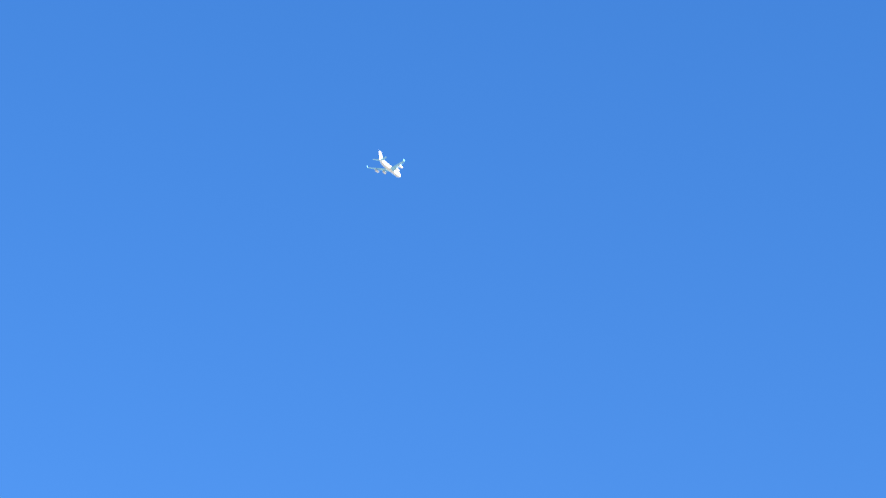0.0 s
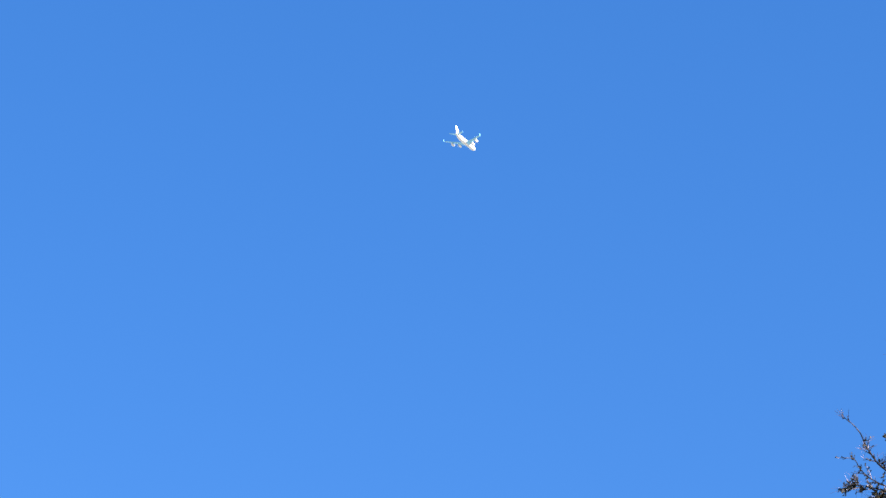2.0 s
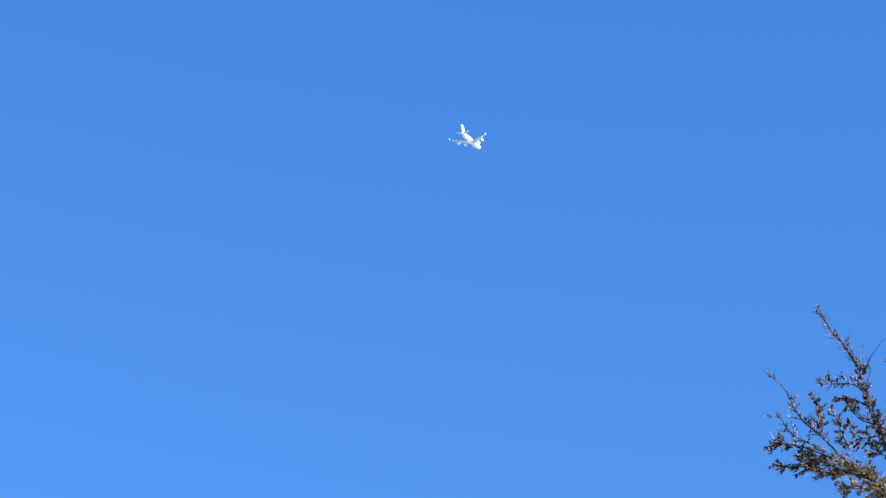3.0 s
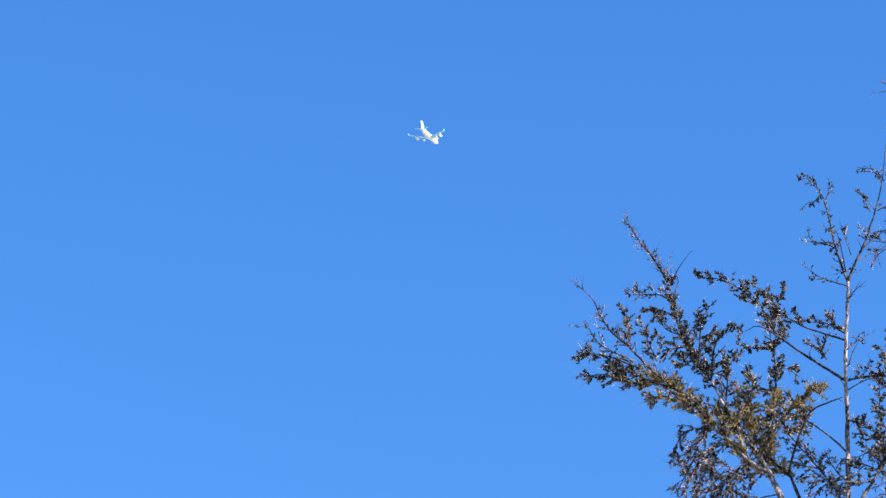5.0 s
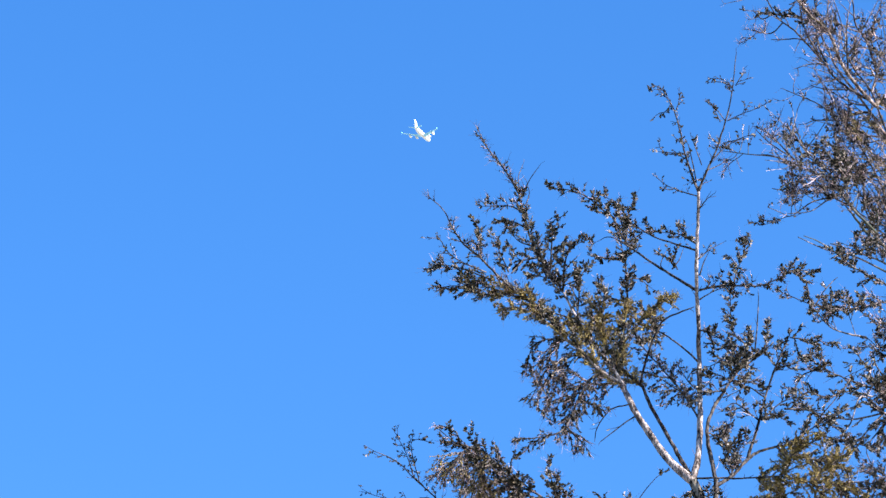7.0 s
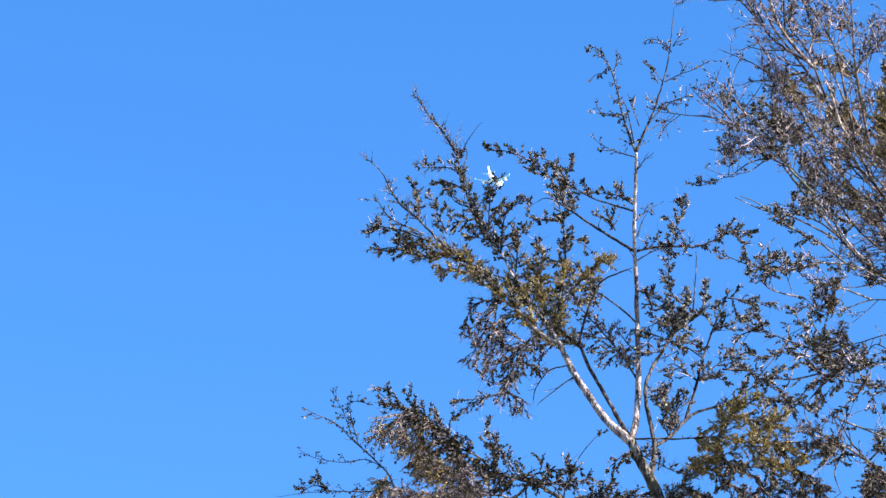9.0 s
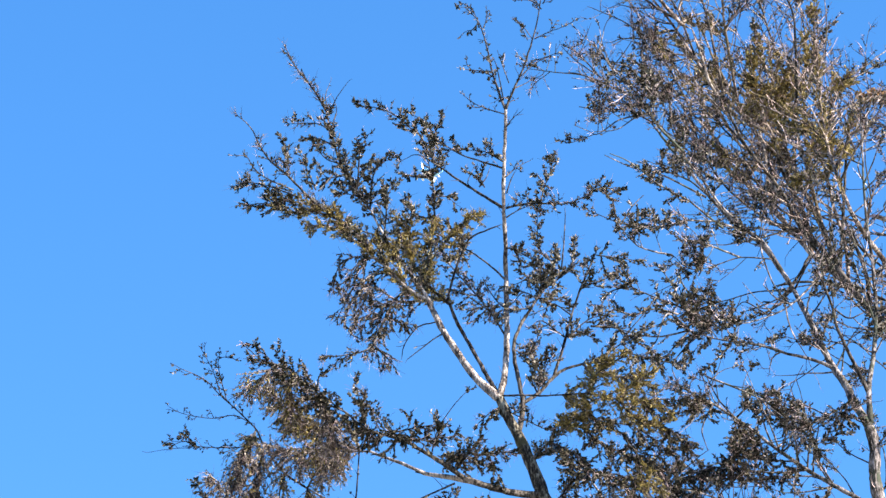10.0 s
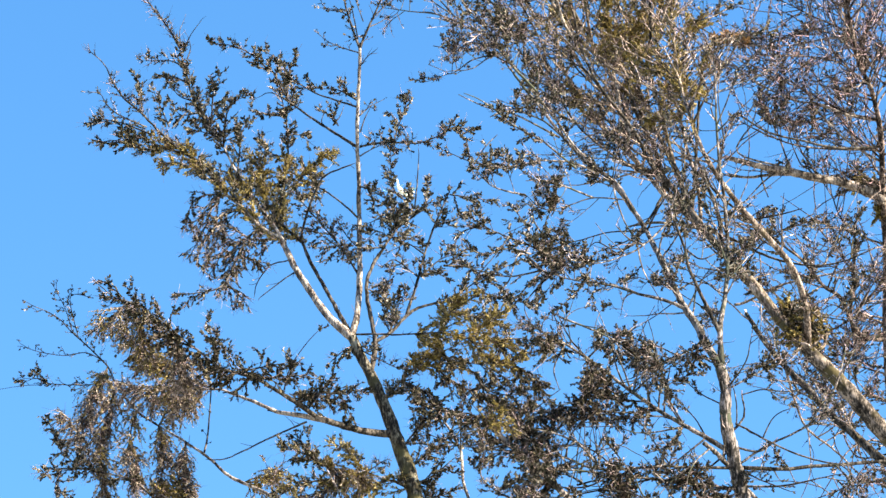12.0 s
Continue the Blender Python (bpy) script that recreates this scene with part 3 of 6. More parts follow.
    limb(g, "leafy", 0.0081, 0.0020, (-1.69, 0.59, 15.59), (-1.68, 0.46, 15.71), (-1.66, 0.39, 15.79), (-1.61, 0.33, 15.83), (-1.52, 0.27, 15.84))
    limb(g, "leafy", 0.0080, 0.0020, (-1.59, 0.58, 15.37), (-1.57, 0.64, 15.62), (-1.55, 0.68, 15.78), (-1.51, 0.69, 15.83))
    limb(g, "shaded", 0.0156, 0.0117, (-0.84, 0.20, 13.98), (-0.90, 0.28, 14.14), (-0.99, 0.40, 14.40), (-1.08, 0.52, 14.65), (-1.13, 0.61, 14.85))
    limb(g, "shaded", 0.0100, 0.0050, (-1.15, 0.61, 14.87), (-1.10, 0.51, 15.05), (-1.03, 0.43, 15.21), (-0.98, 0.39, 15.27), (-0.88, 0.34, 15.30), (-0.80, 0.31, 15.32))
    limb(g, "olive", 0.0120, 0.0040, (-1.13, 0.61, 14.85), (-1.23, 0.68, 14.98), (-1.31, 0.76, 15.13), (-1.40, 0.87, 15.34), (-1.46, 0.98, 15.58), (-1.48, 1.06, 15.75))
    limb(g, "olive", 0.0100, 0.0040, (-1.27, 0.72, 15.04), (-1.26, 0.82, 15.27), (-1.24, 0.92, 15.50), (-1.21, 1.02, 15.74))
    limb(g, "leafy", 0.0082, 0.0031, (-1.21, 1.02, 15.74), (-1.22, 0.89, 15.85), (-1.24, 0.78, 15.96), (-1.28, 0.65, 16.07))
    limb(g, "olive", 0.0081, 0.0030, (-1.18, 0.90, 15.45), (-1.07, 0.96, 15.61), (-0.95, 1.01, 15.76), (-0.88, 1.03, 15.80))
    limb(g, "olive", 0.0081, 0.0030, (-1.38, 0.87, 15.34), (-1.41, 0.71, 15.48), (-1.39, 0.59, 15.58))
    limb(g, "olive", 0.0080, 0.0030, (-1.48, 0.58, 15.18), (-1.63, 0.58, 15.27), (-1.71, 0.58, 15.41))
    limb(g, "weep", 0.0080, 0.0030, (-1.28, 0.58, 14.86), (-1.43, 0.57, 14.85), (-1.55, 0.55, 14.82), (-1.63, 0.54, 14.68), (-1.67, 0.52, 14.49))
    limb(g, "weep", 0.0100, 0.0040, (-1.43, 0.55, 14.94), (-1.52, 0.50, 14.83), (-1.59, 0.43, 14.67), (-1.68, 0.33, 14.40), (-1.80, 0.27, 14.30), (-1.99, 0.18, 14.23))
    limb(g, "weep", 0.0079, 0.0030, (-1.52, 0.50, 14.83), (-1.68, 0.45, 14.90), (-1.80, 0.42, 14.83), (-1.87, 0.37, 14.63))
    limb(g, "shaded", 0.0059, 0.0030, (-1.22, 0.50, 14.66), (-1.36, 0.57, 14.65), (-1.45, 0.64, 14.55), (-1.47, 0.69, 14.48))
    limb(g, "shaded", 0.0059, 0.0030, (-1.18, 0.47, 14.56), (-1.28, 0.43, 14.47), (-1.44, 0.38, 14.31))
    limb(g, "weep", 0.0079, 0.0029, (-1.68, 0.33, 14.40), (-1.60, 0.27, 14.28), (-1.55, 0.22, 14.19))
    limb(g, "weep", 0.0079, 0.0030, (-1.59, 0.43, 14.67), (-1.52, 0.46, 14.64), (-1.44, 0.48, 14.63))
    limb(g, "weep", 0.0060, 0.0020, (-1.67, 0.49, 15.16), (-1.79, 0.48, 15.09), (-1.89, 0.46, 14.90))
    limb(g, "stem", 0.0252, 0.0155, (-0.82, 0.17, 13.93), (-0.78, 0.24, 14.10), (-0.75, 0.35, 14.42), (-0.74, 0.47, 14.74), (-0.73, 0.59, 15.07))
    limb(g, "stem", 0.0160, 0.0100, (-0.73, 0.59, 15.07), (-0.74, 0.45, 15.35), (-0.75, 0.37, 15.51), (-0.75, 0.25, 15.75), (-0.74, 0.12, 16.00), (-0.74, 0.06, 16.12))
    limb(g, "bare", 0.0100, 0.0030, (-0.74, 0.06, 16.12), (-0.69, 0.02, 16.24), (-0.62, -0.03, 16.39), (-0.55, -0.10, 16.59), (-0.50, -0.17, 16.80), (-0.47, -0.25, 17.05))
    limb(g, "few", 0.0100, 0.0030, (-0.74, 0.06, 16.12), (-0.78, 0.13, 16.30), (-0.82, 0.20, 16.51), (-0.85, 0.29, 16.76), (-0.90, 0.39, 17.03), (-0.99, 0.46, 17.19))
    limb(g, "few", 0.0050, 0.0020, (-0.75, 0.07, 16.09), (-0.87, 0.07, 16.13), (-0.97, 0.07, 16.18), (-1.04, 0.08, 16.25))
    limb(g, "few", 0.0051, 0.0020, (-0.83, 0.20, 16.51), (-0.92, 0.21, 16.52), (-1.01, 0.21, 16.53))
    limb(g, "bare", 0.0050, 0.0020, (-0.75, 0.09, 16.21), (-0.80, -0.02, 16.42), (-0.83, -0.05, 16.47))
    limb(g, "few", 0.0040, 0.0020, (-0.55, -0.10, 16.61), (-0.62, -0.19, 16.66), (-0.68, -0.25, 16.69))
    limb(g, "few", 0.0040, 0.0020, (-0.50, -0.17, 16.80), (-0.56, -0.09, 16.95), (-0.63, -0.04, 16.99))
    limb(g, "bare", 0.0050, 0.0020, (-0.74, 0.12, 16.00), (-0.69, 0.06, 16.05), (-0.63, 0.01, 16.08))
    limb(g, "bare", 0.0050, 0.0020, (-0.69, 0.01, 16.26), (-0.60, 0.06, 16.33), (-0.52, 0.11, 16.42))
    limb(g, "bare", 0.0050, 0.0020, (-0.66, -0.01, 16.32), (-0.53, -0.04, 16.44), (-0.40, -0.07, 16.50))
    limb(g, "bare", 0.0120, 0.0060, (-0.75, 0.38, 15.50), (-0.87, 0.48, 15.64), (-1.02, 0.61, 15.82), (-1.18, 0.75, 16.03), (-1.24, 0.81, 16.14))
    limb(g, "leafy", 0.0082, 0.0025, (-1.24, 0.81, 16.14), (-1.32, 0.78, 16.30), (-1.38, 0.77, 16.35), (-1.50, 0.75, 16.45), (-1.63, 0.73, 16.50), (-1.76, 0.71, 16.50))
    limb(g, "leafy", 0.0082, 0.0025, (-1.24, 0.81, 16.14), (-1.25, 0.90, 16.32), (-1.29, 1.01, 16.55), (-1.35, 1.06, 16.62))
    limb(g, "bare", 0.0080, 0.0040, (-0.75, 0.25, 15.75), (-0.88, 0.26, 15.80), (-1.04, 0.28, 15.87), (-1.14, 0.29, 15.94))
    limb(g, "leafy", 0.0060, 0.0024, (-1.04, 0.28, 15.87), (-1.16, 0.22, 15.91), (-1.24, 0.18, 15.97), (-1.20, 0.14, 16.04))
    limb(g, "leafy", 0.0060, 0.0020, (-0.75, 0.23, 15.79), (-0.88, 0.28, 15.90), (-0.98, 0.32, 15.93))
    limb(g, "bare", 0.0061, 0.0020, (-0.94, 0.55, 15.73), (-0.99, 0.57, 15.80), (-0.95, 0.60, 15.93))
    limb(g, "bare", 0.0061, 0.0020, (-0.91, 0.55, 15.76), (-0.86, 0.57, 15.84), (-0.83, 0.59, 15.93))
    limb(g, "sparse", 0.0061, 0.0020, (-1.18, 0.75, 16.03), (-1.34, 0.74, 16.12), (-1.44, 0.74, 16.08))
    limb(g, "leafy", 0.0061, 0.0020, (-1.26, 0.78, 15.96), (-1.34, 0.75, 15.94), (-1.42, 0.71, 15.94))
    limb(g, "leafy", 0.0061, 0.0020, (-1.24, 0.89, 15.85), (-1.13, 0.91, 15.87), (-1.07, 0.93, 15.83))
    limb(g, "sparse", 0.0100, 0.0040, (-0.73, 0.38, 15.50), (-0.68, 0.35, 15.50), (-0.53, 0.25, 15.47), (-0.34, 0.14, 15.41), (-0.18, 0.04, 15.42))
    limb(g, "leafy", 0.0059, 0.0030, (-0.18, 0.04, 15.42), (-0.10, 0.07, 15.50), (0.04, 0.11, 15.51))
    limb(g, "leafy", 0.0060, 0.0020, (-0.50, 0.23, 15.46), (-0.46, 0.26, 15.62), (-0.42, 0.28, 15.73), (-0.39, 0.31, 15.87))
    limb(g, "few", 0.0060, 0.0020, (-0.73, 0.41, 15.44), (-0.66, 0.39, 15.48), (-0.56, 0.37, 15.52))
    limb(g, "few", 0.0060, 0.0020, (-0.74, 0.27, 15.69), (-0.66, 0.32, 15.79), (-0.56, 0.36, 15.87))
    limb(g, "bare", 0.0060, 0.0020, (-0.73, 0.33, 15.59), (-0.70, 0.27, 15.67), (-0.67, 0.24, 15.72))
    limb(g, "bare", 0.0080, 0.0050, (-0.74, 0.57, 15.03), (-0.83, 0.54, 15.11), (-0.95, 0.52, 15.20), (-1.02, 0.51, 15.24))
    limb(g, "sparse", 0.0079, 0.0039, (-0.75, 0.37, 14.47), (-0.86, 0.48, 14.74), (-0.99, 0.58, 14.97), (-1.09, 0.65, 15.14), (-1.19, 0.73, 15.34))
    limb(g, "weep", 0.0060, 0.0030, (-0.86, 0.48, 14.74), (-0.96, 0.46, 14.80), (-1.04, 0.44, 14.86))
    limb(g, "weep", 0.0060, 0.0030, (-0.74, 0.47, 14.74), (-0.82, 0.51, 14.85), (-0.88, 0.55, 14.98))
    limb(g, "shaded", 0.0193, 0.0097, (-0.70, 0.14, 13.60), (-0.66, 0.18, 13.86), (-0.68, 0.21, 14.05), (-0.71, 0.26, 14.33), (-0.66, 0.29, 14.52), (-0.53, 0.33, 14.76))
    limb(g, "leafy", 0.0099, 0.0030, (-0.53, 0.33, 14.76), (-0.45, 0.42, 14.92), (-0.39, 0.52, 15.13), (-0.37, 0.60, 15.28))
    limb(g, "leafy", 0.0079, 0.0030, (-0.49, 0.37, 14.85), (-0.36, 0.48, 15.00), (-0.27, 0.57, 15.13), (-0.22, 0.72, 15.41))
    limb(g, "leafy", 0.0059, 0.0030, (-0.53, 0.33, 14.76), (-0.41, 0.37, 14.78), (-0.29, 0.41, 14.76))
    limb(g, "leafy", 0.0060, 0.0030, (-0.45, 0.42, 14.92), (-0.52, 0.48, 15.06), (-0.63, 0.55, 15.18))
    limb(g, "leafy", 0.0060, 0.0030, (-0.39, 0.52, 15.13), (-0.50, 0.44, 15.22), (-0.52, 0.28, 15.44))
    limb(g, "bare", 0.0060, 0.0030, (-0.34, 0.53, 15.09), (-0.31, 0.60, 15.35), (-0.29, 0.67, 15.61))
    limb(g, "shaded", 0.0136, 0.0087, (-0.68, 0.18, 13.87), (-0.55, 0.26, 13.99), (-0.42, 0.35, 14.17), (-0.34, 0.40, 14.25), (-0.22, 0.47, 14.32))
    limb(g, "leafy", 0.0079, 0.0039, (-0.22, 0.47, 14.32), (-0.10, 0.45, 14.34), (0.06, 0.42, 14.46), (0.30, 0.38, 14.58))
    limb(g, "shaded", 0.0118, 0.0069, (-0.43, 0.35, 14.17), (-0.36, 0.37, 14.39), (-0.29, 0.39, 14.66), (-0.23, 0.41, 14.85))
    limb(g, "leafy", 0.0079, 0.0030, (-0.23, 0.41, 14.85), (-0.14, 0.40, 15.07), (-0.10, 0.40, 15.16))
    limb(g, "leafy", 0.0060, 0.0030, (-0.21, 0.40, 14.89), (-0.08, 0.49, 14.98), (0.03, 0.57, 15.07))
    limb(g, "sparse", 0.0059, 0.0030, (-0.34, 0.38, 14.48), (-0.50, 0.32, 14.58), (-0.58, 0.30, 14.53))
    limb(g, "leafy", 0.0058, 0.0029, (-0.55, 0.26, 13.99), (-0.59, 0.24, 14.11), (-0.51, 0.21, 14.23))
    limb(g, "bare", 0.0078, 0.0058, (-0.81, 0.17, 13.93), (-0.68, 0.07, 13.89), (-0.53, -0.05, 13.83), (-0.41, -0.15, 13.79))
    limb(g, "olive", 0.0077, 0.0038, (-0.41, -0.15, 13.79), (-0.24, -0.17, 13.79), (-0.05, -0.19, 13.74), (0.14, -0.22, 13.71), (0.29, -0.24, 13.64))
    limb(g, "olive", 0.0079, 0.0039, (-0.22, 0.47, 14.32), (-0.10, 0.49, 14.25), (0.10, 0.53, 14.25), (0.26, 0.56, 14.21))
    limb(g, "olive", 0.0077, 0.0038, (-0.41, -0.15, 13.79), (-0.27, -0.04, 13.74), (-0.14, 0.06, 13.68), (0.02, 0.17, 13.65))
    limb(g, "dark", 0.0077, 0.0038, (0.14, -0.22, 13.71), (0.23, -0.11, 13.61), (0.35, -0.02, 13.57), (0.47, 0.09, 13.49))
    limb(g, "olive", 0.0096, 0.0039, (-0.61, 0.12, 13.40), (-0.55, 0.09, 13.48), (-0.49, 0.07, 13.54), (-0.38, 0.03, 13.63), (-0.27, 0.00, 13.61))
    limb(g, "dark", 0.0077, 0.0039, (-0.27, 0.00, 13.61), (-0.10, 0.15, 13.55), (0.06, 0.27, 13.53), (0.23, 0.40, 13.50))
    limb(g, "dark", 0.0077, 0.0039, (-0.49, 0.07, 13.54), (-0.31, -0.03, 13.39), (-0.21, -0.11, 13.23), (0.01, -0.22, 13.14))
    limb(g, "dark", 0.0058, 0.0039, (-0.14, 0.06, 13.68), (0.10, 0.17, 13.70), (0.34, 0.31, 13.59))
    limb(g, "sparse", 0.0058, 0.0029, (-0.79, 0.17, 13.85), (-0.76, 0.14, 13.80), (-0.61, 0.05, 13.67), (-0.54, 0.00, 13.61))
    limb(g, "leafy", 0.0058, 0.0029, (-0.80, 0.17, 13.86), (-0.88, 0.15, 13.80), (-0.97, 0.14, 13.71))
    limb(g, "shaded", 0.0268, 0.0211, (-0.56, 0.10, 13.16), (-0.70, 0.02, 13.13), (-0.86, -0.08, 13.12), (-1.03, -0.20, 13.12))
    limb(g, "bare", 0.0209, 0.0133, (-1.03, -0.20, 13.12), (-1.20, -0.10, 13.20), (-1.35, -0.02, 13.26))
    limb(g, "bare", 0.0134, 0.0057, (-1.35, -0.02, 13.26), (-1.50, 0.06, 13.37), (-1.61, 0.12, 13.44), (-1.72, 0.18, 13.51), (-1.84, 0.24, 13.54))
    limb(g, "shaded", 0.0171, 0.0114, (-1.07, -0.18, 13.14), (-1.24, -0.30, 13.21), (-1.36, -0.37, 13.26), (-1.49, -0.46, 13.30))
    limb(g, "dark", 0.0113, 0.0038, (-1.49, -0.46, 13.30), (-1.63, -0.45, 13.35), (-1.78, -0.44, 13.41), (-1.89, -0.44, 13.52), (-2.04, -0.43, 13.60), (-2.15, -0.42, 13.73), (-2.25, -0.42, 13.84))
    limb(g, "dark", 0.0076, 0.0029, (-2.25, -0.42, 13.84), (-2.36, -0.46, 13.86), (-2.46, -0.50, 13.88), (-2.56, -0.55, 13.95))
    limb(g, "dark", 0.0076, 0.0028, (-2.04, -0.43, 13.60), (-2.12, -0.43, 13.66), (-2.22, -0.43, 13.70), (-2.31, -0.44, 13.83))
    limb(g, "dark", 0.0075, 0.0028, (-1.63, -0.45, 13.35), (-1.44, -0.44, 13.40), (-1.29, -0.42, 13.44))
    limb(g, "dark", 0.0075, 0.0028, (-1.49, -0.46, 13.30), (-1.37, -0.54, 13.28), (-1.22, -0.63, 13.25))
    limb(g, "dark", 0.0076, 0.0028, (-1.24, -0.30, 13.21), (-1.09, -0.21, 13.28), (-0.93, -0.12, 13.36), (-0.77, -0.04, 13.42))
    limb(g, "dark", 0.0076, 0.0028, (-1.15, -0.24, 13.18), (-1.05, -0.30, 13.30), (-1.00, -0.33, 13.36))
    limb(g, "dark", 0.0057, 0.0029, (-0.93, -0.12, 13.36), (-0.89, -0.13, 13.27), (-0.86, -0.14, 13.19))
    limb(g, "leafy", 0.0057, 0.0023, (-1.31, -0.35, 13.27), (-1.29, -0.42, 13.35), (-1.25, -0.50, 13.42), (-1.16, -0.61, 13.51), (-1.10, -0.68, 13.55))
    limb(g, "leafy", 0.0057, 0.0019, (-1.76, -0.45, 13.40), (-1.80, -0.60, 13.53), (-1.82, -0.69, 13.60))
    limb(g, "sparse", 0.0038, 0.0019, (-1.66, -0.45, 13.38), (-1.74, -0.54, 13.51), (-1.77, -0.56, 13.55))
    limb(g, "hazy", 0.0077, 0.0029, (-1.76, 0.20, 13.52), (-1.95, 0.15, 13.58), (-2.15, 0.10, 13.68), (-2.30, 0.05, 13.78), (-2.38, 0.01, 13.91))
    limb(g, "hazy", 0.0077, 0.0029, (-1.84, 0.24, 13.54), (-2.03, 0.36, 13.59), (-2.22, 0.49, 13.64), (-2.39, 0.60, 13.74))
    limb(g, "hazy", 0.0076, 0.0028, (-2.04, -0.43, 13.60), (-2.00, -0.33, 13.48), (-1.94, -0.24, 13.38))
    limb(g, "hazy", 0.0057, 0.0028, (-2.36, -0.46, 13.86), (-2.46, -0.47, 13.75), (-2.53, -0.47, 13.70))
    limb(g, "hazy", 0.0057, 0.0029, (-2.25, -0.42, 13.84), (-2.27, -0.43, 13.64), (-2.23, -0.45, 13.43))
    limb(g, "shaded", 0.0076, 0.0038, (-1.15, -0.13, 13.14), (-1.31, -0.09, 13.08), (-1.44, -0.05, 13.03), (-1.58, -0.01, 12.97), (-1.69, 0.02, 12.93), (-1.78, 0.04, 12.93))
    limb(g, "bare", 0.0170, 0.0075, (-0.34, 0.01, 12.13), (-0.77, 0.28, 12.48), (-1.06, 0.46, 12.70), (-1.29, 0.59, 12.85), (-1.40, 0.67, 12.96), (-1.55, 0.76, 13.07), (-1.67, 0.83, 13.17), (-1.78, 0.91, 13.32), (-1.94, 1.01, 13.48), (-2.13, 1.13, 13.66))
    limb(g, "few", 0.0080, 0.0030, (-2.13, 1.13, 13.66), (-2.29, 1.09, 13.76), (-2.43, 1.03, 13.93), (-2.49, 1.00, 14.05), (-2.61, 0.95, 14.16), (-2.74, 0.91, 14.27), (-2.86, 0.87, 14.38), (-3.03, 0.82, 14.44))
    limb(g, "few", 0.0060, 0.0030, (-2.47, 1.01, 13.99), (-2.59, 1.07, 13.95), (-2.77, 1.15, 13.98), (-2.95, 1.22, 14.02))
    limb(g, "leafy", 0.0060, 0.0020, (-2.89, 1.20, 14.00), (-2.99, 1.18, 14.04), (-3.07, 1.17, 14.01))
    limb(g, "bare", 0.0030, 0.0016, (-2.95, 1.22, 14.01), (-3.09, 1.24, 14.01), (-3.25, 1.26, 13.99))
    limb(g, "few", 0.0040, 0.0020, (-2.74, 0.91, 14.27), (-2.80, 0.98, 14.50), (-2.89, 1.05, 14.71))
    limb(g, "few", 0.0040, 0.0020, (-2.70, 0.93, 14.24), (-2.76, 0.93, 14.50), (-2.74, 0.93, 14.58), (-2.62, 0.93, 14.56))
    limb(g, "few", 0.0040, 0.0020, (-2.55, 0.97, 14.10), (-2.65, 1.00, 14.16), (-2.81, 1.05, 14.16), (-3.01, 1.10, 14.22), (-3.11, 1.14, 14.29))
    limb(g, "hazy", 0.0080, 0.0030, (-2.43, 1.03, 13.93), (-2.49, 1.11, 13.71), (-2.53, 1.18, 13.48), (-2.50, 1.27, 13.21))
    limb(g, "hazy", 0.0080, 0.0030, (-2.29, 1.09, 13.76), (-2.33, 0.91, 13.45), (-2.29, 0.67, 13.00))
    limb(g, "hazy", 0.0080, 0.0030, (-2.13, 1.13, 13.66), (-2.09, 1.00, 13.41), (-2.13, 0.80, 13.02))
    limb(g, "hazy", 0.0080, 0.0030, (-2.49, 1.00, 14.05), (-2.59, 0.87, 13.77), (-2.64, 0.76, 13.51))
    limb(g, "hazy", 0.0079, 0.0030, (-1.94, 1.01, 13.48), (-1.96, 0.93, 13.25), (-1.90, 0.84, 13.00))
    limb(g, "leafy", 0.0078, 0.0029, (-2.13, 0.80, 12.94), (-2.33, 0.69, 13.06), (-2.60, 0.57, 13.08), (-2.79, 0.47, 13.16), (-2.88, 0.37, 13.33))
    limb(g, "leafy", 0.0058, 0.0029, (-2.60, 0.57, 13.08), (-2.79, 0.44, 13.03), (-2.92, 0.35, 12.97))
    limb(g, "leafy", 0.0058, 0.0029, (-2.79, 0.44, 13.03), (-2.83, 0.39, 12.88), (-2.75, 0.33, 12.75))
    limb(g, "hazy", 0.0058, 0.0029, (-2.60, 0.57, 13.08), (-2.64, 0.60, 13.31), (-2.78, 0.63, 13.49))
    limb(g, "shaded", 0.0079, 0.0049, (-1.82, 0.93, 13.35), (-1.79, 1.02, 13.54), (-1.76, 1.21, 13.98))
    limb(g, "olive", 0.0095, 0.0038, (-0.44, 0.06, 12.73), (-0.59, 0.02, 12.78), (-0.74, -0.01, 12.73), (-0.90, -0.05, 12.75), (-1.05, -0.09, 12.85), (-1.20, -0.13, 12.92), (-1.32, -0.16, 12.95))
    limb(g, "olive", 0.0076, 0.0038, (-0.90, -0.05, 12.75), (-1.09, -0.08, 12.73), (-1.24, -0.12, 12.66), (-1.39, -0.15, 12.56))
    limb(g, "olive", 0.0076, 0.0038, (-0.74, -0.01, 12.73), (-0.78, -0.03, 12.84), (-0.86, -0.05, 12.96), (-0.97, -0.06, 13.01))
    limb(g, "dark", 0.0076, 0.0038, (-1.05, -0.09, 12.85), (-1.16, -0.04, 13.00), (-1.23, -0.02, 13.07))
    limb(g, "sparse", 0.0095, 0.0038, (-0.37, 0.03, 12.38), (-0.62, 0.14, 12.46), (-0.82, 0.25, 12.65), (-0.79, 0.31, 12.82), (-0.74, 0.37, 12.97), (-0.59, 0.44, 13.11))
    limb(g, "hazy", 0.0078, 0.0039, (-1.55, 0.76, 13.07), (-1.43, 0.83, 13.12), (-1.31, 0.93, 13.25))
    limb(g, "dark", 0.0077, 0.0038, (-0.49, 0.09, 13.06), (-0.39, 0.06, 13.18), (-0.31, 0.04, 13.27), (-0.37, 0.02, 13.34))
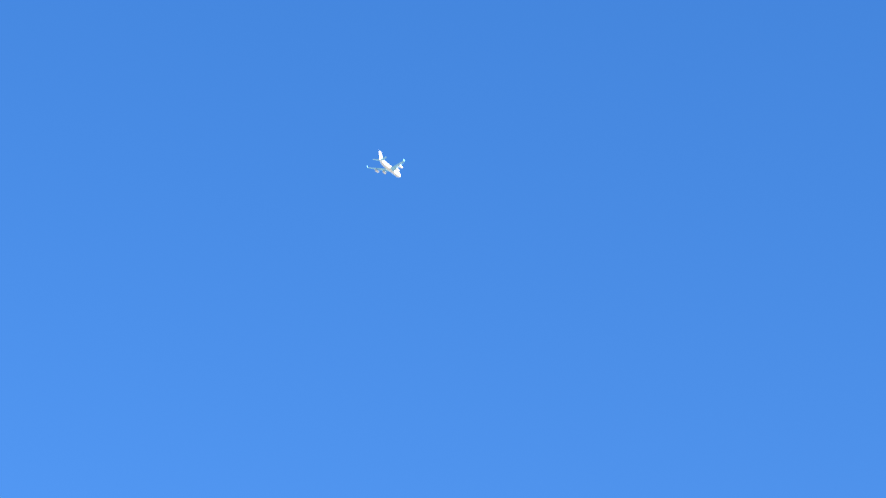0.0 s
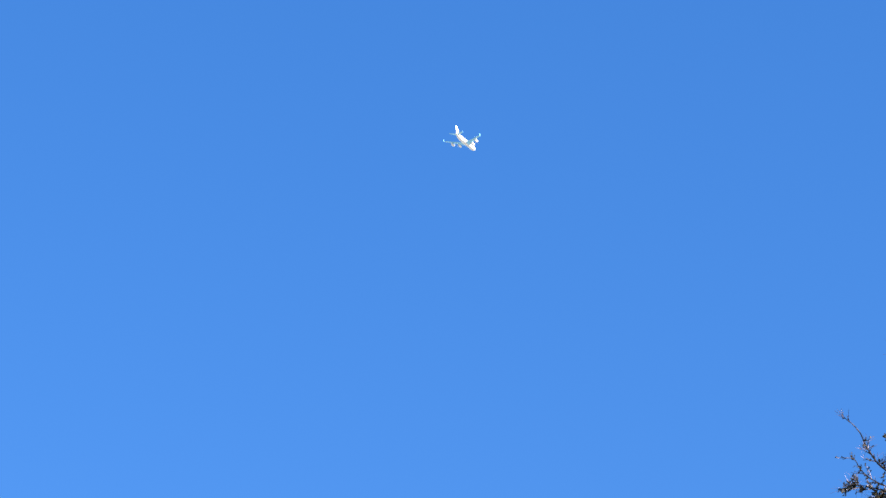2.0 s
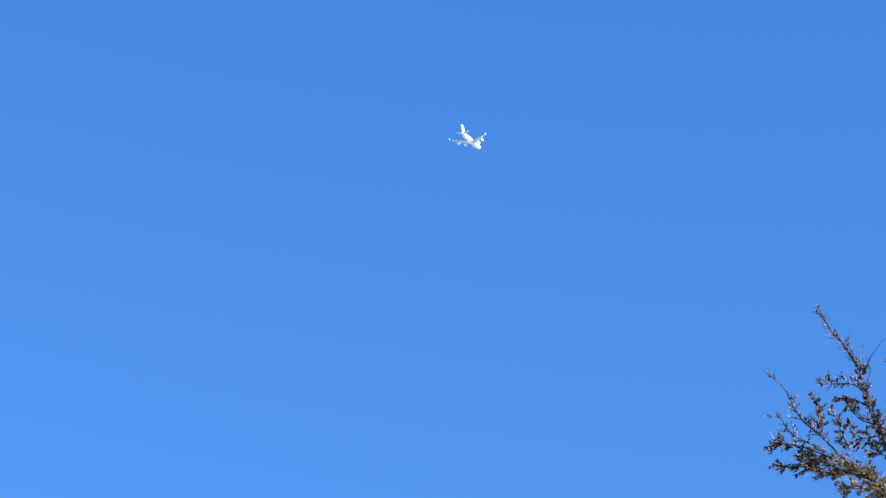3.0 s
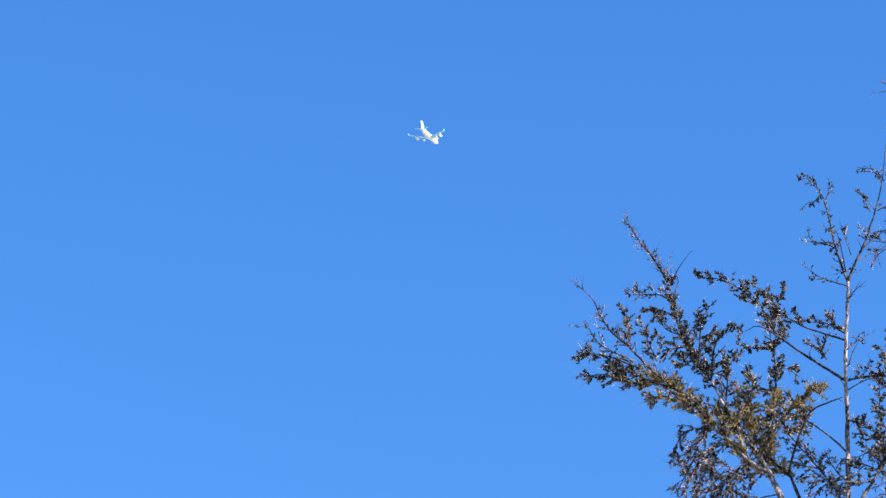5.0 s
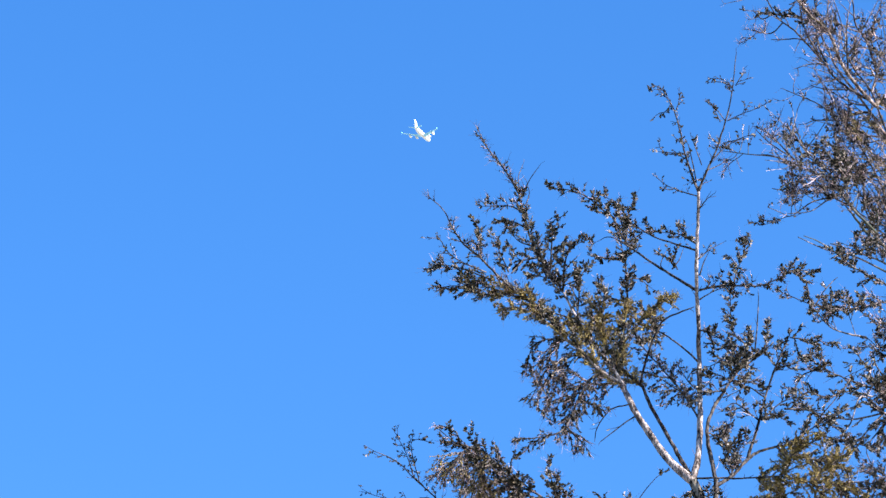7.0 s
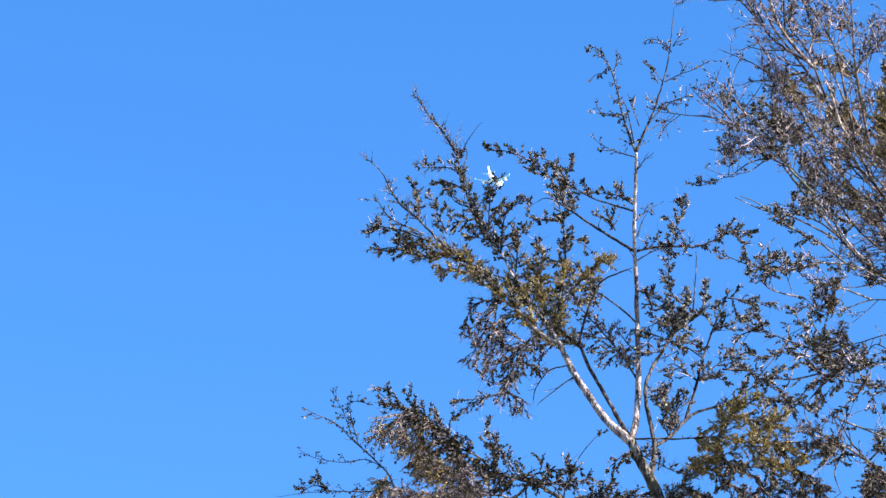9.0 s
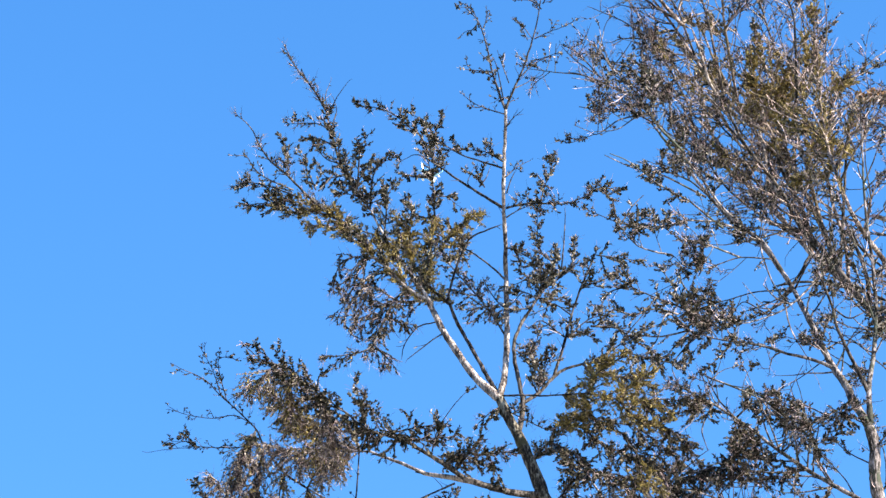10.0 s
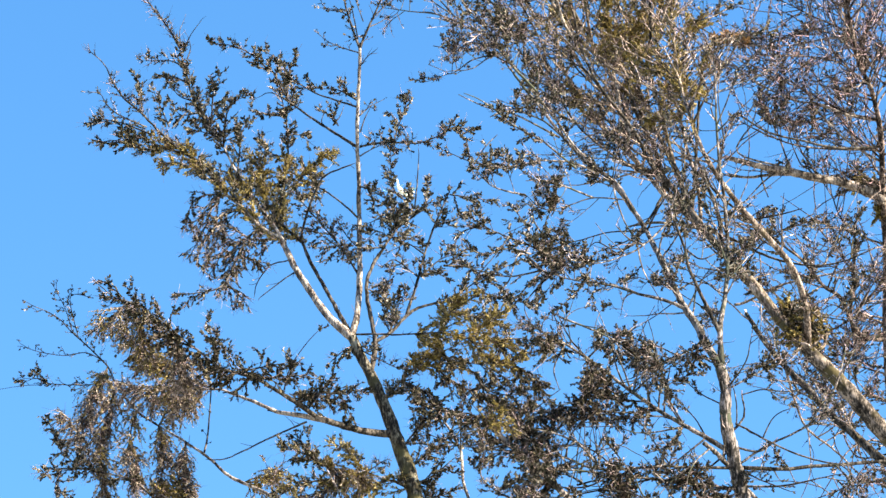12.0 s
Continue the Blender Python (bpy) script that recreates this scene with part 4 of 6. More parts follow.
    limb(g, "dark", 0.0076, 0.0038, (-0.46, 0.08, 12.89), (-0.31, 0.14, 13.04), (-0.19, 0.18, 13.15))
    limb(g, "dark", 0.0076, 0.0038, (-0.43, 0.06, 12.76), (-0.28, 0.02, 12.83), (-0.17, -0.01, 12.92))
    limb(g, "dark", 0.0076, 0.0038, (-0.42, 0.05, 12.63), (-0.28, 0.12, 12.70), (-0.16, 0.18, 12.77))
    limb(g, "bare", 0.0132, 0.0075, (-0.32, 0.00, 12.04), (-0.14, 0.21, 12.41), (-0.03, 0.39, 12.76), (-0.05, 0.51, 12.99), (-0.05, 0.64, 13.26), (-0.10, 0.72, 13.43), (-0.20, 0.87, 13.71))
    limb(g, "sparse", 0.0059, 0.0039, (-0.05, 0.64, 13.26), (-0.05, 0.56, 13.40), (-0.02, 0.45, 13.61), (0.11, 0.38, 13.66))
    limb(g, "sparse", 0.0113, 0.0038, (-0.32, 0.00, 12.04), (0.02, 0.15, 12.39), (0.25, 0.28, 12.73), (0.16, 0.32, 12.83), (0.06, 0.38, 12.98), (0.10, 0.45, 13.23))
    limb(g, "leafy", 0.0077, 0.0039, (0.16, 0.32, 12.83), (0.31, 0.26, 12.89), (0.46, 0.19, 12.95))
    limb(g, "leafy", 0.0060, 0.0030, (-0.10, 0.07, 15.50), (-0.00, 0.08, 15.40), (0.02, 0.10, 15.23))
    limb(g, "leafy", 0.0059, 0.0030, (-0.32, 0.38, 14.48), (-0.17, 0.46, 14.66), (-0.04, 0.52, 14.73))
    limb(g, "sparse", 0.0059, 0.0030, (-0.29, 0.39, 14.66), (-0.41, 0.34, 14.72), (-0.50, 0.31, 14.66))
    limb(g, "leafy", 0.0060, 0.0030, (-0.10, 0.40, 15.14), (0.03, 0.36, 15.10), (0.15, 0.32, 15.06))
    limb(g, "sparse", 0.0049, 0.0020, (-0.72, 0.26, 14.33), (-0.58, 0.34, 14.33), (-0.53, 0.42, 14.50))
    limb(g, "dark", 0.0058, 0.0029, (0.14, -0.22, 13.71), (0.30, -0.22, 13.73), (0.45, -0.22, 13.69))
    limb(g, "weep", 0.0080, 0.0030, (-1.55, 0.52, 15.07), (-1.67, 0.61, 15.07), (-1.81, 0.72, 15.03), (-1.89, 0.85, 14.92))
    limb(g, "weep", 0.0060, 0.0030, (-1.67, 0.61, 15.07), (-1.75, 0.48, 14.78), (-1.82, 0.38, 14.55))
    limb(g, "weep", 0.0060, 0.0030, (-1.67, 0.49, 15.16), (-1.81, 0.55, 15.19), (-1.91, 0.60, 15.15), (-1.95, 0.67, 15.01))
    limb(g, "weep", 0.0060, 0.0030, (-1.55, 0.55, 14.82), (-1.67, 0.55, 14.77), (-1.77, 0.54, 14.59))
    limb(g, "leafy", 0.0059, 0.0030, (-0.53, 0.33, 14.76), (-0.63, 0.32, 14.80), (-0.71, 0.32, 14.71))
    limb(g, "leafy", 0.0060, 0.0030, (-0.47, 0.39, 14.88), (-0.56, 0.46, 14.98), (-0.66, 0.52, 14.97))
    limb(g, "leafy", 0.0059, 0.0030, (-0.58, 0.31, 14.67), (-0.70, 0.25, 14.63), (-0.80, 0.18, 14.53))
    limb(g, "leafy", 0.0060, 0.0030, (-0.73, 0.49, 15.24), (-0.66, 0.49, 15.22), (-0.56, 0.50, 15.16))
    limb(g, "leafy", 0.0059, 0.0030, (-0.34, 0.38, 14.48), (-0.26, 0.34, 14.51), (-0.15, 0.30, 14.44))
    limb(g, "sparse", 0.0058, 0.0029, (-0.55, 0.26, 13.99), (-0.51, 0.22, 14.14), (-0.45, 0.18, 14.25))
    limb(g, "leafy", 0.0059, 0.0029, (-0.51, 0.29, 14.04), (-0.54, 0.36, 14.23), (-0.61, 0.42, 14.37))
    limb(g, "leafy", 0.0051, 0.0020, (-0.87, 0.56, 15.76), (-0.91, 0.54, 15.83), (-0.97, 0.53, 15.85))
    limb(g, "leafy", 0.0061, 0.0020, (-1.23, 1.02, 15.74), (-1.35, 1.07, 15.81), (-1.41, 1.12, 15.93))
    limb(g, "olive", 0.0082, 0.0031, (-1.07, 0.96, 15.61), (-1.02, 0.85, 15.42), (-1.10, 0.76, 15.29))
    limb(g, "olive", 0.0081, 0.0030, (-1.24, 0.92, 15.50), (-1.34, 1.00, 15.50), (-1.41, 1.07, 15.58))
    limb(g, "olive", 0.0080, 0.0030, (-1.59, 0.58, 15.37), (-1.73, 0.68, 15.46), (-1.87, 0.78, 15.58))
    limb(g, "olive", 0.0080, 0.0030, (-2.08, 0.42, 15.48), (-2.21, 0.46, 15.56), (-2.34, 0.49, 15.65))
    limb(g, "olive", 0.0077, 0.0029, (-0.24, -0.17, 13.79), (-0.20, -0.23, 13.89), (-0.05, -0.32, 13.97), (0.02, -0.36, 13.98))
    limb(g, "olive", 0.0077, 0.0029, (-0.05, -0.19, 13.74), (0.04, -0.16, 13.84), (0.20, -0.12, 13.97))
    limb(g, "olive", 0.0077, 0.0029, (-0.14, 0.06, 13.68), (-0.26, 0.00, 13.70), (-0.39, -0.05, 13.63))
    limb(g, "olive", 0.0077, 0.0029, (-0.05, -0.19, 13.74), (0.10, -0.24, 13.55), (0.21, -0.26, 13.50))
    limb(g, "olive", 0.0076, 0.0029, (0.01, -0.22, 13.14), (0.12, -0.30, 13.08), (0.22, -0.39, 12.98))
    limb(g, "dark", 0.0078, 0.0029, (0.02, 0.17, 13.65), (0.09, 0.13, 13.51), (0.24, 0.09, 13.45), (0.39, 0.04, 13.47))
    limb(g, "olive", 0.0079, 0.0030, (0.10, 0.53, 14.25), (0.22, 0.55, 14.13), (0.18, 0.56, 14.01))
    limb(g, "dark", 0.0076, 0.0029, (-0.21, -0.11, 13.23), (-0.33, -0.19, 13.23), (-0.41, -0.27, 13.28))
    limb(g, "dark", 0.0076, 0.0029, (0.01, -0.22, 13.14), (-0.10, -0.25, 13.16), (-0.22, -0.29, 13.10))
    limb(g, "dark", 0.0078, 0.0029, (0.02, 0.17, 13.65), (-0.10, 0.13, 13.67), (-0.18, 0.09, 13.57))
    limb(g, "hazy", 0.0076, 0.0028, (-1.05, -0.09, 12.85), (-0.94, -0.09, 12.81), (-0.79, -0.10, 12.75))
    limb(g, "hazy", 0.0076, 0.0028, (-0.90, -0.05, 12.75), (-1.05, -0.07, 12.66), (-1.20, -0.08, 12.61))
    limb(g, "moss", 0.0077, 0.0029, (-2.03, 0.13, 13.65), (-2.15, 0.08, 13.65), (-2.26, 0.03, 13.65))
    limb(g, "moss", 0.0078, 0.0029, (-1.90, 0.84, 13.00), (-1.98, 0.87, 13.05), (-2.09, 0.91, 13.09))
    limb(g, "dark", 0.0075, 0.0028, (-1.63, -0.45, 13.35), (-1.85, -0.33, 13.44), (-2.00, -0.24, 13.59), (-2.11, -0.16, 13.73))
    limb(g, "leafy", 0.0059, 0.0030, (0.06, 0.42, 14.46), (0.13, 0.37, 14.35), (0.28, 0.31, 14.28), (0.43, 0.24, 14.21))
    limb(g, "hazy", 0.0080, 0.0030, (-2.13, 1.13, 13.66), (-2.05, 1.22, 13.85), (-1.93, 1.30, 13.97))
    limb(g, "leafy", 0.0079, 0.0030, (-0.15, 0.46, 14.61), (0.04, 0.55, 14.64), (0.20, 0.65, 14.57), (0.33, 0.72, 14.52))
    limb(g, "leafy", 0.0060, 0.0030, (-1.69, 0.59, 15.59), (-1.75, 0.51, 15.64), (-1.90, 0.41, 15.63))
    limb(g, "leafy", 0.0060, 0.0030, (-1.84, 0.45, 15.30), (-1.95, 0.51, 15.50), (-2.05, 0.54, 15.61))
    limb(g, "dark", 0.0057, 0.0028, (-1.93, -0.44, 13.54), (-2.08, -0.53, 13.64), (-2.19, -0.60, 13.69), (-2.33, -0.67, 13.70))
    limb(g, "dark", 0.0057, 0.0028, (-1.24, -0.30, 13.21), (-1.15, -0.22, 13.29), (-1.03, -0.14, 13.33))
    limb(g, "leafy", 0.0061, 0.0031, (-1.24, 0.78, 15.96), (-1.18, 0.80, 16.13), (-1.20, 0.81, 16.27))
    limb(g, "leafy", 0.0059, 0.0030, (-0.53, 0.33, 14.76), (-0.49, 0.35, 14.95), (-0.53, 0.36, 15.09))
    limb(g, "bud", 0.0045, 0.0022, (-0.93, 0.38, 17.09), (-0.96, 0.40, 17.15), (-1.01, 0.42, 17.20), (-1.05, 0.43, 17.19))
    limb(g, "bud", 0.0040, 0.0022, (-0.91, 0.33, 16.98), (-0.95, 0.35, 16.94), (-0.99, 0.37, 16.94), (-1.03, 0.38, 16.91))
    limb(g, "few", 0.0040, 0.0020, (-0.87, 0.30, 16.93), (-0.85, 0.31, 17.00), (-0.84, 0.32, 17.06))
    limb(g, "bud", 0.0040, 0.0022, (-0.82, 0.22, 16.57), (-0.86, 0.24, 16.64), (-0.89, 0.26, 16.68))
    limb(g, "bud", 0.0045, 0.0022, (-0.81, 0.18, 16.45), (-0.87, 0.22, 16.51), (-0.94, 0.26, 16.54), (-0.99, 0.28, 16.60), (-1.00, 0.30, 16.66))
    limb(g, "few", 0.0045, 0.0020, (-0.71, 0.10, 16.36), (-0.75, 0.12, 16.51), (-0.78, 0.14, 16.63))
    limb(g, "bud", 0.0045, 0.0024, (-0.48, -0.12, 16.84), (-0.52, -0.10, 16.92), (-0.55, -0.08, 16.96))
    limb(g, "bud", 0.0045, 0.0022, (-0.51, -0.10, 16.90), (-0.57, -0.06, 16.95), (-0.64, -0.04, 16.96))
    limb(g, "few", 0.0045, 0.0022, (-0.47, -0.13, 16.88), (-0.44, -0.16, 16.92), (-0.41, -0.18, 16.96))
    limb(g, "bud", 0.0040, 0.0022, (-0.58, -0.06, 16.62), (-0.60, -0.04, 16.69), (-0.63, -0.02, 16.77), (-0.66, 0.00, 16.83))
    limb(g, "few", 0.0040, 0.0018, (-0.56, -0.02, 16.47), (-0.47, -0.05, 16.48), (-0.39, -0.08, 16.50))
    limb(g, "few", 0.0040, 0.0018, (-0.53, -0.06, 16.63), (-0.42, -0.10, 16.67), (-0.34, -0.14, 16.68), (-0.25, -0.18, 16.71))
    end_tree(g)


def forked_tree():
    g = begin_tree(5.0, 28.5, BARK_LICHEN, BARK_LICHEN, BARK_DARK_AND_SHADED, TWIG_GREY, 0.0034, 0.0, B_BOUGHS, "half-bare forked tree with greenish grey bark and small leaves", B_GAPS)
    limb(g, "trunk", 0.0626, 0.0397, (-0.34, 0.00, 13.28), (-0.39, -0.03, 13.61), (-0.42, -0.04, 13.80), (-0.47, -0.07, 14.07), (-0.51, -0.09, 14.33), (-0.50, -0.11, 14.55), (-0.53, -0.12, 14.73))
    limb(g, "bare", 0.0360, 0.0191, (-0.53, -0.12, 14.73), (-0.61, -0.01, 14.97), (-0.66, 0.09, 15.18), (-0.72, 0.17, 15.34), (-0.78, 0.27, 15.55), (-0.86, 0.42, 15.89), (-0.94, 0.57, 16.21))
    limb(g, "sparse", 0.0198, 0.0088, (-0.94, 0.57, 16.21), (-1.08, 0.57, 16.48), (-1.18, 0.57, 16.65), (-1.38, 0.57, 16.80), (-1.55, 0.58, 17.02), (-1.67, 0.58, 17.20), (-1.84, 0.58, 17.45), (-1.97, 0.58, 17.65))
    limb(g, "bare", 0.0233, 0.0127, (-0.52, -0.12, 14.76), (-0.50, -0.02, 15.11), (-0.43, 0.08, 15.44), (-0.37, 0.21, 15.89), (-0.35, 0.35, 16.40))
    limb(g, "bare", 0.0132, 0.0066, (-0.35, 0.35, 16.40), (-0.37, 0.37, 16.71), (-0.37, 0.39, 17.17), (-0.35, 0.41, 17.58))
    limb(g, "shaded", 0.0149, 0.0085, (-0.51, -0.04, 15.05), (-0.65, -0.13, 15.34), (-0.74, -0.20, 15.52), (-0.77, -0.24, 15.66), (-0.86, -0.32, 15.88))
    limb(g, "bare", 0.0210, 0.0126, (-0.50, -0.07, 14.07), (-0.66, -0.07, 14.18), (-0.82, -0.07, 14.28), (-1.01, -0.07, 14.40), (-1.19, -0.07, 14.54), (-1.36, -0.08, 14.68))
    limb(g, "sparse", 0.0127, 0.0053, (-1.36, -0.08, 14.68), (-1.54, -0.22, 14.75), (-1.72, -0.36, 14.80), (-1.88, -0.47, 14.83), (-2.03, -0.59, 14.88))
    limb(g, "dark", 0.0084, 0.0042, (-1.01, -0.07, 14.40), (-1.22, -0.20, 14.32), (-1.49, -0.38, 14.26), (-1.58, -0.47, 14.33))
    limb(g, "dark", 0.0084, 0.0042, (-1.54, -0.22, 14.75), (-1.66, -0.21, 14.91), (-1.74, -0.20, 15.10))
    limb(g, "leafy", 0.0084, 0.0042, (-1.88, -0.47, 14.83), (-1.99, -0.48, 14.74), (-2.12, -0.48, 14.60))
    limb(g, "dark", 0.0084, 0.0042, (-1.19, -0.07, 14.54), (-1.13, 0.03, 14.80), (-1.15, 0.13, 15.03))
    limb(g, "bare", 0.0189, 0.0168, (-0.49, -0.06, 13.94), (-0.62, -0.18, 14.02), (-0.71, -0.26, 14.05))
    limb(g, "bare", 0.0189, 0.0126, (-0.41, -0.04, 13.81), (-0.34, -0.04, 13.74), (-0.26, -0.02, 13.66))
    limb(g, "bare", 0.0151, 0.0086, (-0.72, 0.17, 15.35), (-0.87, 0.17, 15.42), (-1.08, 0.16, 15.47), (-1.25, 0.16, 15.53))
    limb(g, "sparse", 0.0086, 0.0043, (-1.25, 0.16, 15.53), (-1.42, 0.19, 15.58), (-1.59, 0.21, 15.61), (-1.80, 0.24, 15.70))
    limb(g, "bare", 0.0054, 0.0022, (-0.77, 0.24, 15.47), (-0.94, 0.31, 15.36), (-1.15, 0.41, 15.26))
    limb(g, "bare", 0.0105, 0.0063, (-0.46, -0.06, 13.94), (-0.32, -0.05, 14.05), (-0.17, -0.04, 14.15), (-0.02, -0.04, 14.22), (0.16, -0.03, 14.34), (0.28, -0.02, 14.49))
    limb(g, "bare", 0.0085, 0.0042, (0.28, -0.02, 14.49), (0.38, 0.00, 14.71), (0.46, 0.03, 15.00))
    limb(g, "bare", 0.0084, 0.0063, (-0.44, -0.09, 14.29), (-0.24, -0.09, 14.17), (-0.03, -0.09, 14.06), (0.17, -0.09, 13.99), (0.38, -0.10, 13.95))
    limb(g, "shaded", 0.0168, 0.0126, (-0.44, -0.05, 13.95), (-0.11, 0.00, 13.96), (0.20, 0.05, 14.01), (0.75, 0.15, 14.10))
    limb(g, "shaded", 0.0126, 0.0084, (-0.48, -0.06, 13.94), (-0.81, -0.18, 13.89), (-1.03, -0.25, 13.87))
    limb(g, "shaded", 0.0105, 0.0063, (-0.49, -0.08, 14.20), (-0.37, -0.06, 14.35), (-0.37, -0.05, 14.54))
    limb(g, "sparse", 0.0085, 0.0042, (-0.50, -0.11, 14.55), (-0.24, -0.03, 14.73), (-0.06, 0.02, 14.85))
    limb(g, "sparse", 0.0085, 0.0043, (-0.63, 0.01, 15.00), (-0.84, -0.10, 14.83), (-1.08, -0.21, 14.66), (-1.22, -0.29, 14.51))
    limb(g, "leafy", 0.0064, 0.0032, (-0.84, -0.10, 14.83), (-0.99, 0.04, 14.99), (-1.10, 0.16, 15.14))
    limb(g, "leafy", 0.0063, 0.0032, (-0.50, -0.10, 14.42), (-0.71, 0.00, 14.60), (-0.86, 0.11, 14.88))
    limb(g, "leafy", 0.0063, 0.0032, (-0.66, -0.07, 14.18), (-0.72, 0.05, 14.39), (-0.85, 0.22, 14.65))
    limb(g, "leafy", 0.0063, 0.0032, (-0.82, -0.07, 14.28), (-0.97, -0.14, 14.08), (-1.10, -0.18, 14.01))
    limb(g, "leafy", 0.0064, 0.0032, (-0.37, -0.05, 14.54), (-0.21, -0.06, 14.58), (-0.09, -0.07, 14.53))
    limb(g, "leafy", 0.0063, 0.0032, (-0.24, -0.09, 14.17), (-0.16, -0.16, 14.31), (-0.03, -0.21, 14.37))
    limb(g, "leafy", 0.0088, 0.0033, (-1.47, 0.57, 16.75), (-1.75, 0.34, 16.87), (-1.89, 0.24, 16.89), (-2.03, 0.13, 16.92), (-2.17, 0.01, 16.98), (-2.29, -0.08, 17.01), (-2.40, -0.16, 17.01))
    limb(g, "leafy", 0.0088, 0.0033, (-1.29, 0.57, 16.72), (-1.53, 0.41, 16.72), (-1.77, 0.25, 16.65), (-1.96, 0.12, 16.54), (-2.19, -0.04, 16.44))
    limb(g, "leafy", 0.0065, 0.0026, (-2.19, -0.04, 16.44), (-2.37, -0.11, 16.45), (-2.59, -0.20, 16.50))
    limb(g, "leafy", 0.0065, 0.0026, (-2.33, -0.08, 16.44), (-2.23, 0.01, 16.64), (-2.13, 0.08, 16.78))
    limb(g, "sparse", 0.0066, 0.0026, (-1.08, 0.57, 16.48), (-1.36, 0.44, 16.43), (-1.60, 0.32, 16.29), (-1.78, 0.23, 16.22), (-1.92, 0.15, 16.30))
    limb(g, "sparse", 0.0066, 0.0033, (-0.94, 0.57, 16.21), (-1.21, 0.65, 16.24), (-1.43, 0.71, 16.20), (-1.65, 0.78, 16.16), (-1.82, 0.83, 16.13))
    limb(g, "sparse", 0.0085, 0.0032, (-0.86, -0.32, 15.88), (-1.11, -0.45, 15.58), (-1.29, -0.52, 15.45), (-1.47, -0.59, 15.36), (-1.74, -0.69, 15.29))
    limb(g, "leafy", 0.0084, 0.0031, (-1.74, -0.69, 15.29), (-1.96, -0.85, 15.34), (-2.18, -1.00, 15.36), (-2.36, -1.13, 15.38), (-2.44, -1.24, 15.47))
    limb(g, "leafy", 0.0086, 0.0032, (-1.80, 0.24, 15.70), (-1.98, 0.14, 15.79), (-2.09, 0.02, 15.49), (-2.23, -0.07, 15.30))
    limb(g, "leafy", 0.0062, 0.0031, (-1.96, -0.85, 15.34), (-2.03, -0.80, 15.56), (-2.11, -0.75, 15.72))
    limb(g, "dark", 0.0104, 0.0042, (-1.03, -0.25, 13.87), (-1.49, -0.25, 13.84), (-1.74, -0.25, 13.93), (-1.95, -0.25, 13.97), (-2.15, -0.25, 14.02), (-2.32, -0.25, 14.11))
    limb(g, "dark", 0.0083, 0.0042, (-1.33, -0.25, 13.84), (-1.58, -0.23, 13.71), (-1.83, -0.21, 13.72), (-2.03, -0.20, 13.77))
    limb(g, "bare", 0.0249, 0.0207, (-1.71, -0.22, 13.61), (-1.99, -0.25, 13.88), (-2.16, -0.27, 14.03), (-2.28, -0.28, 14.16))
    limb(g, "dark", 0.0083, 0.0042, (-1.74, -0.25, 13.93), (-1.70, -0.32, 14.08), (-1.58, -0.38, 14.19))
    limb(g, "dark", 0.0083, 0.0042, (-1.95, -0.25, 13.97), (-2.03, -0.26, 14.15), (-2.15, -0.26, 14.29))
    limb(g, "leafy", 0.0104, 0.0042, (-0.36, -0.01, 13.37), (-0.80, -0.21, 13.44), (-1.15, -0.38, 13.52), (-1.28, -0.50, 13.69), (-1.45, -0.62, 13.86))
    limb(g, "leafy", 0.0105, 0.0042, (-0.37, -0.02, 13.50), (-0.70, -0.10, 13.53), (-0.91, -0.16, 13.61), (-1.03, -0.22, 13.77), (-1.12, -0.25, 13.84))
    limb(g, "sparse", 0.0112, 0.0045, (-1.75, 0.58, 17.43), (-1.94, 0.42, 17.55), (-2.06, 0.30, 17.66), (-2.15, 0.19, 17.75), (-2.33, 0.03, 17.86), (-2.45, -0.09, 17.97))
    limb(g, "fine", 0.0089, 0.0033, (-1.89, 0.45, 17.51), (-2.12, 0.71, 17.99), (-2.33, 0.88, 18.21), (-2.50, 1.00, 18.36), (-2.71, 1.15, 18.47), (-2.86, 1.25, 18.55))
    limb(g, "fine", 0.0067, 0.0034, (-1.97, 0.54, 17.66), (-2.19, 0.49, 17.76), (-2.37, 0.45, 17.72), (-2.58, 0.41, 17.74))
    limb(g, "fine", 0.0067, 0.0034, (-2.06, 0.51, 17.73), (-2.27, 0.41, 17.62), (-2.44, 0.31, 17.44), (-2.51, 0.28, 17.44))
    limb(g, "fine", 0.0068, 0.0023, (-2.28, 0.85, 18.20), (-2.57, 0.60, 18.26), (-2.71, 0.46, 18.33))
    limb(g, "fine", 0.0067, 0.0022, (-2.06, 0.30, 17.66), (-2.27, 0.16, 17.63), (-2.54, -0.01, 17.58))
    limb(g, "leafy", 0.0089, 0.0033, (-1.59, 0.58, 17.03), (-1.96, 0.41, 17.14), (-2.18, 0.31, 17.14), (-2.41, 0.21, 17.20))
    limb(g, "leafy", 0.0088, 0.0033, (-1.82, 0.83, 16.13), (-2.01, 0.72, 16.12), (-2.20, 0.60, 16.01), (-2.33, 0.51, 16.01))
    limb(g, "sparse", 0.0087, 0.0033, (-1.92, 0.15, 16.30), (-2.05, 0.12, 16.31), (-2.18, 0.09, 16.34), (-2.27, 0.07, 16.42))
    limb(g, "leafy", 0.0088, 0.0033, (-1.65, 0.78, 16.16), (-1.76, 0.93, 16.43), (-1.78, 1.03, 16.63))
    limb(g, "leafy", 0.0062, 0.0031, (-2.36, -1.13, 15.38), (-2.52, -1.13, 15.34), (-2.61, -1.13, 15.20))
    limb(g, "leafy", 0.0062, 0.0031, (-2.18, -1.00, 15.36), (-2.27, -0.99, 15.23), (-2.39, -0.97, 15.09))
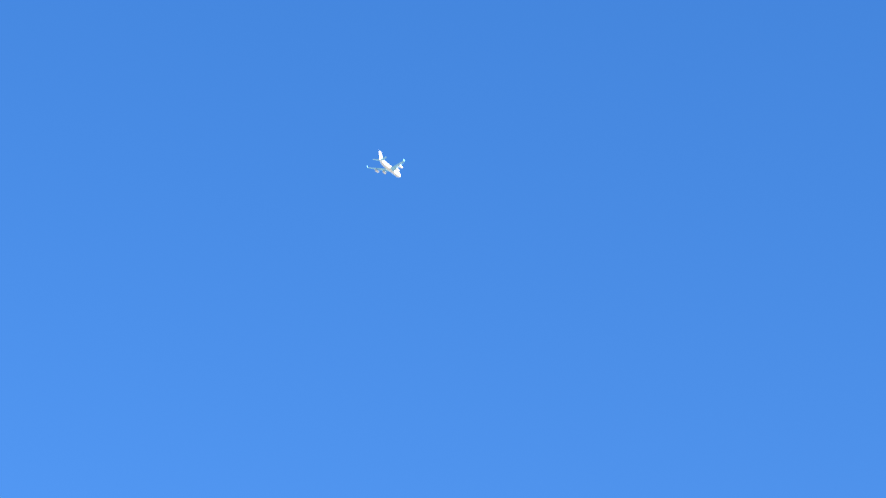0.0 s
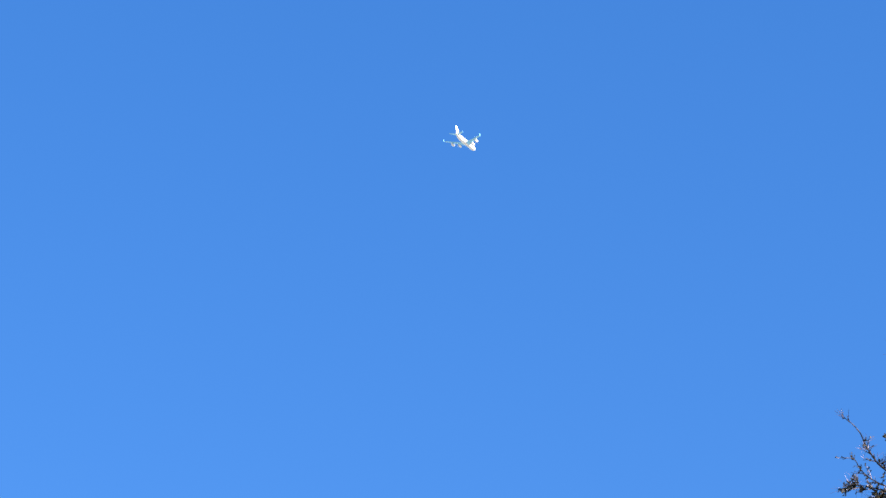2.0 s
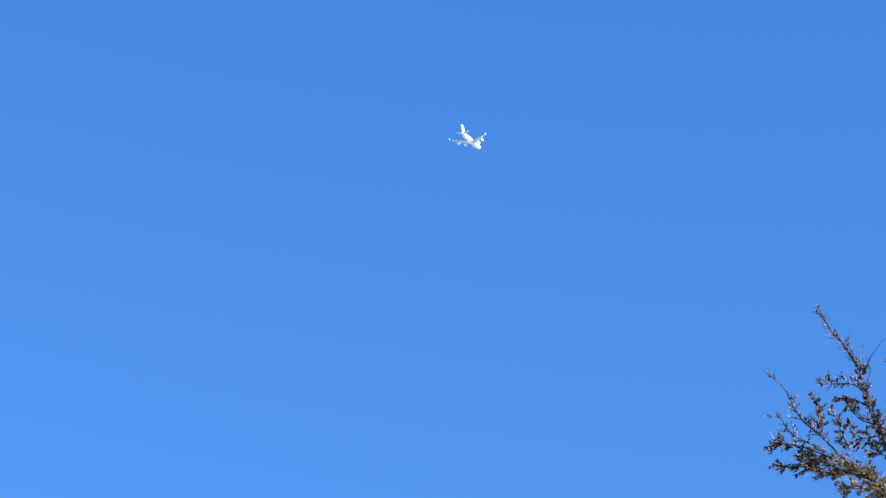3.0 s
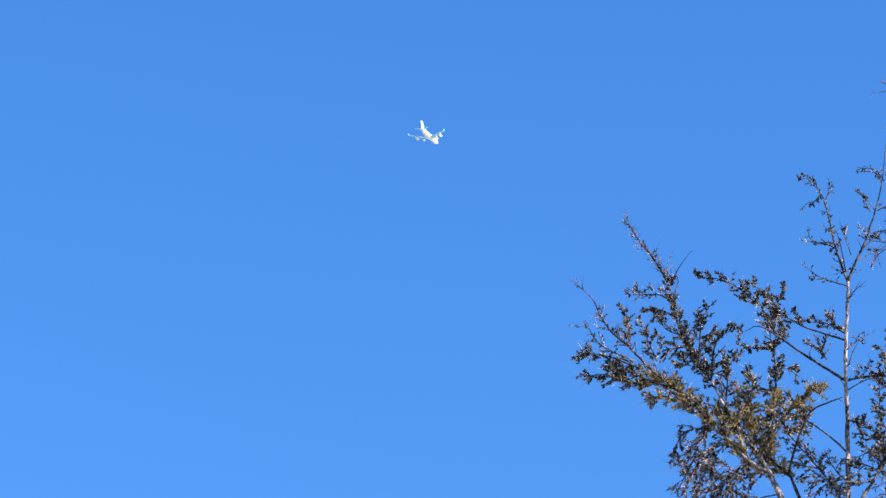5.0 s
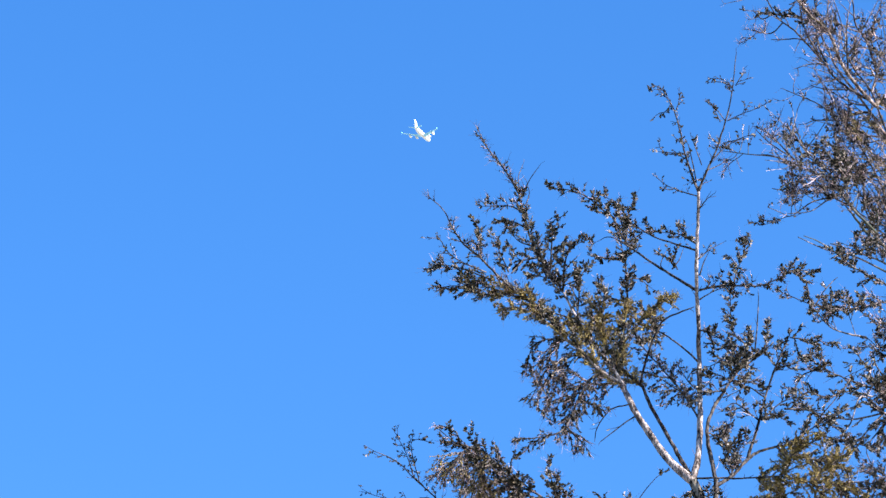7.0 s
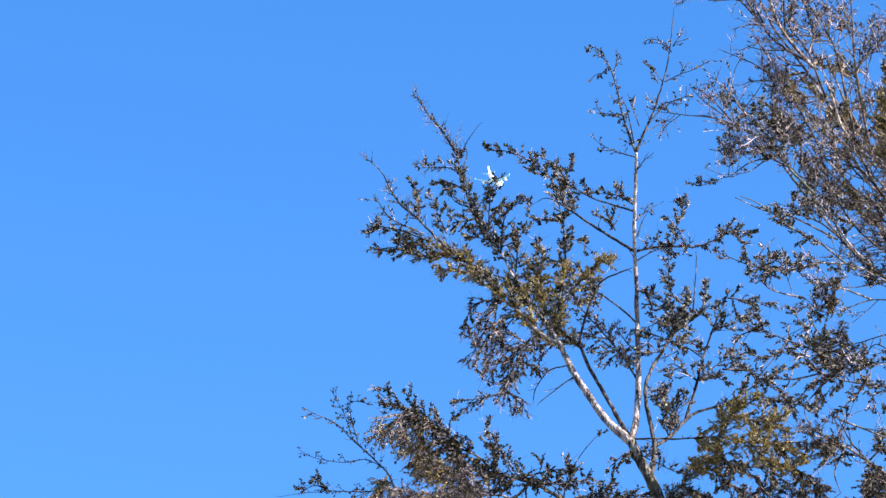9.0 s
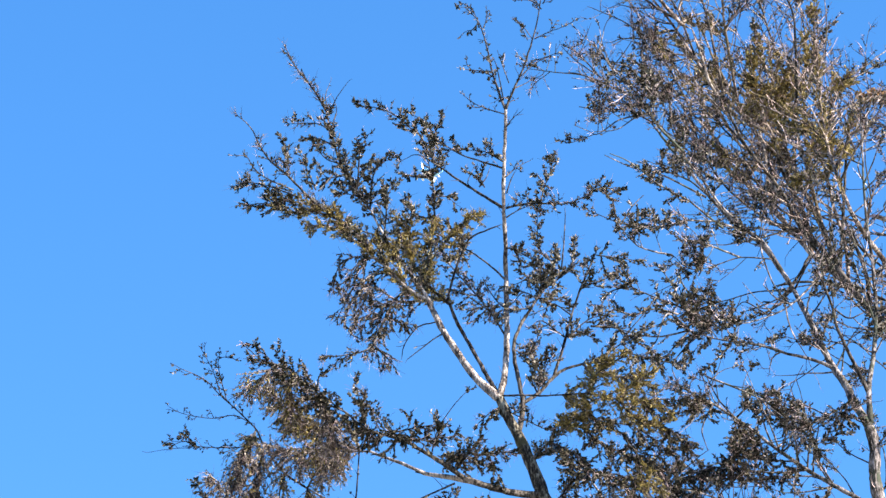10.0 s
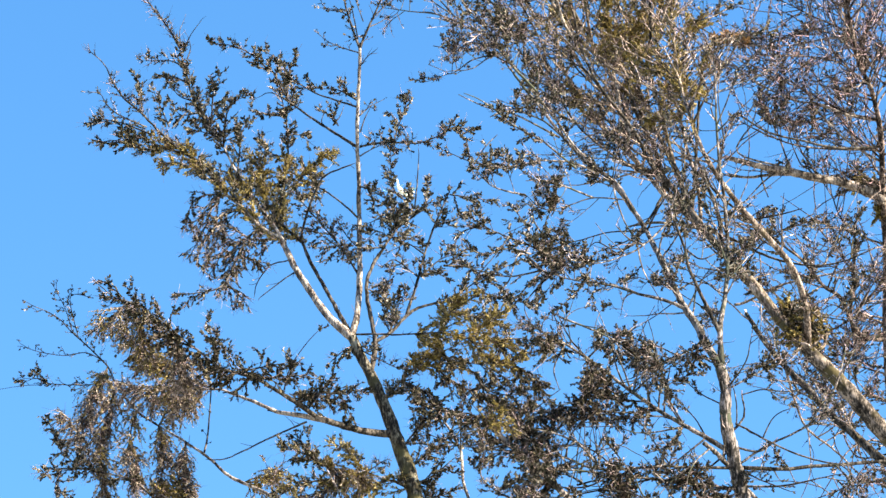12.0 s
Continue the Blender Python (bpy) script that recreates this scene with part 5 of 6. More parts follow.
    limb(g, "leafy", 0.0086, 0.0032, (-1.80, 0.24, 15.70), (-2.06, 0.29, 15.67), (-2.27, 0.32, 15.73), (-2.44, 0.35, 15.79))
    limb(g, "sparse", 0.0088, 0.0033, (-1.36, 0.44, 16.43), (-1.60, 0.29, 16.45), (-1.78, 0.17, 16.44), (-1.92, 0.09, 16.39))
    limb(g, "leafy", 0.0084, 0.0031, (-1.72, -0.36, 14.80), (-1.82, -0.46, 14.56), (-1.80, -0.56, 14.34))
    limb(g, "leafy", 0.0084, 0.0032, (-1.54, -0.22, 14.75), (-1.51, -0.30, 14.55), (-1.61, -0.38, 14.37))
    limb(g, "leafy", 0.0084, 0.0032, (-1.36, -0.08, 14.68), (-1.31, 0.05, 14.48), (-1.35, 0.15, 14.34))
    limb(g, "sparse", 0.0084, 0.0032, (-1.19, -0.07, 14.54), (-1.07, -0.14, 14.63), (-0.91, -0.22, 14.69))
    limb(g, "sparse", 0.0086, 0.0032, (-0.72, 0.17, 15.34), (-0.58, 0.30, 15.64), (-0.47, 0.38, 15.83))
    limb(g, "sparse", 0.0085, 0.0032, (-0.50, -0.11, 14.55), (-0.37, -0.32, 14.69), (-0.34, -0.50, 14.84))
    limb(g, "leafy", 0.0084, 0.0032, (-0.46, -0.06, 13.94), (-0.28, -0.20, 13.78), (-0.10, -0.35, 13.63))
    limb(g, "sparse", 0.0105, 0.0042, (-0.42, -0.04, 13.80), (-0.16, -0.24, 13.72), (0.06, -0.41, 13.70), (0.21, -0.53, 13.69))
    limb(g, "leafy", 0.0084, 0.0042, (-0.50, -0.07, 14.07), (-0.69, 0.12, 13.96), (-0.84, 0.26, 13.89))
    limb(g, "dark", 0.0084, 0.0042, (-0.72, -0.14, 13.90), (-0.76, -0.07, 13.79), (-0.72, -0.01, 13.70))
    limb(g, "leafy", 0.0063, 0.0032, (-1.29, -0.52, 15.45), (-1.44, -0.37, 15.64), (-1.51, -0.30, 15.62))
    limb(g, "shaded", 0.0087, 0.0044, (-0.86, 0.42, 15.89), (-0.76, 0.45, 16.05), (-0.66, 0.47, 16.21))
    limb(g, "shaded", 0.0088, 0.0044, (-0.94, 0.57, 16.21), (-0.86, 0.43, 16.34), (-0.78, 0.32, 16.43))
    limb(g, "shaded", 0.0086, 0.0043, (-0.78, 0.27, 15.55), (-0.62, 0.35, 15.67), (-0.47, 0.41, 15.67))
    limb(g, "shaded", 0.0085, 0.0043, (-0.77, -0.24, 15.66), (-0.65, -0.21, 15.59), (-0.53, -0.18, 15.65))
    limb(g, "bare", 0.0088, 0.0044, (-1.18, 0.57, 16.65), (-1.17, 0.57, 16.50), (-1.09, 0.57, 16.25), (-0.97, 0.56, 16.08))
    limb(g, "bare", 0.0085, 0.0042, (-1.74, -0.20, 15.10), (-1.35, -0.11, 14.97), (-1.26, -0.07, 14.84))
    limb(g, "shaded", 0.0084, 0.0042, (-0.82, -0.07, 14.28), (-0.95, -0.17, 14.48), (-0.93, -0.25, 14.67))
    limb(g, "shaded", 0.0084, 0.0042, (-1.01, -0.07, 14.40), (-0.99, -0.13, 14.58), (-0.98, -0.18, 14.70))
    limb(g, "shaded", 0.0105, 0.0063, (-0.49, -0.07, 14.11), (-0.28, -0.07, 14.07), (-0.17, -0.06, 14.14))
    limb(g, "leafy", 0.0089, 0.0033, (-1.98, 0.26, 17.76), (-2.12, 0.14, 17.84), (-2.21, 0.05, 17.90), (-2.30, -0.00, 17.89))
    limb(g, "leafy", 0.0067, 0.0033, (-2.07, 0.14, 17.89), (-2.16, 0.08, 17.96), (-2.26, 0.02, 17.83))
    limb(g, "bristle", 0.0067, 0.0033, (-2.07, 0.23, 17.74), (-2.23, 0.36, 17.84), (-2.39, 0.50, 18.02), (-2.56, 0.64, 18.17), (-2.68, 0.74, 18.23))
    limb(g, "bristle", 0.0067, 0.0034, (-2.39, 0.50, 18.05), (-2.53, 0.44, 18.19), (-2.62, 0.40, 18.25), (-2.71, 0.37, 18.28))
    limb(g, "bristle", 0.0067, 0.0033, (-2.02, 0.30, 17.68), (-2.29, 0.20, 17.65), (-2.43, 0.14, 17.54), (-2.57, 0.09, 17.43))
    limb(g, "bristle", 0.0067, 0.0033, (-2.02, 0.32, 17.64), (-2.16, 0.23, 17.54), (-2.31, 0.12, 17.38), (-2.49, 0.00, 17.29))
    limb(g, "dark", 0.0104, 0.0042, (-1.49, -0.25, 13.84), (-1.63, -0.37, 13.97), (-1.80, -0.46, 14.02), (-1.97, -0.55, 14.02))
    limb(g, "dark", 0.0083, 0.0041, (-1.58, -0.23, 13.71), (-1.73, -0.15, 13.84), (-1.89, -0.08, 13.85))
    limb(g, "dark", 0.0083, 0.0041, (-1.83, -0.21, 13.72), (-1.94, -0.10, 13.68), (-2.10, 0.01, 13.72))
    limb(g, "dark", 0.0083, 0.0042, (-1.49, -0.38, 14.26), (-1.68, -0.25, 14.34), (-1.84, -0.13, 14.32))
    limb(g, "dark", 0.0084, 0.0042, (-1.54, -0.22, 14.75), (-1.41, -0.24, 14.86), (-1.24, -0.25, 14.90))
    limb(g, "dark", 0.0085, 0.0042, (-1.13, 0.03, 14.80), (-1.01, -0.09, 14.88), (-1.06, -0.16, 14.94))
    limb(g, "sparse", 0.0084, 0.0042, (-0.66, -0.07, 14.18), (-0.80, -0.11, 14.05), (-0.89, -0.13, 13.97))
    limb(g, "leafy", 0.0085, 0.0042, (-1.11, -0.45, 15.58), (-1.23, -0.44, 15.65), (-1.31, -0.44, 15.75))
    limb(g, "tan", 0.0132, 0.0066, (-0.94, 0.57, 16.21), (-1.12, 0.60, 16.54), (-1.28, 0.62, 16.77), (-1.45, 0.64, 16.96), (-1.58, 0.66, 17.19), (-1.72, 0.69, 17.43), (-1.91, 0.71, 17.72))
    limb(g, "leafy", 0.0086, 0.0032, (-1.80, 0.24, 15.70), (-1.95, 0.15, 15.50), (-2.09, 0.03, 15.25), (-2.27, -0.06, 15.16))
    limb(g, "leafy", 0.0084, 0.0031, (-1.74, -0.69, 15.29), (-1.91, -0.72, 15.13), (-2.05, -0.75, 14.93), (-2.01, -0.77, 14.76))
    limb(g, "sparse", 0.0083, 0.0042, (-1.49, -0.25, 13.84), (-1.48, -0.19, 14.00), (-1.39, -0.14, 14.12))
    limb(g, "dark", 0.0083, 0.0041, (-1.66, -0.23, 13.72), (-1.50, -0.25, 13.75), (-1.38, -0.28, 13.70))
    limb(g, "dark", 0.0083, 0.0042, (-1.73, -0.15, 13.88), (-1.56, -0.16, 13.95), (-1.48, -0.17, 14.06))
    limb(g, "sparse", 0.0089, 0.0033, (-1.55, 0.58, 17.02), (-1.73, 0.44, 17.10), (-1.87, 0.36, 17.12), (-2.01, 0.27, 17.13), (-2.15, 0.19, 17.13))
    limb(g, "leafy", 0.0066, 0.0033, (-0.94, 0.57, 16.21), (-1.12, 0.70, 16.17), (-1.29, 0.81, 16.15))
    limb(g, "dark", 0.0125, 0.0045, (-0.43, -0.05, 13.77), (-0.90, -0.12, 13.80), (-1.32, -0.20, 13.81), (-1.71, -0.30, 13.81), (-2.01, -0.40, 13.75))
    limb(g, "dark", 0.0083, 0.0042, (-1.32, -0.20, 13.81), (-1.47, -0.10, 14.02), (-1.62, 0.00, 14.17))
    limb(g, "dark", 0.0083, 0.0042, (-1.11, -0.16, 13.80), (-1.51, -0.30, 13.65), (-1.83, -0.40, 13.55), (-2.11, -0.50, 13.54))
    limb(g, "dark", 0.0083, 0.0042, (-0.90, -0.12, 13.80), (-0.84, -0.20, 13.85), (-0.75, -0.25, 13.76), (-0.67, -0.30, 13.64))
    limb(g, "dark", 0.0083, 0.0042, (-1.71, -0.30, 13.81), (-1.80, -0.20, 14.00), (-1.93, -0.10, 14.09))
    limb(g, "leafy", 0.0083, 0.0042, (-1.51, -0.30, 13.65), (-1.31, -0.40, 13.59), (-1.16, -0.50, 13.49))
    end_tree(g)


def leaning_tree():
    g = begin_tree(8.0, 30.5, BARK_SHADED, BARK_TAN, BARK_DARK_AND_SHADED, TWIG_TAN, 0.0036, 0.06, C_BOUGHS, "large leaning tree with tan bark and olive brown crown", C_GAPS, 0.0122, -0.3)
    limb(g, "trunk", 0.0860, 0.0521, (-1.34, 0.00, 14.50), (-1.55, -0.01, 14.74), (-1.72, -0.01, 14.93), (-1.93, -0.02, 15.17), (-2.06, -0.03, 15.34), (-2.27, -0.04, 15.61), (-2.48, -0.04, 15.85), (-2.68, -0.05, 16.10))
    limb(g, "bare", 0.0526, 0.0343, (-2.68, -0.05, 16.10), (-2.84, -0.01, 16.37), (-2.98, 0.03, 16.59), (-3.11, 0.07, 16.79))
    limb(g, "bare", 0.0347, 0.0162, (-3.11, 0.07, 16.79), (-3.25, 0.26, 17.09), (-3.38, 0.43, 17.36), (-3.50, 0.56, 17.56), (-3.59, 0.70, 17.78), (-3.67, 0.81, 17.97))
    limb(g, "needle", 0.0217, 0.0093, (-3.67, 0.81, 17.97), (-3.76, 0.95, 18.26), (-3.76, 1.17, 18.76), (-3.82, 1.36, 19.20))
    limb(g, "needle", 0.0160, 0.0079, (-3.82, 1.36, 19.20), (-4.00, 1.22, 19.45), (-4.15, 1.11, 19.67), (-4.25, 1.00, 19.88))
    limb(g, "shaded", 0.0301, 0.0181, (-3.15, 0.10, 16.85), (-3.33, 0.16, 17.19), (-3.44, 0.23, 17.62), (-3.56, 0.28, 17.97))
    limb(g, "needle", 0.0184, 0.0075, (-3.56, 0.28, 17.97), (-3.64, 0.49, 18.40), (-3.69, 0.70, 18.84), (-3.69, 0.94, 19.36), (-3.66, 1.22, 19.96))
    limb(g, "bare", 0.0297, 0.0178, (-2.48, -0.04, 15.85), (-2.53, -0.29, 16.14), (-2.66, -0.51, 16.38), (-2.96, -0.77, 16.60), (-3.11, -0.90, 16.71), (-3.28, -1.07, 16.85), (-3.43, -1.24, 17.01))
    limb(g, "needle", 0.0175, 0.0072, (-3.43, -1.24, 17.01), (-3.48, -1.09, 17.34), (-3.53, -0.89, 17.81), (-3.53, -0.64, 18.42), (-3.49, -0.35, 19.12))
    limb(g, "shaded", 0.0274, 0.0152, (-3.35, 0.37, 17.28), (-3.46, 0.33, 17.51), (-3.69, 0.29, 17.65), (-3.88, 0.26, 17.68))
    limb(g, "fine", 0.0117, 0.0047, (-3.46, 0.33, 17.51), (-3.69, 0.54, 18.04), (-3.91, 0.65, 18.26), (-4.07, 0.81, 18.67))
    limb(g, "fine", 0.0119, 0.0047, (-3.59, 0.70, 17.78), (-3.93, 0.60, 17.96), (-4.22, 0.50, 18.18), (-4.41, 0.39, 18.49), (-4.50, 0.29, 18.81))
    limb(g, "sparse", 0.0095, 0.0047, (-4.22, 0.50, 18.18), (-4.49, 0.56, 18.42), (-4.61, 0.63, 18.78), (-4.62, 0.69, 19.14))
    limb(g, "needle", 0.0126, 0.0063, (-3.76, 1.17, 18.76), (-3.97, 1.17, 18.92), (-4.11, 1.17, 19.20), (-4.20, 1.18, 19.42))
    limb(g, "needle", 0.0124, 0.0062, (-3.64, 0.49, 18.40), (-3.89, 0.26, 18.59), (-4.05, 0.09, 18.76))
    limb(g, "fine", 0.0095, 0.0048, (-4.50, 0.29, 18.81), (-4.62, 0.42, 19.21), (-4.75, 0.52, 19.49))
    limb(g, "needle", 0.0119, 0.0059, (-3.53, -0.89, 17.81), (-3.66, -0.77, 18.08), (-3.67, -0.63, 18.42))
    limb(g, "needle", 0.0117, 0.0059, (-3.48, -1.09, 17.34), (-3.36, -1.10, 17.59), (-3.23, -1.11, 17.80))
    limb(g, "needle", 0.0123, 0.0061, (-3.56, 0.28, 17.97), (-3.49, 0.24, 18.21), (-3.34, 0.19, 18.40))
    limb(g, "shaded", 0.0453, 0.0181, (-1.36, -0.00, 14.52), (-1.62, 0.28, 14.91), (-1.85, 0.47, 15.12), (-1.99, 0.65, 15.39), (-2.17, 0.84, 15.68), (-2.31, 1.03, 15.99), (-2.46, 1.20, 16.28), (-2.60, 1.41, 16.63), (-2.70, 1.58, 16.95))
    limb(g, "moss", 0.0183, 0.0092, (-2.68, -0.05, 16.10), (-2.52, -0.08, 16.06), (-2.40, -0.11, 15.97))
    limb(g, "moss", 0.0138, 0.0069, (-2.84, -0.01, 16.37), (-2.71, 0.10, 16.27), (-2.56, 0.18, 16.26))
    limb(g, "moss", 0.0137, 0.0069, (-2.48, -0.04, 15.85), (-2.39, -0.06, 15.95), (-2.30, -0.07, 15.99))
    limb(g, "bare", 0.0121, 0.0061, (-3.25, 0.26, 17.09), (-2.99, 0.20, 16.96), (-2.77, 0.16, 16.81), (-2.55, 0.11, 16.71), (-2.32, 0.07, 16.67), (-2.10, 0.02, 16.70), (-1.89, -0.03, 16.78))
    limb(g, "bare", 0.0125, 0.0063, (-2.80, 1.58, 17.03), (-2.70, 1.56, 17.05), (-2.46, 1.50, 17.16), (-2.22, 1.45, 17.22), (-1.98, 1.40, 17.25), (-1.84, 1.37, 17.29))
    limb(g, "sparse", 0.0092, 0.0046, (-2.68, -0.05, 16.10), (-2.58, -0.17, 16.17), (-2.42, -0.30, 16.04), (-2.18, -0.48, 15.90))
    limb(g, "sparse", 0.0092, 0.0046, (-2.98, 0.03, 16.59), (-2.80, -0.08, 16.80), (-2.58, -0.17, 16.91), (-2.40, -0.25, 16.98))
    limb(g, "leafy", 0.0092, 0.0046, (-2.80, -0.08, 16.80), (-2.90, -0.17, 16.96), (-2.81, -0.22, 17.03))
    limb(g, "leafy", 0.0092, 0.0046, (-2.90, -0.17, 16.96), (-2.69, -0.33, 16.93), (-2.53, -0.46, 16.92))
    limb(g, "bare", 0.0166, 0.0071, (-3.84, 0.30, 18.54), (-4.11, 0.33, 18.82), (-4.29, 0.34, 19.05), (-4.46, 0.37, 19.39), (-4.64, 0.39, 19.73), (-4.82, 0.41, 20.02), (-4.90, 0.43, 20.26))
    limb(g, "fine", 0.0119, 0.0048, (-4.20, 0.34, 18.99), (-4.31, 0.28, 19.67), (-4.40, 0.25, 19.93), (-4.49, 0.23, 20.19))
    limb(g, "fine", 0.0143, 0.0048, (-4.07, 0.32, 18.76), (-4.18, -0.07, 19.09), (-4.24, -0.30, 19.27), (-4.27, -0.54, 19.46), (-4.30, -0.77, 19.65))
    limb(g, "fine", 0.0096, 0.0048, (-4.42, 0.36, 19.33), (-4.57, 0.13, 19.63), (-4.72, -0.00, 19.78), (-4.82, -0.13, 19.92))
    limb(g, "fine", 0.0096, 0.0036, (-4.29, 0.34, 19.05), (-4.51, 0.50, 19.08), (-4.69, 0.62, 19.12))
    limb(g, "fine", 0.0116, 0.0046, (-3.72, -0.66, 18.35), (-3.76, -1.06, 18.83), (-3.84, -1.21, 19.01), (-3.92, -1.40, 19.21))
    limb(g, "fine", 0.0098, 0.0049, (-3.60, 1.08, 19.63), (-3.74, 0.97, 20.13), (-3.80, 0.92, 20.39))
    limb(g, "shaded", 0.0215, 0.0123, (-3.50, 0.56, 17.56), (-3.57, 0.42, 17.88), (-3.74, 0.28, 18.18), (-3.81, 0.17, 18.44))
    limb(g, "bare", 0.0182, 0.0091, (-3.25, 0.26, 17.09), (-3.25, 0.31, 17.51), (-3.32, 0.36, 17.90), (-3.37, 0.40, 18.30), (-3.44, 0.45, 18.70))
    limb(g, "shaded", 0.0183, 0.0092, (-3.38, 0.43, 17.36), (-3.65, 0.22, 17.67), (-3.80, 0.07, 17.90), (-4.10, -0.15, 18.20), (-4.24, -0.30, 18.43))
    limb(g, "bare", 0.0186, 0.0093, (-3.67, 0.81, 17.97), (-3.94, 1.15, 18.53), (-4.17, 1.54, 19.23), (-4.20, 1.81, 19.78))
    limb(g, "shaded", 0.0151, 0.0091, (-3.33, 0.16, 17.19), (-3.30, 0.08, 17.55), (-3.27, -0.00, 17.92), (-3.24, -0.08, 18.25), (-3.18, -0.16, 18.59))
    limb(g, "bare", 0.0152, 0.0091, (-3.44, 0.23, 17.62), (-3.53, 0.28, 18.18), (-3.60, 0.33, 18.63), (-3.57, 0.38, 19.10))
    limb(g, "shaded", 0.0180, 0.0090, (-3.11, 0.07, 16.79), (-3.13, 0.10, 17.14), (-3.24, 0.15, 17.58), (-3.30, 0.18, 17.86))
    limb(g, "needle", 0.0123, 0.0061, (-3.81, 0.17, 18.44), (-3.93, 0.08, 18.65), (-3.98, -0.01, 18.87))
    limb(g, "needle", 0.0121, 0.0061, (-4.10, -0.15, 18.20), (-4.22, -0.08, 18.40), (-4.35, -0.02, 18.48))
    limb(g, "bristle", 0.0168, 0.0060, (-4.52, 0.21, 19.54), (-4.58, 0.15, 19.56), (-4.81, -0.08, 19.73), (-4.94, -0.31, 19.92), (-5.04, -0.41, 19.99), (-5.11, -0.47, 20.01), (-5.26, -0.63, 20.11), (-5.36, -0.72, 20.16), (-5.44, -0.82, 20.23))
    limb(g, "bristle", 0.0120, 0.0048, (-4.58, 0.15, 19.56), (-4.74, 0.18, 19.69), (-4.88, 0.21, 19.84), (-4.94, 0.22, 19.96), (-5.08, 0.25, 20.17), (-5.19, 0.28, 20.33), (-5.33, 0.30, 20.48), (-5.42, 0.33, 20.70), (-5.49, 0.35, 20.86))
    limb(g, "bristle", 0.0096, 0.0036, (-4.92, 0.22, 19.93), (-5.01, 0.09, 20.11), (-5.03, -0.04, 20.30), (-5.05, -0.17, 20.50), (-5.05, -0.28, 20.66))
    limb(g, "bristle", 0.0096, 0.0036, (-4.99, 0.23, 20.05), (-5.11, 0.13, 20.24), (-5.15, 0.05, 20.41), (-5.15, -0.06, 20.63))
    limb(g, "bristle", 0.0083, 0.0036, (-4.99, -0.34, 19.93), (-4.95, -0.22, 20.19), (-4.92, -0.09, 20.50))
    limb(g, "bristle", 0.0120, 0.0048, (-4.50, 0.25, 19.87), (-4.57, 0.30, 20.23), (-4.66, 0.32, 20.42), (-4.67, 0.35, 20.66), (-4.73, 0.38, 20.91))
    limb(g, "bare", 0.0095, 0.0048, (-4.78, -0.04, 19.72), (-4.79, -0.14, 19.91), (-4.79, -0.19, 20.02))
    limb(g, "bristle", 0.0083, 0.0035, (-5.26, -0.63, 20.11), (-5.49, -0.55, 20.16), (-5.63, -0.51, 20.17), (-5.75, -0.47, 20.23))
    limb(g, "bristle", 0.0072, 0.0036, (-5.08, 0.25, 20.17), (-5.14, 0.32, 20.27), (-5.28, 0.43, 20.33), (-5.37, 0.50, 20.37))
    limb(g, "bristle", 0.0073, 0.0036, (-5.28, 0.30, 20.42), (-5.38, 0.38, 20.36), (-5.54, 0.49, 20.46))
    limb(g, "bristle", 0.0073, 0.0036, (-5.35, 0.31, 20.52), (-5.45, 0.36, 20.49), (-5.51, 0.40, 20.58))
    limb(g, "bristle", 0.0084, 0.0036, (-4.56, 0.45, 19.38), (-4.68, 0.42, 19.44), (-4.83, 0.38, 19.53), (-4.97, 0.33, 19.61), (-5.12, 0.29, 19.67), (-5.28, 0.25, 19.72))
    limb(g, "bristle", 0.0072, 0.0036, (-4.80, 0.38, 19.50), (-5.02, 0.41, 19.52), (-5.11, 0.42, 19.49))
    limb(g, "bristle", 0.0072, 0.0036, (-4.74, 0.18, 19.69), (-4.93, 0.20, 19.70), (-5.05, 0.22, 19.74))
    limb(g, "bristle", 0.0072, 0.0036, (-4.94, 0.22, 19.96), (-5.07, 0.15, 19.92), (-5.20, 0.07, 19.83))
    limb(g, "bristle", 0.0073, 0.0036, (-4.57, 0.30, 20.23), (-4.48, 0.36, 20.50), (-4.42, 0.42, 20.70))
    limb(g, "bristle", 0.0073, 0.0036, (-4.66, 0.32, 20.39), (-4.78, 0.32, 20.41), (-4.85, 0.32, 20.47))
    limb(g, "dark", 0.0120, 0.0048, (-4.51, 0.40, 19.18), (-4.65, 0.41, 19.08), (-4.75, 0.41, 18.97), (-4.84, 0.41, 19.02))
    limb(g, "needle", 0.0120, 0.0048, (-4.50, 0.37, 19.50), (-4.58, 0.42, 19.61), (-4.67, 0.45, 19.60))
    limb(g, "tuft", 0.0098, 0.0049, (-3.82, 1.36, 19.20), (-3.84, 1.32, 19.40), (-3.89, 1.28, 19.60), (-3.86, 1.24, 19.81))
    limb(g, "tuft", 0.0098, 0.0049, (-3.82, 1.36, 19.20), (-3.72, 1.46, 19.53), (-3.72, 1.55, 19.87))
    limb(g, "tuft", 0.0097, 0.0049, (-3.97, 1.17, 18.92), (-4.11, 1.25, 19.13), (-4.17, 1.31, 19.33))
    limb(g, "tuft", 0.0097, 0.0048, (-3.94, 1.15, 18.53), (-4.11, 1.30, 18.77), (-4.29, 1.42, 18.91), (-4.41, 1.49, 19.01))
    limb(g, "tuft", 0.0071, 0.0047, (-3.81, 0.17, 18.44), (-3.78, 0.16, 18.27), (-3.59, 0.15, 18.19))
    limb(g, "tan", 0.0142, 0.0071, (-3.57, 0.45, 17.81), (-3.65, 0.42, 17.82), (-3.79, 0.35, 17.88), (-3.84, 0.32, 17.95))
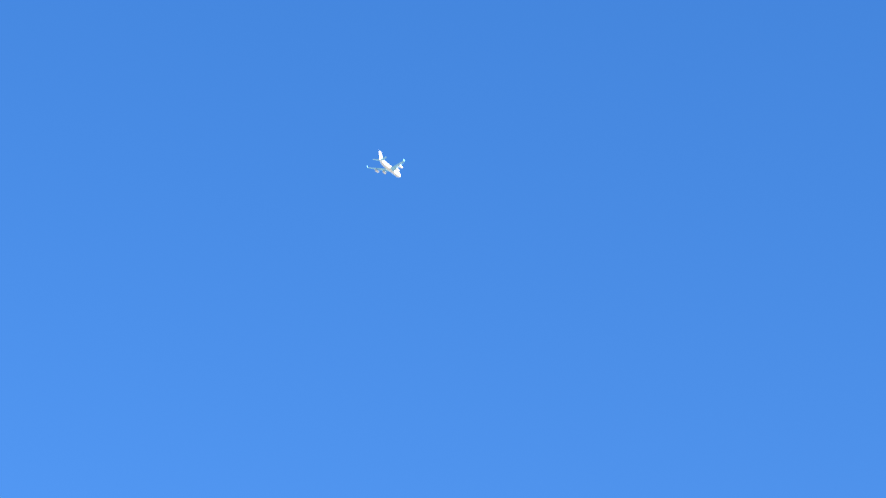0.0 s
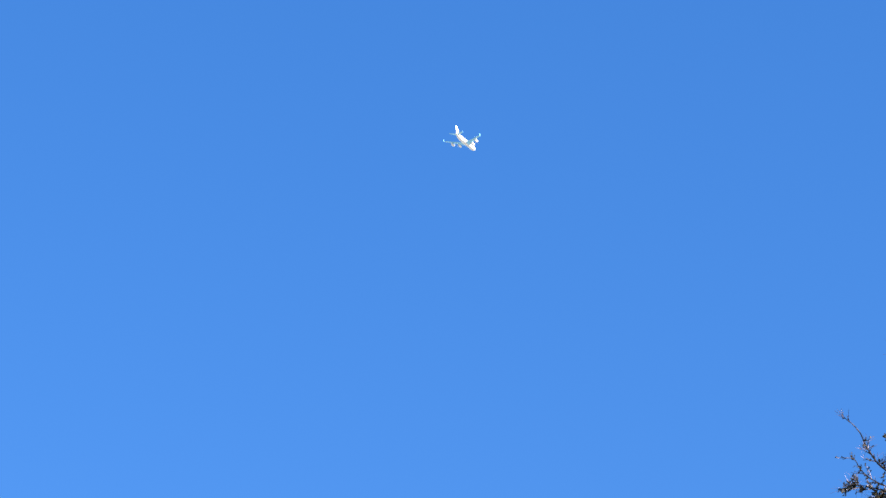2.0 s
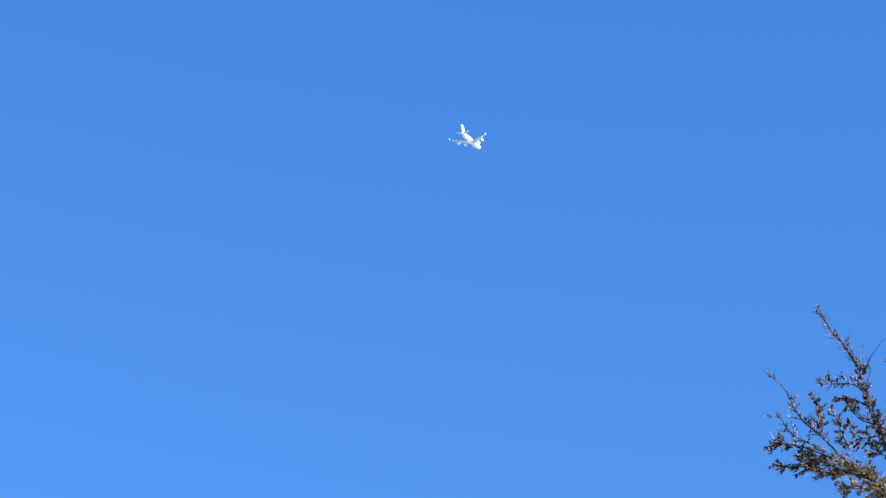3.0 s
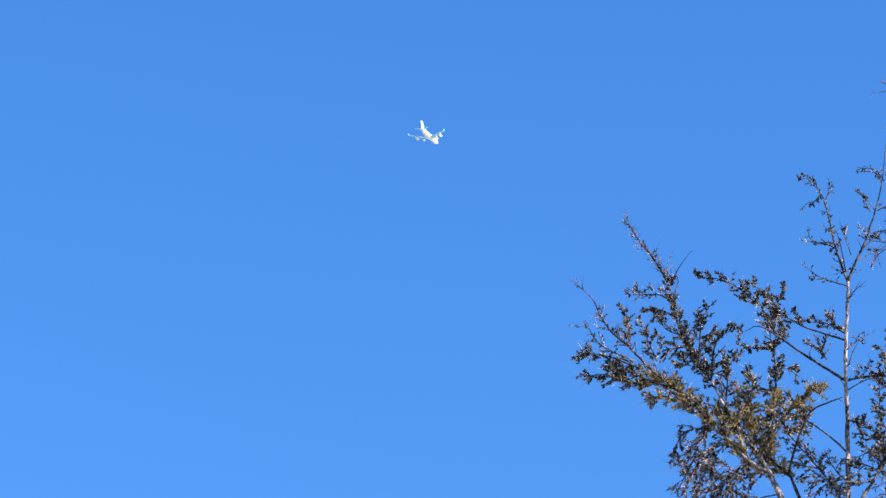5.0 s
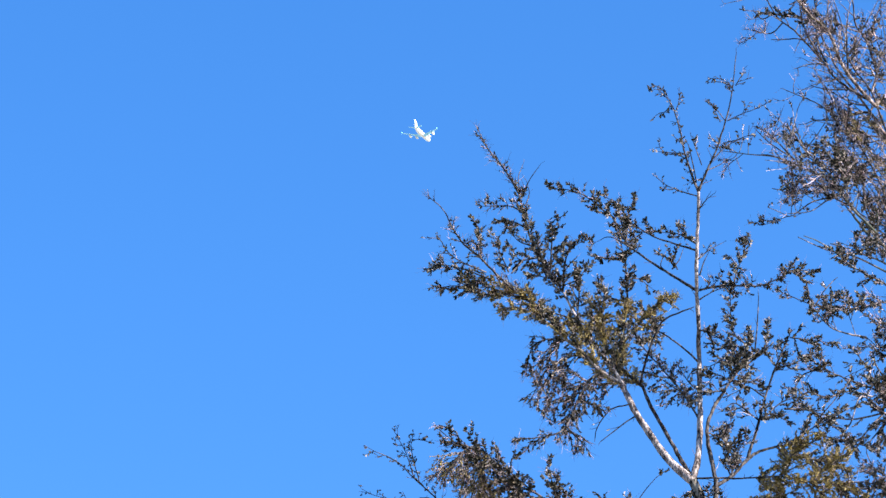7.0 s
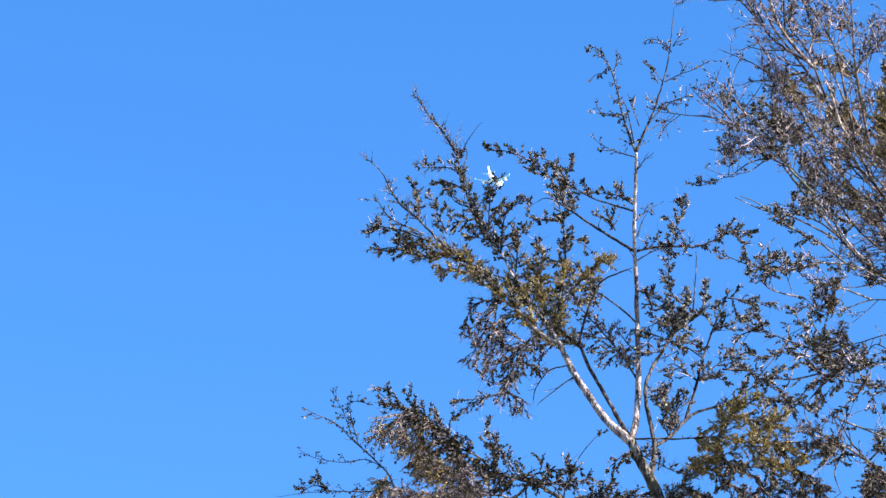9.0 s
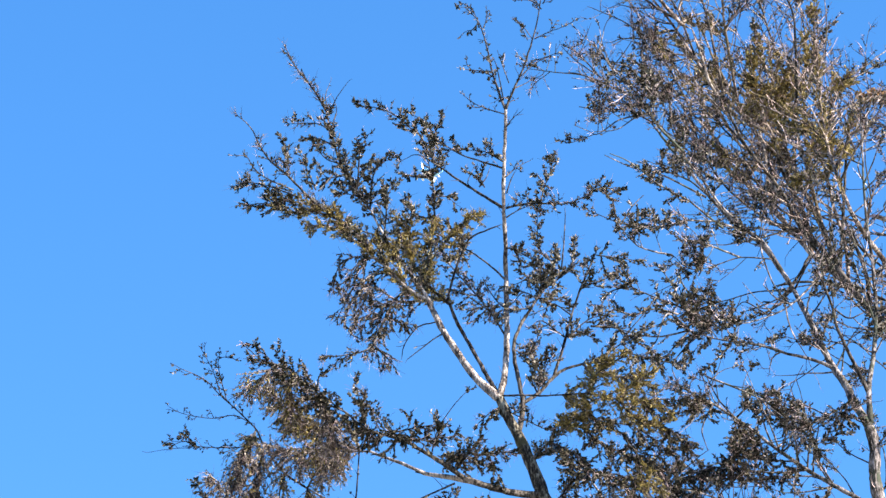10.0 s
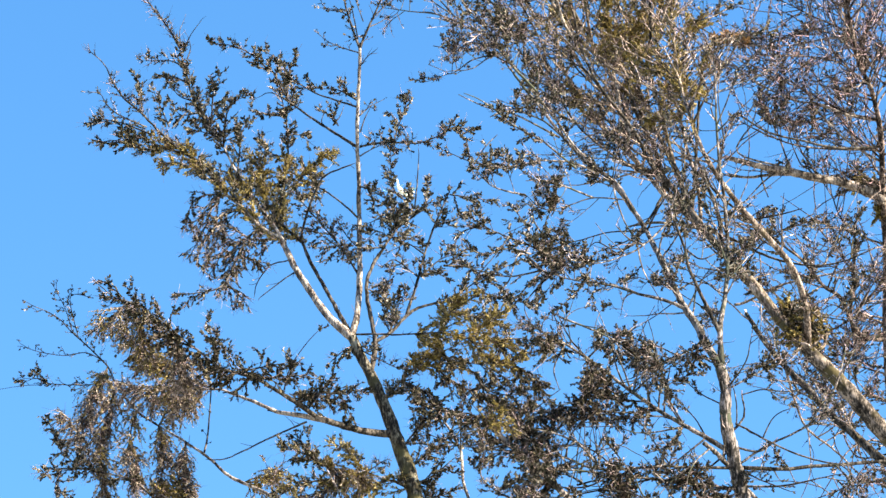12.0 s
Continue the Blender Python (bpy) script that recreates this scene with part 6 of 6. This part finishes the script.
    limb(g, "tan", 0.0118, 0.0071, (-3.56, 0.28, 17.97), (-3.61, 0.34, 18.08), (-3.59, 0.59, 18.61), (-3.54, 0.76, 18.98))
    limb(g, "tan", 0.0187, 0.0094, (-3.80, 0.09, 17.86), (-3.87, 0.23, 18.14), (-3.88, 0.38, 18.49), (-3.89, 0.47, 18.71), (-3.81, 0.62, 19.03))
    limb(g, "tan", 0.0119, 0.0047, (-3.88, 0.31, 18.57), (-3.83, 0.27, 18.61), (-3.75, 0.20, 18.64))
    limb(g, "tan", 0.0190, 0.0095, (-4.10, 0.32, 18.73), (-4.19, 0.26, 18.80), (-4.32, 0.17, 18.94), (-4.39, 0.06, 19.12), (-4.44, -0.01, 19.24))
    limb(g, "tan", 0.0147, 0.0098, (-3.90, 1.29, 19.33), (-3.96, 1.32, 19.42), (-4.03, 1.35, 19.55), (-4.14, 1.42, 19.87))
    limb(g, "tan", 0.0118, 0.0071, (-3.35, 0.38, 18.13), (-3.47, 0.50, 18.40), (-3.54, 0.59, 18.61))
    limb(g, "shaded", 0.0117, 0.0070, (-3.35, 0.37, 17.28), (-3.44, 0.52, 17.53), (-3.50, 0.66, 17.79), (-3.58, 0.75, 17.94))
    limb(g, "shaded", 0.0117, 0.0070, (-3.29, 0.32, 17.17), (-3.37, 0.14, 17.32), (-3.25, -0.01, 17.39))
    limb(g, "shaded", 0.0142, 0.0094, (-3.50, 0.56, 17.56), (-3.64, 0.45, 17.28), (-3.81, 0.32, 16.98), (-3.97, 0.24, 16.84))
    limb(g, "shaded", 0.0140, 0.0093, (-3.25, 0.26, 17.09), (-3.59, 0.22, 17.12), (-3.82, 0.20, 17.08))
    limb(g, "shaded", 0.0140, 0.0070, (-3.22, 0.15, 17.58), (-3.15, 0.16, 17.41), (-2.97, 0.18, 17.24), (-2.86, 0.19, 17.17))
    limb(g, "bare", 0.0123, 0.0062, (-2.47, 1.24, 16.35), (-2.35, 1.41, 16.01), (-2.25, 1.50, 15.84), (-2.00, 1.62, 15.69), (-1.75, 1.75, 15.49))
    limb(g, "moss", 0.0137, 0.0069, (-2.68, -0.05, 16.10), (-2.75, 0.02, 16.26), (-2.81, 0.07, 16.36))
    limb(g, "moss", 0.0137, 0.0069, (-2.61, -0.05, 16.05), (-2.61, -0.12, 15.91), (-2.51, -0.22, 15.82))
    limb(g, "moss", 0.0137, 0.0069, (-2.53, -0.05, 15.90), (-2.41, 0.07, 16.11), (-2.32, 0.12, 16.19))
    limb(g, "moss", 0.0118, 0.0071, (-2.43, 1.15, 16.20), (-2.40, 1.05, 16.00), (-2.34, 1.00, 15.93))
    limb(g, "moss", 0.0137, 0.0069, (-2.67, -0.04, 16.13), (-2.60, -0.04, 16.23), (-2.46, -0.03, 16.21))
    limb(g, "moss", 0.0138, 0.0069, (-2.75, 0.02, 16.26), (-2.83, -0.03, 16.16), (-2.76, -0.10, 16.02))
    limb(g, "moss", 0.0137, 0.0069, (-2.44, -0.04, 15.83), (-2.33, 0.04, 15.94), (-2.28, 0.14, 16.14))
    end_tree(g)


def bare_tree():
    g = begin_tree(6.5, 32.0, BARK_RED, BARK_RED, BARK_DARK_AND_SHADED, TWIG_RED, 0.0038, -0.05, D_BOUGHS, "nearly bare tree with dark trunk and reddish twigs", D_GAPS)
    limb(g, "trunk", 0.0568, 0.0426, (0.01, 0.00, 15.11), (0.02, 0.07, 15.68), (0.01, 0.14, 16.23), (0.03, 0.21, 16.79), (0.08, 0.29, 17.36))
    limb(g, "bare", 0.0318, 0.0122, (0.08, 0.29, 17.36), (0.03, -0.03, 17.75), (-0.01, -0.25, 18.02), (-0.04, -0.51, 18.32), (-0.14, -0.78, 18.63), (-0.28, -0.97, 18.83), (-0.37, -1.20, 19.08), (-0.47, -1.50, 19.40))
    limb(g, "tan", 0.0487, 0.0219, (0.00, -0.18, 17.90), (-0.07, -0.19, 17.96), (-0.30, -0.22, 18.05), (-0.55, -0.26, 18.08), (-0.80, -0.29, 18.12), (-1.00, -0.32, 18.14), (-1.19, -0.34, 18.18), (-1.34, -0.36, 18.21))
    limb(g, "moss", 0.0195, 0.0097, (-0.01, -0.21, 17.96), (-0.05, -0.17, 18.06), (-0.14, -0.12, 18.11), (-0.21, -0.09, 18.10))
    limb(g, "sparse", 0.0218, 0.0097, (0.03, 0.21, 16.77), (-0.26, 0.02, 16.75), (-0.43, -0.22, 16.95), (-0.61, -0.37, 17.01), (-0.81, -0.58, 17.14), (-1.02, -0.75, 17.21))
    limb(g, "sparse", 0.0118, 0.0047, (-1.02, -0.75, 17.21), (-1.18, -0.88, 17.28), (-1.33, -1.00, 17.34))
    limb(g, "red", 0.0121, 0.0048, (-0.10, -0.64, 18.46), (-0.31, -0.48, 18.60), (-0.55, -0.27, 18.88), (-0.80, -0.05, 19.19), (-1.10, 0.19, 19.46))
    limb(g, "tan", 0.0121, 0.0048, (-0.28, -0.97, 18.83), (-0.25, -0.91, 19.07), (-0.48, -0.84, 19.13), (-0.81, -0.74, 19.11), (-1.13, -0.64, 19.16), (-1.46, -0.55, 19.20), (-1.74, -0.46, 19.21))
    limb(g, "tan", 0.0073, 0.0037, (-1.74, -0.46, 19.21), (-1.87, -0.52, 19.27), (-1.94, -0.56, 19.33))
    limb(g, "red", 0.0121, 0.0048, (-0.15, -0.91, 18.81), (-0.34, -0.92, 19.13), (-0.63, -0.93, 19.29), (-0.91, -0.94, 19.44))
    limb(g, "red", 0.0122, 0.0049, (-0.03, -0.42, 18.21), (-0.08, -0.45, 18.26), (-0.29, -0.53, 18.22), (-0.61, -0.64, 18.17), (-0.86, -0.73, 18.16), (-1.12, -0.83, 18.21), (-1.32, -0.92, 18.27))
    limb(g, "red", 0.0097, 0.0049, (-0.02, -0.29, 18.08), (-0.05, -0.24, 18.18), (-0.15, -0.06, 18.55), (-0.25, 0.09, 18.85), (-0.37, 0.20, 19.02))
    limb(g, "red", 0.0097, 0.0048, (-0.21, -0.91, 18.97), (-0.32, -0.62, 19.52), (-0.35, -0.38, 20.00))
    limb(g, "red", 0.0097, 0.0048, (-0.17, -0.84, 18.68), (-0.49, -1.08, 18.77), (-0.81, -1.27, 18.71), (-1.19, -1.50, 18.58))
    limb(g, "red", 0.0098, 0.0049, (0.07, 0.29, 17.39), (-0.19, 0.30, 17.47), (-0.34, 0.31, 17.69), (-0.48, 0.31, 17.91), (-0.50, 0.33, 18.25))
    limb(g, "red", 0.0097, 0.0049, (0.05, 0.24, 16.99), (-0.22, 0.12, 17.01), (-0.04, -0.04, 17.20), (0.02, -0.21, 17.44))
    limb(g, "red", 0.0098, 0.0049, (0.04, 0.08, 17.62), (-0.14, 0.05, 17.68), (-0.33, 0.01, 17.82), (-0.42, -0.03, 18.07))
    limb(g, "red", 0.0097, 0.0048, (-0.13, -0.74, 18.58), (0.09, -0.59, 18.99), (0.21, -0.43, 19.53))
    limb(g, "red", 0.0097, 0.0048, (0.01, 0.17, 16.43), (-0.19, 0.24, 16.53), (-0.36, 0.30, 16.61), (-0.55, 0.36, 16.64))
    limb(g, "sparse", 0.0097, 0.0049, (-0.55, -0.26, 18.08), (-0.71, -0.39, 18.26), (-0.81, -0.50, 18.42))
    limb(g, "leafy", 0.0097, 0.0049, (-0.80, -0.29, 18.12), (-0.89, -0.37, 18.38), (-0.99, -0.44, 18.59))
    limb(g, "red", 0.0073, 0.0036, (-0.81, -0.74, 19.11), (-0.93, -0.78, 18.82), (-0.98, -0.79, 18.70))
    limb(g, "red", 0.0073, 0.0037, (-1.27, -0.60, 19.19), (-1.22, -0.61, 19.23), (-1.12, -0.63, 19.27))
    limb(g, "straw", 0.0073, 0.0037, (-1.13, -0.64, 19.16), (-1.27, -0.60, 19.24), (-1.43, -0.55, 19.27))
    limb(g, "sparse", 0.0096, 0.0048, (0.01, 0.13, 16.15), (-0.20, 0.24, 16.27), (-0.43, 0.34, 16.31), (-0.59, 0.46, 16.58))
    limb(g, "sparse", 0.0096, 0.0048, (0.01, 0.07, 15.71), (-0.23, 0.01, 15.75), (-0.44, -0.04, 15.62), (-0.61, -0.12, 15.33))
    limb(g, "sparse", 0.0095, 0.0048, (0.01, 0.04, 15.43), (-0.22, 0.02, 15.49), (-0.45, -0.01, 15.33), (-0.70, -0.03, 15.21))
    limb(g, "sparse", 0.0096, 0.0048, (0.01, 0.13, 16.15), (-0.26, -0.04, 16.14), (-0.52, -0.32, 15.70), (-0.76, -0.51, 15.47))
    limb(g, "sparse", 0.0097, 0.0048, (0.02, 0.18, 16.49), (-0.21, 0.35, 16.64), (-0.36, 0.53, 16.93), (-0.51, 0.71, 17.23))
    limb(g, "sparse", 0.0097, 0.0049, (0.04, 0.24, 16.94), (-0.23, 0.13, 16.96), (-0.44, 0.04, 16.81), (-0.71, -0.07, 16.65))
    limb(g, "tan", 0.0121, 0.0073, (-0.04, -0.60, 18.46), (-0.33, -0.59, 18.52), (-0.57, -0.58, 18.63), (-0.78, -0.58, 18.66), (-1.07, -0.57, 18.82), (-1.28, -0.56, 19.01))
    limb(g, "tan", 0.0122, 0.0073, (-0.00, -0.38, 18.17), (-0.18, -0.45, 18.23), (-0.39, -0.55, 18.34), (-0.64, -0.69, 18.54))
    limb(g, "tan", 0.0097, 0.0049, (-0.80, -0.29, 18.15), (-1.23, -0.18, 18.36), (-1.08, -0.11, 18.68), (-1.02, -0.07, 18.87))
    limb(g, "tan", 0.0146, 0.0097, (-0.80, -0.29, 18.10), (-0.99, -0.27, 18.10), (-1.18, -0.24, 18.09), (-1.33, -0.22, 18.13))
    limb(g, "tan", 0.0096, 0.0048, (-0.33, -1.05, 18.90), (-0.48, -0.88, 19.15), (-0.61, -0.77, 19.26), (-0.75, -0.64, 19.45))
    limb(g, "shaded", 0.0122, 0.0073, (-0.03, -0.46, 18.29), (-0.46, -0.65, 18.17), (-0.77, -0.79, 18.16), (-1.08, -0.93, 18.16), (-1.34, -1.06, 18.25))
    limb(g, "shaded", 0.0097, 0.0049, (-0.60, -0.26, 18.10), (-0.65, -0.31, 18.14), (-0.73, -0.36, 18.17), (-0.84, -0.52, 18.35))
    limb(g, "shaded", 0.0097, 0.0049, (-0.90, -0.30, 18.13), (-0.98, -0.32, 18.07), (-1.09, -0.36, 17.95), (-1.22, -0.40, 17.79))
    limb(g, "shaded", 0.0097, 0.0048, (-1.05, -0.32, 18.15), (-1.07, -0.35, 18.03), (-1.03, -0.40, 17.82))
    limb(g, "shaded", 0.0194, 0.0121, (0.03, 0.23, 16.85), (-0.22, 0.21, 16.78), (-0.28, 0.19, 16.99), (-0.24, 0.17, 17.30), (-0.21, 0.15, 17.62))
    limb(g, "shaded", 0.0121, 0.0073, (-0.20, 0.21, 16.79), (-0.36, 0.09, 16.51), (-0.43, 0.00, 16.32))
    limb(g, "bare", 0.0096, 0.0048, (0.02, 0.07, 15.68), (-0.30, 0.18, 15.67), (-0.41, 0.27, 15.97), (-0.35, 0.37, 16.33))
    limb(g, "moss", 0.0146, 0.0073, (0.01, -0.03, 17.75), (0.01, -0.09, 17.93), (0.02, -0.14, 18.07))
    end_tree(g)


sparse_tree()
forked_tree()
leaning_tree()
bare_tree()


# ---- the airliner ----
def lathe(bm, profile, sides=24, squash=1.0):
    """Rings (y, radius, lift) turned round the y axis."""
    rings = []
    for y, r, lift in profile:
        rings.append([bm.verts.new((r * math.cos(2 * math.pi * k / sides), y, lift + squash * r * math.sin(2 * math.pi * k / sides))) for k in range(sides)])
    for a, b in zip(rings[:-1], rings[1:]):
        for k in range(sides):
            bm.faces.new((a[k], a[(k + 1) % sides], b[(k + 1) % sides], b[k]))
    bm.faces.new(rings[0][::-1])
    bm.faces.new(rings[-1])
    for f in bm.faces:
        f.smooth = len(f.verts) == 4
    bmesh.ops.recalc_face_normals(bm, faces=bm.faces)


def aerofoil(bm, stations):
    """A wing through stations of (place of the leading edge, chord, thickness, across)."""
    outline = ((0, 0), (0.04, 0.45), (0.3, 1.0), (0.65, 0.6), (1, 0.02), (0.65, -0.4), (0.3, -0.6), (0.04, -0.35))
    rings = []
    for (x, y, z), chord, thick, flat in stations:
        rings.append([bm.verts.new((x, y - c * chord, z + h * thick * chord) if flat else (x + h * thick * chord, y - c * chord, z)) for c, h in outline])
    for a, b in zip(rings[:-1], rings[1:]):
        for k in range(8):
            bm.faces.new((a[k], a[(k + 1) % 8], b[(k + 1) % 8], b[k]))
    bm.faces.new(rings[0][::-1])
    bm.faces.new(rings[-1])
    bmesh.ops.recalc_face_normals(bm, faces=bm.faces)


def box(bm, x, y, z, sx, sy, sz):
    bmesh.ops.create_cube(bm, size=1, matrix=Matrix.Translation((x, y, z)) @ Matrix.Diagonal((sx, sy, sz, 1)))


def airliner():
    plane = new("airliner")
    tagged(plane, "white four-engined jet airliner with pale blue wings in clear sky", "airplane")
    bm = bmesh.new()
    lathe(bm, [(20, 0.1, -0.5), (19.6, 0.75, -0.45), (18.6, 1.35, -0.3), (17, 2.05, -0.1), (15, 2.4, 0), (0, 2.45, 0), (-9, 2.4, 0.05),
               (-13, 2.0, 0.35), (-17, 1.15, 0.85), (-19.5, 0.45, 1.2), (-20, 0.15, 1.25)])
    fuselage = part("fuselage", bm, WHITE_PAINT, plane)
    bm = bmesh.new()
    for k in range(-2, 3):
        box(bm, k * 0.42, 18.0 - 0.1 * abs(k), 0.72 - 0.06 * abs(k), 0.36, 0.5, 0.35)
    part("cockpit_window", bm, DARK_GLASS, fuselage)
    for side in (-1, 1):
        bm = bmesh.new()
        for k in range(40):
            box(bm, side * 2.43, 13.5 - k * 0.6, 0.45, 0.06, 0.28, 0.38)
        part("cabin_windows", bm, DARK_GLASS, fuselage)
        bm = bmesh.new()
        aerofoil(bm, [((side * 1.6, 6.0, -1.1), 8.6, 0.13, True), ((side * 7.0, 1.9, -0.55), 5.6, 0.12, True), ((side * 19.6, -6.2, 0.75), 2.1, 0.10, True)])
        wing = part("wing", bm, WING_HAZE, plane)
        bm = bmesh.new()
        aerofoil(bm, [((side * 19.6, -6.2, 0.72), 2.1, 0.10, False), ((side * 20.0, -7.6, 2.3), 0.9, 0.10, False)])
        part("winglet", bm, WING_HAZE, wing)
        bm = bmesh.new()
        aerofoil(bm, [((side * 0.6, -14.2, 1.1), 4.6, 0.11, True), ((side * 7.2, -18.4, 1.9), 1.9, 0.10, True)])
        part("tailplane", bm, WING_HAZE, plane)
        for x, y, z in ((7.0, 4.4, -2.0), (12.8, 0.4, -1.35)):
            bm = bmesh.new()
            lathe(bm, [(0.3, 0.95, 0), (0.0, 1.12, 0), (-1.2, 1.25, 0), (-3.2, 1.1, 0), (-4.2, 0.8, 0)], 18)
            engine = part("engine", bm, WHITE_PAINT, plane)
            engine.location = (side * x, y, z)
            bm = bmesh.new()
            lathe(bm, [(0.34, 0.9, 0), (0.31, 0.1, 0)], 18)
            part("fan_inlet", bm, INLET_DARK, engine)
            bm = bmesh.new()
            lathe(bm, [(-4.0, 0.62, 0), (-5.0, 0.5, 0), (-5.8, 0.16, 0)], 14)
            part("exhaust_cone", bm, BARE_METAL, engine)
            bm = bmesh.new()
            aerofoil(bm, [((0, -0.9, 0.95), 4.2, 0.08, False), ((0, -3.0, 1.55), 3.4, 0.08, False)])
            part("pylon", bm, WHITE_PAINT, engine)
    bm = bmesh.new()
    aerofoil(bm, [((0, -11.0, 1.5), 7.6, 0.14, False), ((0, -13.4, 3.0), 5.6, 0.16, False), ((0, -18.0, 8.8), 3.4, 0.18, False)])
    part("tail_fin", bm, WHITE_PAINT, plane)
    return plane


airplane = airliner()


def motions():
    walk(airplane, [
        (0.0, pose(-530.5, 3260.0, 2191.0, 8, 4, -22)),
        (0.5, pose(-497.6, 3299.7, 2195.1, 8, 4, -22)),
        (1.0, pose(-464.4, 3339.7, 2198.6, 8, 4, -22)),
        (1.5, pose(-434.8, 3380.9, 2199.5, 8, 4, -22)),
        (2.0, pose(-398.1, 3420.9, 2203.4, 8, 4, -22)),
        (2.5, pose(-360.9, 3461.0, 2207.1, 8, 4, -22)),
        (3.5, pose(-293.7, 3543.8, 2208.6, 8, 4, -22)),
        (4.5, pose(-219.8, 3626.3, 2211.3, 8, 4, -22)),
        (5.0, pose(-187.5, 3669.0, 2209.5, 8, 4, -22)),
        (5.5, pose(-155.4, 3711.5, 2208.2, 8, 4, -22)),
        (6.0, pose(-120.3, 3753.8, 2207.3, 8, 4, -22)),
        (6.5, pose(-81.0, 3795.4, 2208.0, 8, 4, -22)),
        (7.5, pose(-8.7, 3880.5, 2205.5, 8, 4, -22)),
        (8.3, pose(49.4, 3948.7, 2203.2, 8, 4, -22)),
        (9.0, pose(101.2, 4008.7, 2200.7, 8, 4, -22)),
        (9.5, pose(136.9, 4050.3, 2201.1, 8, 4, -22)),
        (10.0, pose(173.4, 4094.0, 2197.7, 8, 4, -22)),
        (10.5, pose(210.6, 4136.9, 2195.7, 8, 4, -22)),
        (11.0, pose(248.3, 4179.7, 2193.9, 8, 4, -22)),
        (12.0, pose(317.9, 4264.9, 2191.5, 8, 4, -22)),
    ])


motions()
